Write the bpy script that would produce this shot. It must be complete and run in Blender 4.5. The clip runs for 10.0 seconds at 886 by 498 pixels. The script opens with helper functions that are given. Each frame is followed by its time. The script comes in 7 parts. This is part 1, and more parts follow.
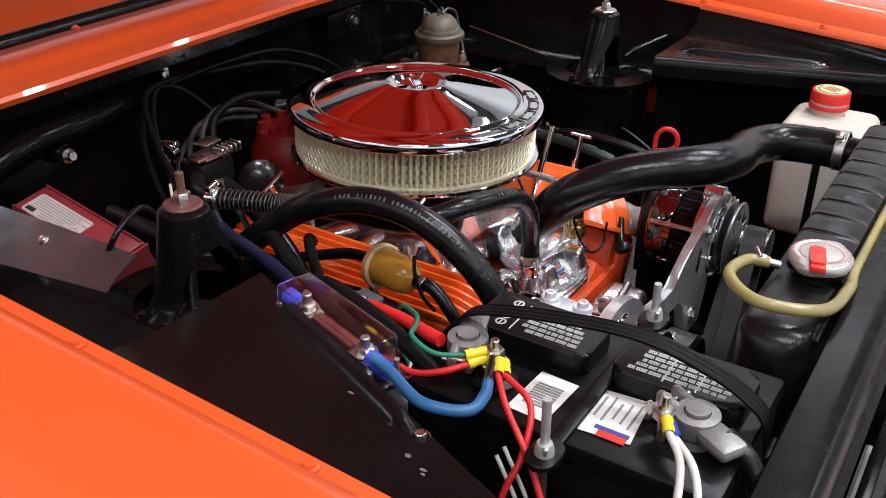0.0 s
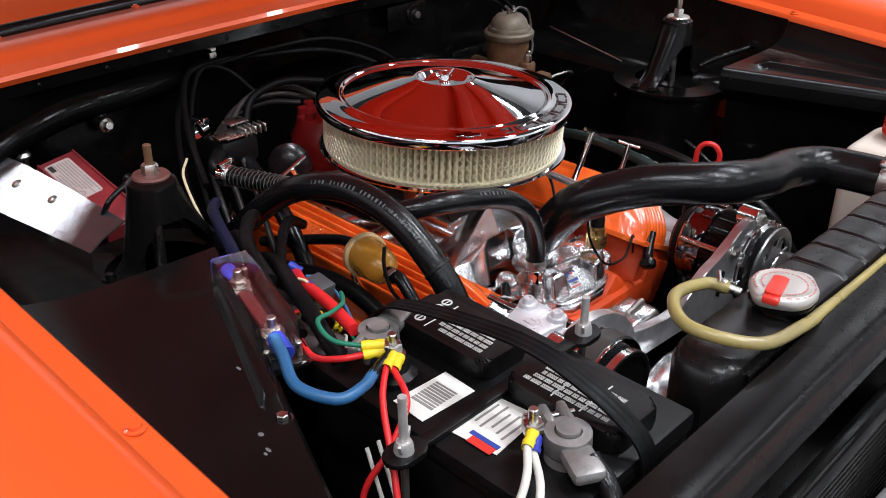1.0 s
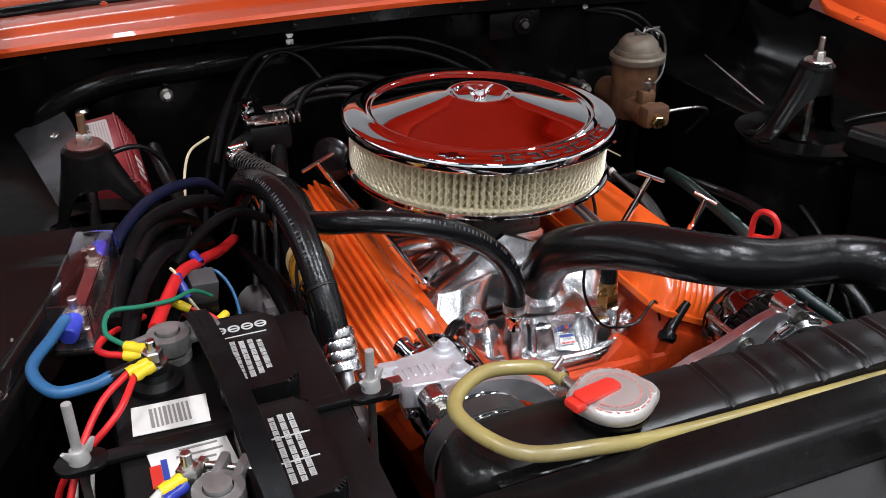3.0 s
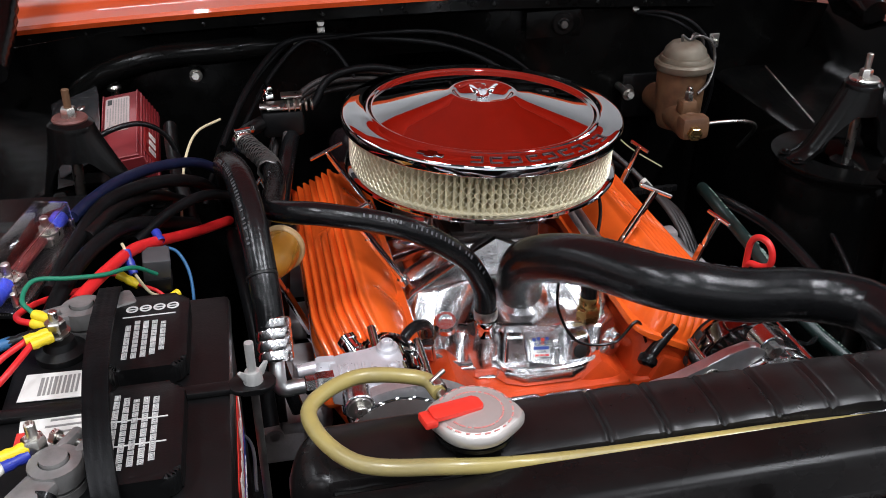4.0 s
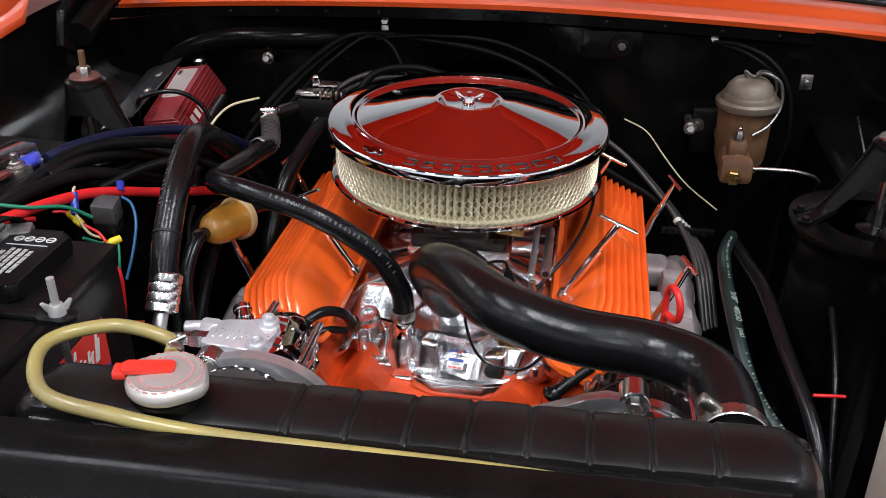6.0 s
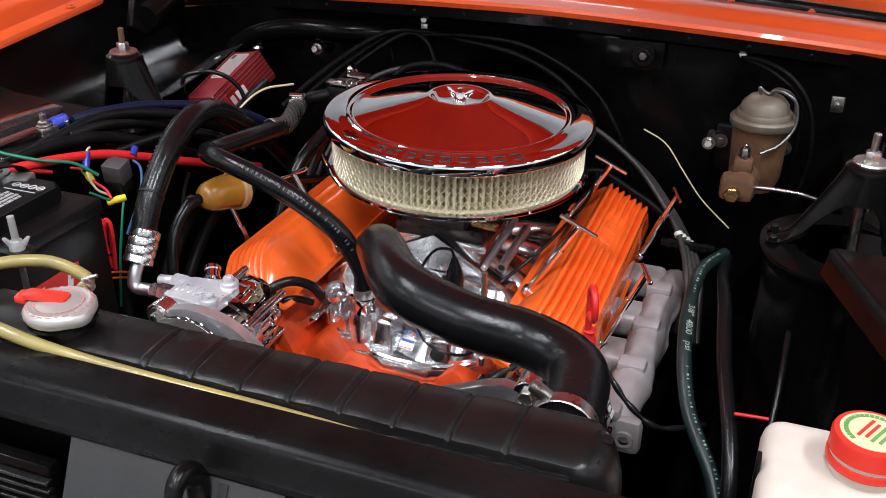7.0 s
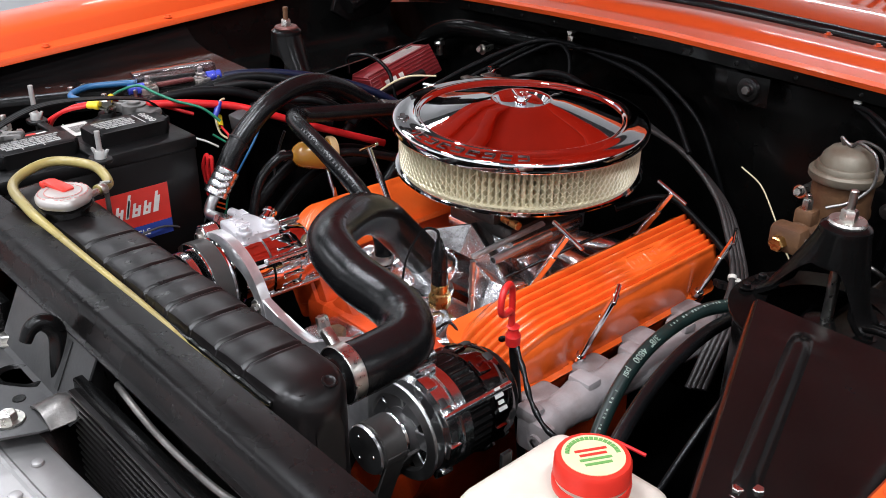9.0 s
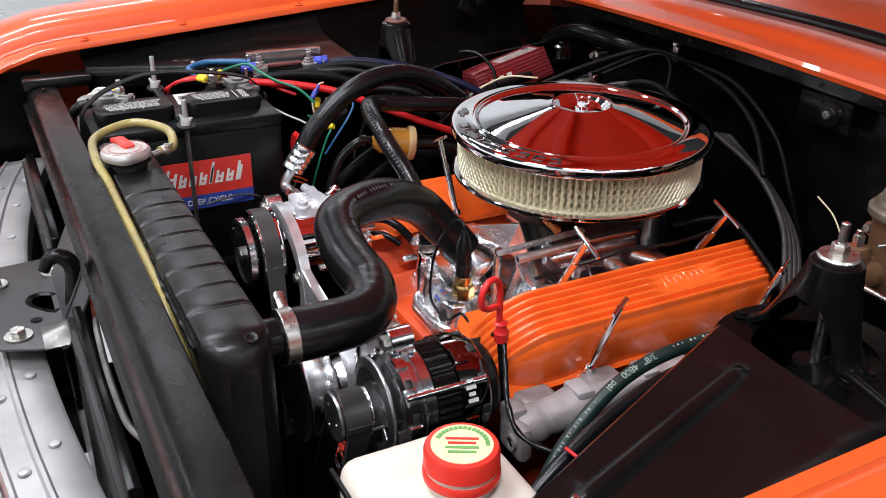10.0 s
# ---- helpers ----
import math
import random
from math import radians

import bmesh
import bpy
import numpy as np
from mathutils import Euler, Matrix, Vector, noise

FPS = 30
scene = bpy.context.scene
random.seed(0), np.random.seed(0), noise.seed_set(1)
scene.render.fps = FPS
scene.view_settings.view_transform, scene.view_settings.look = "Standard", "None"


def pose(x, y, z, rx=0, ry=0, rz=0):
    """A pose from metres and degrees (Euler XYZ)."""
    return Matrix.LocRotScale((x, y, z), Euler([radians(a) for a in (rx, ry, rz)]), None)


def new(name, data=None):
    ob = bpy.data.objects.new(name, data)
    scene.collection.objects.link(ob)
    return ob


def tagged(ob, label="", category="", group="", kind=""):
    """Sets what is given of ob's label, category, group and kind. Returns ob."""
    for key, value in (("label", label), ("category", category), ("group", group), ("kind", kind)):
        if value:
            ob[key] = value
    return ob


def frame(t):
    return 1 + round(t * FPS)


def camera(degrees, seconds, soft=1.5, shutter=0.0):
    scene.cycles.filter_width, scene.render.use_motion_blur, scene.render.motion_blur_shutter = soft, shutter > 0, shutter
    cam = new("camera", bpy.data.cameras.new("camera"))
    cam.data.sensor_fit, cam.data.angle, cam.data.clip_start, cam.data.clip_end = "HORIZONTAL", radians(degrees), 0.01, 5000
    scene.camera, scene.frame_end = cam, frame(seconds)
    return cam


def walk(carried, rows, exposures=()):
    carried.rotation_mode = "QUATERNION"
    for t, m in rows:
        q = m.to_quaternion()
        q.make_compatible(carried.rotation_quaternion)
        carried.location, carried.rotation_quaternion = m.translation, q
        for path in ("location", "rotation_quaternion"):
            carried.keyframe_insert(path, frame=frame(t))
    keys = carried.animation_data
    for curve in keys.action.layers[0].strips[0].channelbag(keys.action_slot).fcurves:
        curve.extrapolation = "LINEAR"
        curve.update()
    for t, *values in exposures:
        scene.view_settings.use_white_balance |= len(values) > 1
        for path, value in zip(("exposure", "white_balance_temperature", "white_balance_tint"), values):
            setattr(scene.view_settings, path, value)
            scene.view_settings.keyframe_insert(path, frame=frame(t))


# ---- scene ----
cam = camera(50.9, 10.0, 0.9)
METRES, EYE, TILT, LEAN, TURN = 2.31, 1.369, -28.9, 0.23, -57.1
ROWS = [
    (0.0, 0.0, 0.0, 0.0, 0.0, 0.0, 0.0),
    (0.5, 0.0427, 0.001, -0.0002, 4.73, -0.14, -2.5),
    (1.0, 0.0936, 0.0093, 0.0023, 10.39, -0.5, -5.48),
    (1.5, 0.143, 0.0239, 0.0085, 16.04, -1.14, -8.41),
    (2.0, 0.1854, 0.0464, 0.0197, 21.1, -1.9, -10.96),
    (2.5, 0.2222, 0.0777, 0.0346, 26.48, -2.95, -13.55),
    (4.0, 0.3152, 0.1618, 0.0781, 41.38, -7.84, -19.82),
    (4.5, 0.345, 0.1929, 0.0944, 46.59, -9.56, -21.61),
    (5.0, 0.3709, 0.2221, 0.1101, 51.64, -11.25, -23.24),
    (5.5, 0.3982, 0.2544, 0.1269, 57.09, -13.23, -24.66),
    (7.0, 0.4829, 0.3791, 0.1914, 76.45, -20.96, -28.1),
    (7.5, 0.5025, 0.4221, 0.2138, 82.88, -23.73, -28.59),
    (8.0, 0.5181, 0.47, 0.2397, 89.77, -26.84, -28.8),
    (8.5, 0.5211, 0.5147, 0.264, 97.97, -30.46, -28.68),
    (9.0, 0.5203, 0.561, 0.2889, 106.66, -34.04, -28.0),
    (9.5, 0.5116, 0.6061, 0.3123, 114.97, -37.66, -26.8),
    (10.0, 0.4912, 0.6554, 0.3382, 123.69, -41.26, -25.05),
]
walk(cam, [(t, pose(-1.0220, -0.7109, EYE, TILT, LEAN, TURN) @ pose(METRES * x, METRES * y, METRES * z, 90 + pitch, roll, yaw)) for t, x, y, z, yaw, pitch, roll in ROWS],
     [(0.0, -0.12), (1.0, -0.15), (2.5, -0.25), (5.0, -0.18), (7.0, -0.08), (8.5, 0.1), (10.0, 0.06)])

# ---- world, lights, exposure ----
world = bpy.data.worlds.new("showroom_air")
scene.world = world
world.use_nodes = True
world.node_tree.nodes["Background"].inputs[0].default_value = (0.9, 0.95, 1.0, 1)
world.node_tree.nodes["Background"].inputs[1].default_value = 0.02
scene.view_settings.exposure = 0.0


def tube_lamp(x, y, z, length, width, watts, turn=0.0):
    d = bpy.data.lights.new("strip_light", "AREA")
    d.shape, d.size, d.size_y, d.energy, d.color = "RECTANGLE", width, length, watts, (0.95, 0.985, 1.06)
    ob = new("strip_light", d)
    ob.matrix_world = pose(x, y, z, 0, 0, turn)
    return ob


# Unseen lamps placed by effect; the one turned at -1.62 brightens the mounting plate
LAMPS = [(-2.6, -1.8), (0.0, -2.9), (2.6, -1.8), (-6.6, -5.5), (-2.4, -6.2), (2.4, -6.2), (6.6, -5.5), (-6.8, 0.0), (6.8, 0.0), (-6.8, 3.4), (-1.62, 5.6), (6.8, 3.4)]
for lx, ly in LAMPS:
    tube_lamp(lx, ly, 5.46, 2.4, 0.28, turn=90.0 if lx == -1.62 else 0.0, watts={-2.6: 150, 0.0: 180, 2.6: 235}[lx] if abs(lx) < 3 and -3 < ly < 0 else 110 if ly < -1 else 100 if ly > 5 else 60)

# ---- materials ----


def mat(name, color, rough=0.5, metal=0.0, coat=0.0, var=0.0, var_scale=12.0, bump=0.0, bump_scale=400.0, wear=0.0, tint=None, spec=0.5, trans=0.0, ior=1.45, fine=0.0, rnd=0.0, coat_rough=0.14):
    """A surface with colour patches (var), fine grain (fine), relief (bump) and uneven gloss (wear)."""
    m = bpy.data.materials.new(name)
    m.use_nodes = True
    nt = m.node_tree
    b = nt.nodes["Principled BSDF"]
    b.inputs["Base Color"].default_value = (*color, 1)
    b.inputs["Roughness"].default_value = rough
    b.inputs["Metallic"].default_value = metal
    b.inputs["Coat Weight"].default_value = coat
    b.inputs["Coat Roughness"].default_value = coat_rough
    b.inputs["Specular IOR Level"].default_value = spec
    b.inputs["Transmission Weight"].default_value = trans
    b.inputs["IOR"].default_value = ior
    tc = nt.nodes.new("ShaderNodeTexCoord")

    def noise_node(scale, detail=4.0):
        n = nt.nodes.new("ShaderNodeTexNoise")
        n.inputs["Scale"].default_value, n.inputs["Detail"].default_value = scale, detail
        nt.links.new(tc.outputs["Object"], n.inputs["Vector"])
        return n

    col = None
    if var:
        n = noise_node(var_scale, 6.0)
        r = nt.nodes.new("ShaderNodeMapRange")
        r.inputs[1].default_value, r.inputs[2].default_value = 0.35, 0.68
        nt.links.new(n.outputs["Fac"], r.inputs[0])
        mx = nt.nodes.new("ShaderNodeMix")
        mx.data_type = "RGBA"
        other = tint or tuple(c * (1 - var) for c in color)
        mx.inputs[6].default_value, mx.inputs[7].default_value = (*color, 1), (*other, 1)
        nt.links.new(r.outputs[0], mx.inputs[0])
        col = mx.outputs[2]
    if fine:
        n = noise_node(var_scale * 18, 3.0)
        hv = nt.nodes.new("ShaderNodeHueSaturation")
        r = nt.nodes.new("ShaderNodeMapRange")
        r.inputs[3].default_value, r.inputs[4].default_value = 1 - fine, 1 + fine
        nt.links.new(n.outputs["Fac"], r.inputs[0])
        nt.links.new(r.outputs[0], hv.inputs["Value"])
        hv.inputs["Color"].default_value = (*color, 1)
        if col:
            nt.links.new(col, hv.inputs["Color"])
        col = hv.outputs["Color"]
    if rnd:
        oi = nt.nodes.new("ShaderNodeObjectInfo")
        hv = nt.nodes.new("ShaderNodeHueSaturation")
        r = nt.nodes.new("ShaderNodeMapRange")
        r.inputs[3].default_value, r.inputs[4].default_value = 1 - rnd, 1 + rnd
        nt.links.new(oi.outputs["Random"], r.inputs[0])
        nt.links.new(r.outputs[0], hv.inputs["Value"])
        hv.inputs["Color"].default_value = (*color, 1)
        if col:
            nt.links.new(col, hv.inputs["Color"])
        col = hv.outputs["Color"]
    if col:
        nt.links.new(col, b.inputs["Base Color"])
    if wear:
        n = noise_node(var_scale * 2.3, 5.0)
        r = nt.nodes.new("ShaderNodeMapRange")
        r.inputs[3].default_value, r.inputs[4].default_value = max(0.0, rough - wear), min(1.0, rough + wear)
        nt.links.new(n.outputs["Fac"], r.inputs[0])
        nt.links.new(r.outputs[0], b.inputs["Roughness"])
    if bump:
        n = noise_node(bump_scale, 3.0)
        bp = nt.nodes.new("ShaderNodeBump")
        bp.inputs["Strength"].default_value, bp.inputs["Distance"].default_value = bump, 0.001
        nt.links.new(n.outputs["Fac"], bp.inputs["Height"])
        nt.links.new(bp.outputs["Normal"], b.inputs["Normal"])
    return m


ORANGE = mat("orange_body_paint", (0.7, 0.086, 0.015), 0.36, coat=0.75, coat_rough=0.05, var=0.06, var_scale=5, wear=0.04, bump=0.02, bump_scale=300)
# Body orange with the underside's shade put into it, for mirrored views
HOOD_SHADED = mat("shaded_orange_hood_paint", (0.62, 0.026, 0.008), 0.4, spec=0.2, var=0.15, var_scale=6, wear=0.08)
ENGINE_ORANGE = mat("orange_engine_enamel", (0.84, 0.125, 0.018), 0.22, coat=0.7, var=0.14, var_scale=25, wear=0.06, bump=0.05, bump_scale=140)
BLOCK_ORANGE = mat("orange_cast_iron", (0.68, 0.07, 0.012), 0.42, var=0.35, var_scale=22, wear=0.15, bump=0.4, bump_scale=260)
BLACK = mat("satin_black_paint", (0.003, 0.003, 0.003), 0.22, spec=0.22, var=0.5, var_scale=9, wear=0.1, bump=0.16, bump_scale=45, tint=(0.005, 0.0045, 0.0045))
GLOSS_BLACK = mat("gloss_black_paint", (0.006, 0.006, 0.006), 0.2, coat=0.3, var=0.3, var_scale=12)
RAD_BLACK = mat("satin_black_radiator_enamel", (0.005, 0.0043, 0.0043), 0.3, spec=0.34, var=0.4, var_scale=10, wear=0.1, bump=0.08, bump_scale=220, tint=(0.009, 0.008, 0.008))
BAR_BLACK = mat("satin_black_support_paint", (0.004, 0.0036, 0.0036), 0.27, spec=0.15, var=0.4, var_scale=10, wear=0.12, bump=0.06, bump_scale=50, tint=(0.008, 0.007, 0.007))
BARE_PLATE = mat("scuffed_bare_plate", (0.24, 0.24, 0.25), 0.17, 0.85, var=0.35, var_scale=20, wear=0.07, bump=0.06, bump_scale=120)
# Black paint with shade put into its colour, for firewall and recessed parts
BLACK_SHADED = mat("shaded_black_paint", (0.0018, 0.0018, 0.0018), 0.2, spec=0.09, var=0.5, var_scale=18, wear=0.1, bump=0.16, bump_scale=60, tint=(0.0032, 0.0032, 0.003))
GREY_BLACK = mat("dull_grey_black_steel", (0.026, 0.026, 0.027), 0.42, var=0.4, var_scale=12, wear=0.12, bump=0.15, bump_scale=200, tint=(0.036, 0.035, 0.034))
PLASTIC = mat("black_plastic", (0.004, 0.004, 0.0042), 0.4, spec=0.3, var=0.3, var_scale=40, wear=0.1, bump=0.12, bump_scale=600)
LOOM = mat("dusty_black_loom", (0.0026, 0.0026, 0.0028), 0.42, spec=0.1, var=0.5, var_scale=40, wear=0.12, bump=0.3, bump_scale=260, tint=(0.0055, 0.0055, 0.006))
RUBBER = mat("black_rubber", (0.004, 0.004, 0.0043), 0.24, spec=0.34, var=0.5, var_scale=30, wear=0.07, bump=0.3, bump_scale=240, tint=(0.006, 0.006, 0.0065))
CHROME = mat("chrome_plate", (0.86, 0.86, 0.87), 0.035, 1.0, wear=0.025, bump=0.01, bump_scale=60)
# True dark chrome on the alternator's rear case; painted shade on plaque and bracket
DARK_CHROME = mat("dark_chrome_and_shaded_emblem", (0.22, 0.2, 0.2), 0.12, 1.0)
ALU = mat("polished_aluminium", (0.9, 0.9, 0.91), 0.23, 1.0, var=0.15, var_scale=40, wear=0.08, bump=0.9, bump_scale=42)
ALU_DULL = mat("satin_aluminium", (0.6, 0.6, 0.6), 0.36, 1.0, var=0.25, var_scale=30, wear=0.1, bump=0.15, bump_scale=260)
STEEL = mat("zinc_steel", (0.6, 0.58, 0.54), 0.3, 1.0, var=0.3, var_scale=60, wear=0.12, bump=0.1)
GUNMETAL = mat("worn_bare_steel", (0.2, 0.19, 0.18), 0.35, 0.8, var=0.5, var_scale=40, wear=0.15, bump=0.2)
CERAMIC = mat("silver_ceramic_coating", (0.39, 0.37, 0.375), 0.5, 0.3, var=0.4, var_scale=14, wear=0.1, bump=0.5, bump_scale=160, tint=(0.22, 0.185, 0.18))
BRASS = mat("brass", (0.62, 0.42, 0.16), 0.28, 1.0, var=0.3, var_scale=60, wear=0.1)
RUST = mat("rusty_cast_iron", (0.085, 0.04, 0.02), 0.62, 0.2, var=0.5, var_scale=40, wear=0.1, bump=0.6, bump_scale=220, tint=(0.15, 0.075, 0.034))
DULL_ZINC = mat("weathered_zinc_cap", (0.17, 0.15, 0.115), 0.5, 0.3, var=0.45, var_scale=28, wear=0.1, bump=0.3, bump_scale=200, tint=(0.10, 0.075, 0.05))
LEAD = mat("dull_lead", (0.3, 0.29, 0.28), 0.45, 0.6, var=0.35, var_scale=60, wear=0.12, bump=0.4, bump_scale=250)
PAPER = mat("cream_filter_paper", (0.6, 0.53, 0.35), 0.85, var=0.18, var_scale=30, bump=0.2, bump_scale=500, fine=0.08)
MESH_WIRE = mat("pale_expanded_metal", (0.74, 0.68, 0.5), 0.38, 0.45, var=0.2, var_scale=50)
RED_BOX = mat("red_anodised_aluminium", (0.22, 0.024, 0.028), 0.38, 0.15, var=0.2, var_scale=20, wear=0.08)
RED = mat("red_plastic", (0.62, 0.02, 0.018), 0.35, var=0.15, var_scale=40)
RED_WIRE = mat("red_insulation", (0.65, 0.018, 0.02), 0.4, var=0.15, var_scale=50)
DIST_RED = mat("red_distributor_plastic", (0.2, 0.008, 0.008), 0.35, var=0.2, var_scale=40)
BLUE_WIRE = mat("blue_insulation", (0.022, 0.11, 0.25), 0.38, var=0.2, var_scale=50)
DARK_BLUE = mat("dark_blue_insulation", (0.006, 0.009, 0.03), 0.42, spec=0.25, var=0.2, var_scale=50)
BLUE_CRIMP = mat("blue_crimp_sleeve", (0.025, 0.04, 0.32), 0.3, var=0.15, var_scale=50)
YELLOW = mat("yellow_crimp_sleeve", (0.75, 0.55, 0.02), 0.4, var=0.12, var_scale=50)
GREEN_WIRE = mat("green_insulation", (0.01, 0.16, 0.09), 0.4)
WHITE_WIRE = mat("white_insulation", (0.62, 0.6, 0.54), 0.45, var=0.15, var_scale=50)
BARE_WIRE = mat("pale_bare_wire", (0.6, 0.52, 0.33), 0.45)
YELLOW_HOSE = mat("yellowed_vinyl_hose", (0.38, 0.3, 0.09), 0.3, coat=0.2, var=0.4, var_scale=16, tint=(0.23, 0.185, 0.075), wear=0.08)
MILKY = mat("milky_white_plastic", (0.63, 0.58, 0.51), 0.42, var=0.12, var_scale=18, wear=0.08, tint=(0.57, 0.49, 0.41), bump=0.1, bump_scale=200)
CAP_RED = mat("red_orange_cap_plastic", (0.68, 0.035, 0.022), 0.35, var=0.1, var_scale=40)
LABEL_WHITE = mat("white_label_paper", (0.68, 0.66, 0.62), 0.5, var=0.1, var_scale=60, fine=0.04)
DUSTY_LABEL = mat("dusty_pink_label", (0.42, 0.34, 0.32), 0.5, var=0.15, var_scale=60)
LABEL_GREY = mat("grey_printing", (0.22, 0.21, 0.2), 0.55)
DUST = mat("grey_chip", (0.1, 0.1, 0.1), 0.6)
LABEL_RED = mat("red_printing", (0.6, 0.035, 0.025), 0.42, var=0.1, var_scale=50)
FADED_RED = mat("faded_red_printing", (0.5, 0.2, 0.18), 0.5)
LABEL_BLUE = mat("blue_printing", (0.03, 0.06, 0.3), 0.42, var=0.1, var_scale=50)
LABEL_GREEN = mat("green_printing", (0.12, 0.3, 0.08), 0.5)
LABEL_CREAM = mat("cream_label_paper", (0.62, 0.6, 0.36), 0.5, var=0.12, var_scale=60)
WHITE_PRINT = mat("white_printing", (0.6, 0.6, 0.58), 0.5, var=0.25, var_scale=150)
PALE_GREEN = mat("pale_green_printing", (0.3, 0.38, 0.33), 0.5, var=0.6, var_scale=70)
# Real black print, and the painted shade inside holes and slots
BLACK_PRINT_AND_HOLES = mat("black_print_and_hole_shade", (0.015, 0.015, 0.015), 0.5)
SATIN_CHROME = mat("brushed_chrome", (0.8, 0.8, 0.81), 0.2, 1.0, var=0.12, var_scale=50, wear=0.08, bump=0.05, bump_scale=90)
BELT = mat("worn_belt_back", (0.045, 0.042, 0.04), 0.38, var=0.3, var_scale=30, wear=0.12, bump=0.1, bump_scale=300)
BRIGHT_CAST = mat("bright_satin_casting", (0.72, 0.71, 0.74), 0.3, 0.55, var=0.15, var_scale=40, wear=0.08, bump=0.25, bump_scale=350)
COMP_CAST = mat("polished_compressor_casting", (0.78, 0.77, 0.78), 0.34, 0.85, var=0.25, var_scale=50, wear=0.12, bump=0.12, bump_scale=120)
# Casting colour carries the shade under the air cleaner
CARB_SHADE = mat("shade_toned_casting", (0.05, 0.047, 0.045), 0.3, 0.5, var=0.4, var_scale=40, wear=0.1, bump=0.2, bump_scale=250)
CLEAR = mat("clear_acrylic", (0.95, 0.9, 0.9), 0.06, trans=1.0, ior=1.4)
AMBER = mat("amber_fuel_plastic", (0.72, 0.34, 0.05), 0.12, trans=0.55, ior=1.4, coat=0.4, var=0.2, var_scale=30)
FILTER_CAP = mat("tan_filter_element", (0.5, 0.33, 0.16), 0.5, var=0.2, var_scale=40)
GREY_PLASTIC = mat("grey_relay_plastic", (0.06, 0.06, 0.062), 0.45, var=0.2, var_scale=60)
ZINC = mat("matte_zinc_thread", (0.55, 0.54, 0.52), 0.42, 0.5, var=0.25, var_scale=60, wear=0.1)
CAP_TIN = mat("worn_tin_cap", (0.48, 0.46, 0.43), 0.36, 0.55, var=0.35, var_scale=40, wear=0.12, tint=(0.5, 0.45, 0.42))
GRILLE_ALU = mat("brushed_aluminium_grille", (0.42, 0.41, 0.405), 0.42, 0.7, var=0.2, var_scale=20, wear=0.12, bump=0.1, bump_scale=150)
LEAD_GREY = mat("grey_brown_silicone", (0.035, 0.031, 0.03), 0.42, var=0.3, var_scale=30, wear=0.1)
EMBLEM_SHADE = mat("shade_toned_emblem", (0.03, 0.012, 0.012), 0.35)
GREEN_HOSE = mat("green_black_hose", (0.01, 0.022, 0.02), 0.36, var=0.4, var_scale=30, wear=0.1)
FLOOR = mat("polished_concrete", (0.42, 0.42, 0.42), 0.3, var=0.18, var_scale=1.4, wear=0.1, bump=0.05, bump_scale=80, fine=0.05)
WALL = mat("white_wall_paint", (0.82, 0.82, 0.82), 0.7, var=0.05, var_scale=1.2, bump=0.1, bump_scale=150)
CEILING = mat("dark_showroom_ceiling", (0.05, 0.05, 0.052), 0.8, var=0.1, var_scale=1.0)
TIRE = mat("tyre_rubber", (0.018, 0.018, 0.018), 0.7, var=0.3, var_scale=30, bump=0.3)


def glow(name, color, strength):
    m = bpy.data.materials.new(name)
    m.use_nodes = True
    b = m.node_tree.nodes["Principled BSDF"]
    b.inputs["Base Color"].default_value = (*color, 1)
    b.inputs["Emission Color"].default_value = (*color, 1)
    b.inputs["Emission Strength"].default_value = strength
    return m


LAMP_GLOW = glow("lit_diffuser", (0.98, 0.985, 1.0), 5.5)

# ---- shape helpers ----
I4 = Matrix.Identity(4)


def thing(name, label, category, at=(0, 0, 0), group="", kind=""):
    e = new(name)
    e.empty_display_size = 0.02
    e.location = at
    return tagged(e, label, category, group, kind)


def part(name, bm, material, parent=None, label="", smooth=38):
    """One mesh object from a bmesh in world metres, under a thing or a part."""
    bmesh.ops.recalc_face_normals(bm, faces=bm.faces)
    me = bpy.data.meshes.new(name)
    bm.to_mesh(me)
    bm.free()
    me.materials.append(material)
    if smooth:
        me.shade_smooth()
        me.set_sharp_from_angle(angle=radians(smooth))
    ob = new(name, me)
    if parent is not None:
        ob.parent = parent
        ob.matrix_parent_inverse = Matrix.Translation(-parent.location) if parent.parent is None else Matrix.Identity(4)
    if label:
        ob["label"] = label
    return ob


def single(name, bm, material, label, category, group="", kind="", smooth=38):
    """A thing that is one plain mesh."""
    return tagged(part(name, bm, material, None, "", smooth), label, category, group, kind)


def put(bm, m):
    bmesh.ops.transform(bm, matrix=m, verts=bm.verts)
    return bm


def join(*bms):
    out = bms[0]
    for b in bms[1:]:
        tmp = bpy.data.meshes.new("tmp")
        b.to_mesh(tmp)
        b.free()
        out.from_mesh(tmp)
        bpy.data.meshes.remove(tmp)
    return out


def rbox(c, s, bev=0.003, seg=2, m=I4):
    """A box with rounded edges, centre c and size s, moved by m."""
    bm = bmesh.new()
    bmesh.ops.create_cube(bm, size=1, matrix=Matrix.Diagonal((*s, 1)))
    if bev:
        bmesh.ops.bevel(bm, geom=bm.edges[:], offset=min(bev, 0.45 * min(s)), segments=seg, affect="EDGES", profile=0.5)
    return put(bm, m @ Matrix.Translation(c))


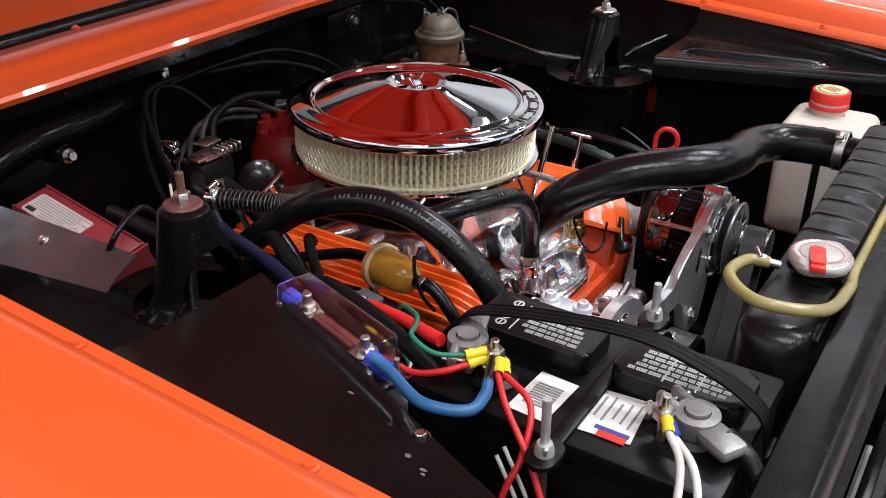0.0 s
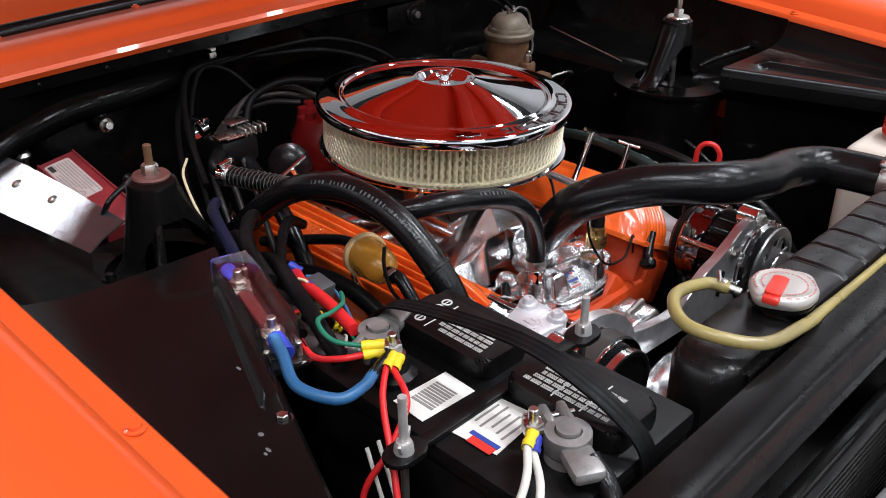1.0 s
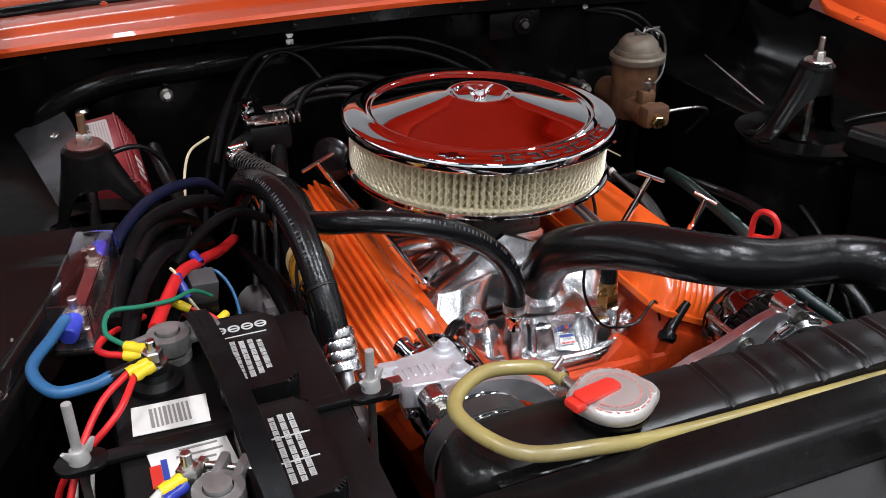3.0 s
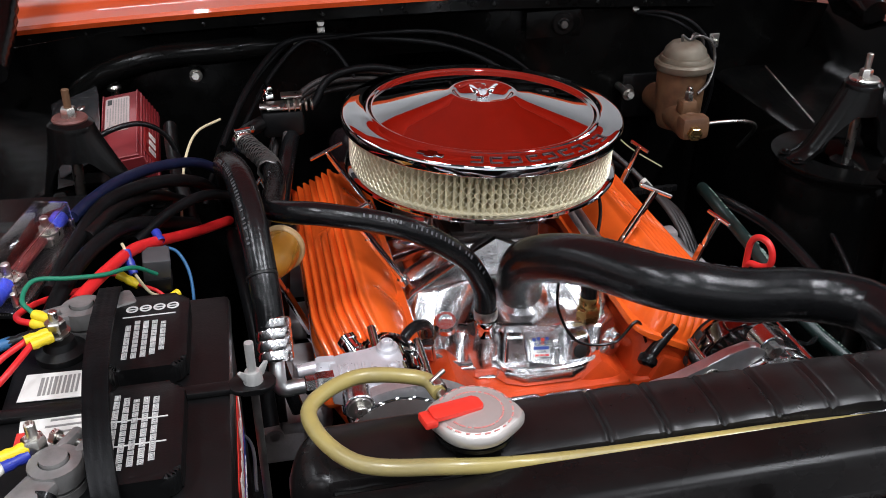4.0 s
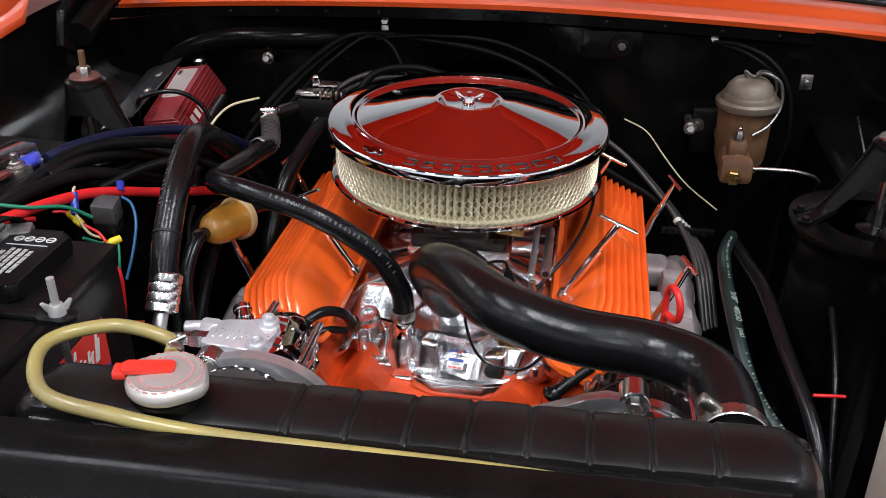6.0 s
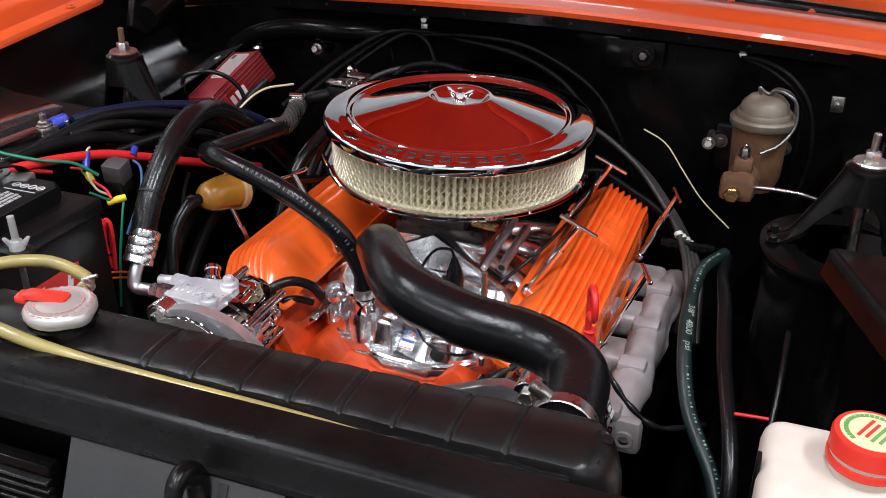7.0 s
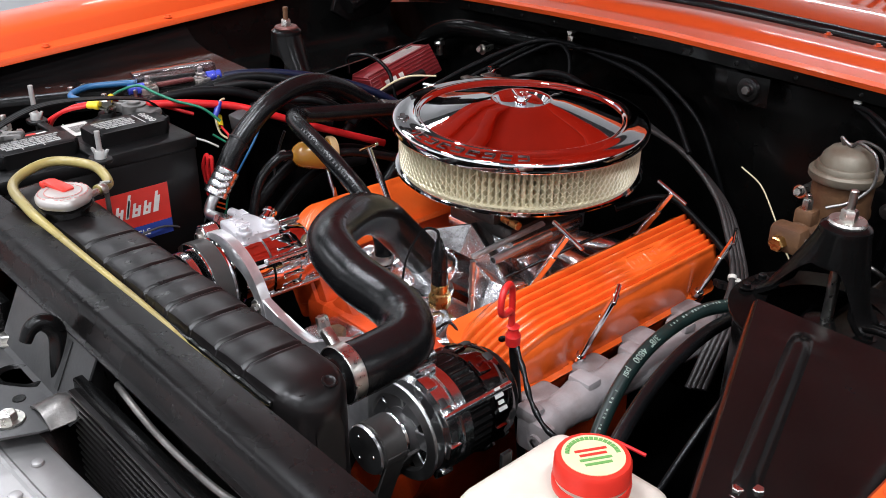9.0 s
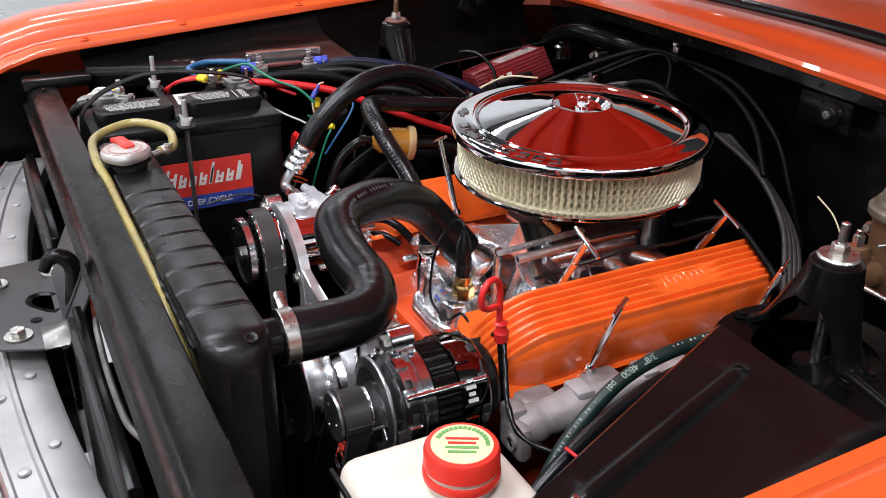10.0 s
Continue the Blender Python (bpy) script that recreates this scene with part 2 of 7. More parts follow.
def lathe(profile, n=40, m=I4, wob=None):
    """Revolves (radius, height) pairs round z."""
    bm = bmesh.new()
    rings = []
    for r, z in profile:
        if r < 1e-6:
            rings.append([bm.verts.new((0, 0, z))])
        else:
            ring = []
            for i in range(n):
                a = 2 * math.pi * i / n
                k = wob(a, r, z) if wob else 1.0
                ring.append(bm.verts.new((r * k * math.cos(a), r * k * math.sin(a), z)))
            rings.append(ring)
    for a, b in zip(rings, rings[1:]):
        for i in range(n):
            j = (i + 1) % n
            if len(a) == 1 and len(b) == 1:
                continue
            if len(a) == 1:
                bm.faces.new((a[0], b[i], b[j]))
            elif len(b) == 1:
                bm.faces.new((a[i], b[0], a[j]))
            else:
                bm.faces.new((a[i], b[i], b[j], a[j]))
    return put(bm, m)


def smooth_path(pts, sub=8):
    p = [Vector(q) for q in pts]
    if len(p) < 3:
        return p
    q = [2 * p[0] - p[1]] + p + [2 * p[-1] - p[-2]]
    out = []
    for i in range(1, len(q) - 2):
        a, b, c, d = q[i - 1:i + 3]
        for k in range(sub):
            u = k / sub
            out.append(0.5 * (2 * b + (c - a) * u + (2 * a - 5 * b + 4 * c - d) * u * u + (3 * b - a - 3 * c + d) * u ** 3))
    out.append(p[-1])
    return out


def tube(pts, r, n=12, sub=8, rfun=None, caps=True):
    """A round tube along a smooth path; rfun(i, count) scales the radius."""
    path = smooth_path(pts, sub)
    bm = bmesh.new()
    t0 = (path[1] - path[0]).normalized()
    u = t0.orthogonal().normalized()
    rings = []
    for i, p in enumerate(path):
        t = (path[min(i + 1, len(path) - 1)] - path[max(i - 1, 0)]).normalized()
        u = (u - t * u.dot(t)).normalized()
        v = t.cross(u)
        k = r * (rfun(i, len(path) - 1) if rfun else 1.0)
        rings.append([bm.verts.new(p + k * (math.cos(2 * math.pi * j / n) * u + math.sin(2 * math.pi * j / n) * v)) for j in range(n)])
    for a, b in zip(rings, rings[1:]):
        for j in range(n):
            bm.faces.new((a[j], a[(j + 1) % n], b[(j + 1) % n], b[j]))
    if caps:
        bm.faces.new(rings[0][::-1])
        bm.faces.new(rings[-1])
    return bm


def prism(poly, h, bev=0.0, m=I4, seg=2):
    """A flat outline in xy pushed up by h."""
    bm = bmesh.new()
    lo = [bm.verts.new((x, y, 0)) for x, y in poly]
    hi = [bm.verts.new((x, y, h)) for x, y in poly]
    bm.faces.new(lo[::-1])
    bm.faces.new(hi)
    for i in range(len(poly)):
        j = (i + 1) % len(poly)
        bm.faces.new((lo[i], lo[j], hi[j], hi[i]))
    if bev:
        bmesh.ops.bevel(bm, geom=bm.edges[:], offset=bev, segments=seg, affect="EDGES", profile=0.5)
    return put(bm, m)


def rounded(w, h, r, n=5):
    """Outline of a rectangle with round corners."""
    out = []
    for cx, cy, a0 in ((w / 2 - r, h / 2 - r, 0), (-w / 2 + r, h / 2 - r, 90), (-w / 2 + r, -h / 2 + r, 180), (w / 2 - r, -h / 2 + r, 270)):
        for k in range(n + 1):
            a = radians(a0 + 90 * k / n)
            out.append((cx + r * math.cos(a), cy + r * math.sin(a)))
    return out


def along(a, b):
    """A pose at a whose z axis points to b."""
    a, b = Vector(a), Vector(b)
    return Matrix.Translation(a) @ (b - a).to_track_quat("Z", "Y").to_matrix().to_4x4()


def rod(a, b, r, n=12, bev=0.0):
    length = (Vector(b) - Vector(a)).length
    e = bev or min(r * 0.2, 0.001)
    return lathe([(0, 0), (r - e, 0), (r, e), (r, length - e), (r - e, length), (0, length)], n, along(a, b))


def hexnut(a, b, r):
    length = (Vector(b) - Vector(a)).length
    return lathe([(0, 0), (r, 0), (r, length * 0.85), (r * 0.85, length), (0, length)], 6, along(a, b))


def sheet(grid, thick=0.0015):
    """A panel through rows of points, with thickness."""
    bm = bmesh.new()
    rows = [[bm.verts.new(p) for p in row] for row in grid]
    faces = []
    for a, b in zip(rows, rows[1:]):
        for i in range(len(a) - 1):
            faces.append(bm.faces.new((a[i], a[i + 1], b[i + 1], b[i])))
    bmesh.ops.recalc_face_normals(bm, faces=bm.faces)
    if thick:
        bmesh.ops.solidify(bm, geom=bm.faces[:], thickness=thick)
    return bm


def text_mesh(body, size, m, depth=0.0004):
    """Letters in the built-in font, as a bmesh, centred on m."""
    cu = bpy.data.curves.new("lettering", "FONT")
    cu.body, cu.size, cu.extrude, cu.align_x, cu.align_y = body, size, depth, "CENTER", "CENTER"
    ob = new("lettering", cu)
    me = bpy.data.meshes.new_from_object(ob.evaluated_get(bpy.context.evaluated_depsgraph_get()))
    bm = bmesh.new()
    bm.from_mesh(me)
    bpy.data.objects.remove(ob)
    bpy.data.meshes.remove(me)
    bpy.data.curves.remove(cu)
    return put(bm, m)


# the car's shell leans a little against the engine
LEAN_BODY = Matrix.Translation((0, 0, 0.93)) @ pose(0, 0, 0, 0, 1.72, 0) @ Matrix.Translation((0, 0, -0.93))


def bolt(name, at, up, r, parent, material=STEEL):
    """A hexagon bolt head with a washer."""
    at, up = Vector(at), Vector(up).normalized()
    bm = join(lathe([(0, 0), (r * 1.7, 0), (r * 1.7, r * 0.25), (0, r * 0.25)], 16, along(at, at + up)), hexnut(at + up * r * 0.25, at + up * r * 1.1, r))
    return part(name, bm, material, parent)

# ---- the showroom ----
single("floor", rbox((0, 0, -0.1), (24, 24, 0.2), 0), FLOOR, "polished pale grey concrete showroom floor", "floor", kind="structure")
for nm, c, s in (("wall_north", (0, 9.1, 3), (24, 0.2, 6.2)), ("wall_south", (0, -9.1, 3), (24, 0.2, 6.2)), ("wall_east", (9.1, 0, 3), (0.2, 18, 6.2)), ("wall_west", (-9.1, 0, 3), (0.2, 18, 6.2))):
    single(nm, rbox(c, s, 0), WALL, "plain pale grey painted showroom wall", "wall", kind="structure")
# unseen ceiling, kept dark so the black panels reflect little light
single("ceiling", rbox((0, 0, 6.15), (24, 24, 0.1), 0), CEILING, "dark unseen showroom ceiling added above the strip lights", "ceiling", kind="structure")
for lx, ly in LAMPS:
    lamp = thing("ceiling_light", "white strip light under the dark ceiling, added out of view", "light", (lx, ly, 6.1), "strip lights under the ceiling")
    lie = pose(lx, ly, 0, 0, 0, 90.0 if lx == -1.62 else 0.0)
    part("housing", rbox((0, 0, 5.79), (0.34, 2.5, 0.62), 0.01, 2, lie), WALL, lamp)
    part("diffuser", rbox((0, 0, 5.472), (0.28, 2.4, 0.016), 0.006, 2, lie), LAMP_GLOW, lamp)

# ---- body shell ----


def fender(s):
    nm = "driver side" if s > 0 else "passenger side"
    ob = thing("front_fender", f"glossy orange front fender on the {nm} of the engine bay", "fender", (s * 0.8, -0.1, 0.5), "front fenders")
    sec = [(0.0, -0.010), (0.0, -0.004), (0.003, 0.0), (0.021, 0.0015), (0.026, 0.004), (0.034, 0.024), (0.040, 0.031), (0.055, 0.037), (0.09, 0.042), (0.13, 0.041), (0.175, 0.03), (0.21, 0.005), (0.24, -0.055), (0.258, -0.15), (0.263, -0.3), (0.25, -0.45), (0.21, -0.65)]
    grid = []
    for k in range(40):
        y = -0.93 + 1.9 * k / 39
        f = max(0.0, (-0.6 - y) / 0.33)
        g = min(1.0, max(0.0, (y - 0.16) / 0.05))
        x0, z0 = 0.69 + 0.02 * y, 0.963 + 0.07 * min(y, 0.3) - 0.16 * f ** 2
        row = []
        for dx, dz in sec:
            if dx < 0.034:
                dx, dz = dx + (0.034 - dx) * g * 0.96, dz + (0.012 - dz) * g * 0.8
            row.append((s * (x0 + dx - 0.3 * max(0.0, dx - 0.05) * f ** 2 - 0.08 * f ** 2) + 0.008, y, z0 + dz - 0.25 * f ** 2 * max(0.0, dx - 0.1)))
        grid.append(row)
    part("skin", put(sheet(grid, 0.0016), LEAN_BODY), ORANGE, ob)
    part("front_cap", put(rbox((s * 0.775, -0.945, 0.55), (0.22, 0.03, 0.5), 0.012), LEAN_BODY), ORANGE, ob)
    for y in (-0.56, -0.39, -0.17, 0.08):
        p = LEAN_BODY @ Vector((s * (0.703 + 0.02 * y) + 0.008, y, 0.9645 + 0.07 * y))
        part("bolt", lathe([(0.0075, 0), (0.0075, 0.0012), (0.005, 0.002), (0.0048, 0.0045), (0, 0.005)], 12, Matrix.Translation(p)), ORANGE, ob)
    return ob


fender(-1)
fender(1)


def cowl_point(x, dy, dz):
    return (x, 0.25 + 0.32 * x * x + dy, 1.0 - 0.12 * x * x - 0.025 * max(0.0, x - 0.05) + dz)


cowl = thing("cowl_panel", "glossy orange cowl panel below the windscreen, with a black rubber seal", "cowl", (0, 0.4, 0.95))
xs = [-0.74 + 1.48 * k / 40 for k in range(41)]
prof = [(0.002, 0.0), (-0.002, 0.008), (0.002, 0.013), (0.03, 0.016), (0.044, 0.0175), (0.052, 0.024), (0.064, 0.028), (0.1, 0.027), (0.14, 0.023), (0.15, 0.014), (0.20, 0.012), (0.21, 0.022), (0.3, 0.038), (0.36, 0.047), (0.5, 0.052)]
part("panel", sheet([[cowl_point(x, dy, dz) for x in xs] for dy, dz in prof], 0.0016), ORANGE, cowl)
part("seal", tube([cowl_point(x, 0.176, 0.018) for x in xs[::2]], 0.0125, 10, 2), RUBBER, cowl, "black rubber weather strip")
for k in range(52):
    x = -0.62 + 1.24 * k / 51
    if abs(x) < 0.16:
        continue
    part("louvre", rbox(cowl_point(x, 0.37, 0.050), (0.010, 0.11, 0.008), 0.003, 1), ORANGE, cowl)
for x in (-0.42, -0.23, 0.23, 0.3, 0.42):
    bolt("screw", cowl_point(x, 0.14, 0.0235), (0, 0, 1), 0.0035, cowl, ORANGE)

# the open hood, hinged at the cowl
HOOD = Matrix.Translation((0, 0.49, 1.22)) @ pose(0, 0, 0, -46, 0, 0)
hood = thing("hood", "open orange hood standing up over the engine bay", "hood", (0, 0.49, 1.22))
hg = []
for k in range(13):
    v = -1.18 * k / 12
    hg.append([(x, v, 0.03 - 0.05 * (x / 0.7) ** 2 - 0.02 * (k / 12) ** 2) for x in [-0.7 + 1.4 * i / 16 for i in range(17)]])
part("skin", put(sheet(hg, 0.002), HOOD), HOOD_SHADED, hood)
for a, b, w in (((-0.6, -0.05), (-0.6, -1.1), 0.09), ((0.6, -0.05), (0.6, -1.1), 0.09), ((-0.6, -0.06), (0.6, -0.06), 0.1), ((-0.6, -1.1), (0.6, -1.1), 0.1), ((-0.55, -0.1), (0.0, -1.05), 0.07), ((0.55, -0.1), (0.0, -1.05), 0.07)):
    va, vb = Vector((*a, -0.02)), Vector((*b, -0.02))
    d = vb - va
    part("brace", put(rbox((0, 0, 0), (d.length, w, 0.03), 0.01), HOOD @ Matrix.Translation((va + vb) / 2) @ pose(0, 0, 0, 0, 0, math.degrees(math.atan2(d.y, d.x)))), HOOD_SHADED, hood)
FLIP = Matrix(((0, 0, 1, 0), (1, 0, 0, 0), (0, 1, 0, 0), (0, 0, 0, 1)))
for s in (-1, 1):
    h = part("hinge", prism([(-0.16, -0.05), (-0.12, -0.075), (-0.04, -0.07), (0.03, -0.02), (0.10, 0.12), (0.16, 0.27), (0.13, 0.30), (0.06, 0.22), (0.0, 0.07), (-0.06, 0.03), (-0.14, 0.0)], 0.014, 0.004, Matrix.Translation((s * 0.635 + (0.045 if s > 0 else -0.007), 0.30 + (0.03 if s > 0 else 0), 1.0)) @ FLIP), BLACK, hood, "black steel hood hinge arm")
    part("spring", tube([(s * (0.61 if s < 0 else 0.665), 0.16, 0.965), (s * (0.61 if s < 0 else 0.665), 0.26, 1.0), (s * (0.61 if s < 0 else 0.665), 0.36, 1.06)], 0.02, 12, 10, lambda i, n: 1.0 + 0.12 * (i % 2)), BLACK, h)


def firewall():
    ob = thing("firewall", "black painted steel firewall at the rear of the engine bay", "firewall", (0, 0.32, 0.3), kind="structure")
    grid = []
    for i in range(33):
        x = -0.78 + 1.56 * i / 32
        col = []
        for k in range(24):
            z = 0.28 + 0.70 * k / 23
            y = 0.315
            y -= 0.03 * math.exp(-((x + 0.40) / 0.13) ** 4 - ((z - 0.78) / 0.14) ** 4)
            y -= 0.03 * math.exp(-((x - 0.22) / 0.16) ** 4 - ((z - 0.82) / 0.15) ** 4)
            y += 0.05 * math.exp(-((x) / 0.12) ** 4) * (1 if z < 0.86 else 0.3)
            y -= max(0.0, z - 0.93) * 0.22
            y += 0.15 * max(0.0, 0.5 - z)
            col.append((x, y + 0.10 * x * x, 0.28 + (z - 0.28) * (0.715 - 0.13 * x * x) / 0.70))
        grid.append(col)
    # firewall black is toned darker and duller in place of the hood's shade
    part("panel", put(sheet(grid, 0.002), I4), BLACK_SHADED, ob)
    part("ledge", sheet([[cowl_point(x, 0.006 + dy, dz) for x in xs[::2]] for dy, dz in ((0.0, 0.003), (0.0, -0.016), (0.012, -0.022), (0.10, -0.024))], 0.002), BLACK_SHADED, ob)
    part("duct_ridge", tube([(-0.58, 0.30, 0.82), (-0.52, 0.29, 0.895), (-0.43, 0.285, 0.93), (-0.32, 0.29, 0.935), (-0.23, 0.32, 0.93)], 0.018, 14, 8), BLACK_SHADED, ob)
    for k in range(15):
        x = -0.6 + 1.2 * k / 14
        part("dimple", lathe([(0.004, 0), (0.0038, 0.001), (0.002, 0.002), (0, 0.0022)], 12, along(cowl_point(x, 0.005, -0.010), cowl_point(x, -0.005, -0.008))), BLACK_SHADED, ob)
    return ob


firewall()


def inner_fender(s):
    nm = "driver side" if s > 0 else "passenger side"
    ob = thing("inner_fender", f"satin black inner fender apron on the {nm}", "inner fender", (s * 0.6, -0.1, 0.3), "inner fender aprons", "structure")

    def b(x, y, z):
        return LEAN_BODY @ Vector((s * x, y, z))

    # top panel between the diagonal inner edge and the fender, with a pressed bead
    def edge(y):
        return 0.481 - 0.422 * (y + 0.183) if s > 0 else 0.472 - 0.4 * (y + 0.165)

    def bead(y):
        return 0.546 - 0.332 * (y + 0.21) if s > 0 else 0.511 - 0.405 * (y + 0.23)

    y0, y1 = (-0.418, -0.205) if s > 0 else (-0.39, -0.20)
    rows, wall = [], []
    n = 44
    for k in range(n + 1):
        u = k / n
        y = -0.57 + (0.40 if s > 0 else 0.43) * u
        xi, xb = min(edge(y), 0.645), min(bead(y), 0.662)
        end = min(1.0, max(0.0, min(y - y0, y1 - y) / 0.012))
        h = 0.0075 * math.sqrt(end * (2 - end))
        z = 0.888 + 0.012 * u
        zf = 0.957 + 0.07 * y
        xs_ = [(xi, z - 0.012), (xi + 0.002, z - 0.003), (xi + 0.005, z)]
        for d, f in ((-0.011, 0.0), (-0.008, 0.35), (-0.004, 0.9), (0.0, 1.0), (0.004, 0.9), (0.008, 0.35), (0.011, 0.0)):
            xs_.append((xb + d, z + h * f))
        for v, q in ((0.3, 0.02), (0.6, 0.06), (0.8, 0.25), (0.92, 0.62), (1.0, 1.0)):
            xs_.append((xb + 0.02 + (0.70 - xb - 0.02) * v, z + (zf - z) * q))
        row, last = [], 0.0
        for x, zz in xs_:
            last = max(x, last + 0.0012)
            row.append(b(last, y, zz))
        rows.append(row)
        wall.append([b(xi, y, z - 0.012), b(xi - 0.003, y, z - 0.030), b(xi + 0.006, y, z - 0.036), b(xi + 0.032, y, z - 0.06), b(xi + 0.045, y, 0.72), b(xi + 0.045, y, 0.6), b(xi + 0.045, y, 0.3)])
    part("top_panel", sheet(rows, 0.0018), BLACK, ob)
    # side and rear walls take the shade-toned copy of the apron's black
    part("side_wall", sheet(wall, 0.0018), BLACK_SHADED, ob)
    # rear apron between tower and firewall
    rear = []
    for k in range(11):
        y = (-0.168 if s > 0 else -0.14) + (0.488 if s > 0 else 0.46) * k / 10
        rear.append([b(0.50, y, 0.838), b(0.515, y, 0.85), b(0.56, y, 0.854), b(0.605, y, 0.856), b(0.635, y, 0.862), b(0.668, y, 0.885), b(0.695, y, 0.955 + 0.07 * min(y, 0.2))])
    part("rear_panel", sheet(rear, 0.0018), BLACK_SHADED, ob)
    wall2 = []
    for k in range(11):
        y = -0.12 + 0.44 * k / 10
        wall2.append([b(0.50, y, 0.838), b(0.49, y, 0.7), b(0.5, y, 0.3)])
    part("rear_wall", sheet(wall2, 0.0018), BLACK_SHADED, ob)
    rc = random.Random(9 if s > 0 else 8)
    chips = bmesh.new()
    for k in range(18):
        y = -0.43 + 0.27 * rc.random()
        x = edge(y) + 0.02 + (0.62 - edge(y)) * rc.random()
        if abs(x - bead(y)) < 0.014:
            continue
        chips = join(chips, lathe([(0, 0.0006), (0.001 + 0.0012 * rc.random(), 0.0006), (0.0014, 0)], 6, Matrix.Translation(b(x, y, 0.8895 + 0.012 * (y + 0.57) / 0.43)) @ Matrix.Diagonal((1, 1 + 1.5 * rc.random(), 1, 1))))
    part("paint_chip", chips, DUST, ob, "scattered pale paint chips")
    for x, y in ((0.578, -0.402),) if s < 0 else ((0.622, -0.408), (0.612, -0.418)):
        bolt("bolt", b(x, y, 0.893), (0, 0, 1), 0.0048, ob, STEEL)
    return ob


inner_fender(-1)
inner_fender(1)


def shock_tower(s):
    ob = thing("shock_tower", "black shock tower with a tapered tent-shaped top and threaded stud", "shock tower", (s * 0.5, -0.06, 0.5), "shock towers")

    def b(x, y, z):
        return LEAN_BODY @ Vector((tx + x, -0.062 + y, z))

    tx = 0.503 if s > 0 else -0.484
    m = LEAN_BODY @ Matrix.Translation((tx, -0.062, 0))
    part("spring_tower", lathe([(0.085, 0.35), (0.088, 0.6), (0.088, 0.79), (0.090, 0.83), (0.094, 0.842), (0.098, 0.848), (0.098, 0.852), (0.06, 0.855)], 40, m), BLACK_SHADED, ob)
    part("cap", lathe([(0, 0.958), (0.021, 0.958), (0.025, 0.955), (0.026, 0.950), (0.0255, 0.94), (0.024, 0.925), (0.02, 0.915)], 28, m), BLACK, ob)
    # stamped tent with a long inboard leg, a steep outboard leg and arches between
    nt, nz = 96, 14
    grid = []
    for i in range(nt + 1):
        th = 2 * math.pi * i / nt
        c, si = math.cos(th), math.sin(th)
        q = abs(si)
        low = 0.853 + 0.064 * min(1.0, max(0.0, (q - 0.52) / 0.4)) ** 0.5
        col = []
        for k in range(nz + 1):
            z = 0.951 + (low - 0.951) * k / nz
            f = (0.951 - z) / 0.098
            foot = 0.014 * max(0.0, f - 0.9) / 0.1
            rx = 0.0255 + (0.050 if c * s < 0 else 0.020) * f ** 1.15 + foot
            ry = 0.0255 + 0.010 * f
            col.append(b(rx * c, ry * si, z))
        grid.append(col)
    tent = sheet(grid, 0)
    bmesh.ops.remove_doubles(tent, verts=tent.verts, dist=1e-5)
    bmesh.ops.recalc_face_normals(tent, faces=tent.faces)
    bmesh.ops.solidify(tent, geom=tent.faces[:], thickness=0.0035)
    part("tent", tent, BLACK, ob, smooth=50)
    for x in (-s * 0.083, s * 0.053):
        for y in (-0.016, 0.016):
            bolt("bolt", b(x, y, 0.855), (0, 0, 1), 0.005, ob, BLACK)
    part("shock_rod", rod(b(s * 0.004, 0, 0.80), b(0, 0, 0.94), 0.006), STEEL, ob)
    part("shock_body", lathe([(0.0, 0.70), (0.02, 0.70), (0.02, 0.845), (0, 0.85)], 16, m), BLACK, ob)
    part("washer", lathe([(0, 0.958), (0.0185, 0.958), (0.0195, 0.9602), (0.018, 0.9625), (0, 0.9625)], 28, m), STEEL if s > 0 else mat("dusty_red_washer", (0.16, 0.06, 0.05), 0.5, 0.3, var=0.3, var_scale=60), ob)
    part("nut", hexnut(m @ Vector((0, 0, 0.9625)), m @ Vector((0, 0, 0.9735)), 0.0086), STEEL, ob)
    part("stud", rod(m @ Vector((0, 0, 0.97)), m @ Vector((0, 0, 0.994)), 0.0042), RUST if s < 0 else STEEL, ob)
    return ob


shock_tower(-1)
shock_tower(1)
brace = thing("tower_brace", "black steel brace bolted between shock tower and fender", "brace", (0.552, -0.084, 0.86))
part("bar", tube([(0.552, -0.086, 0.853), (0.575, -0.098, 0.862), (0.648, -0.133, 0.878)], 0.0045, 10, 6), BLACK, brace)
bolt("bolt", (0.650, -0.134, 0.879), (0.1, -0.1, 1), 0.007, brace, BLACK)

# frame of the bay; the wide plate is added unseen to block floor light
chassis = thing("chassis", "black steel front frame with wheels and an added floor plate under the engine", "frame", (0, -0.1, 0), kind="structure")
part("crossmember", rbox((0, -0.1, 0.3), (1.2, 1.1, 0.06), 0.01), BLACK_SHADED, chassis)
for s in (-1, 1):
    part("frame_rail", rbox((s * 0.42, -0.1, 0.38), (0.09, 1.25, 0.12), 0.012), BLACK_SHADED, chassis)
    w = part("tyre", lathe([(0.19, -0.09), (0.27, -0.1), (0.315, -0.085), (0.325, 0), (0.315, 0.085), (0.27, 0.1), (0.19, 0.09), (0.19, -0.09)], 40, pose(s * 0.8, 0.05, 0.325, 0, 90, 0)), TIRE, chassis)
    part("rim", lathe([(0, -0.02), (0.1, -0.03), (0.19, -0.085), (0.19, 0.085), (0.1, 0.0), (0, 0)], 32, pose(s * 0.8, 0.05, 0.325, 0, 90, 0)), STEEL, w)

# ---- radiator and its support ----


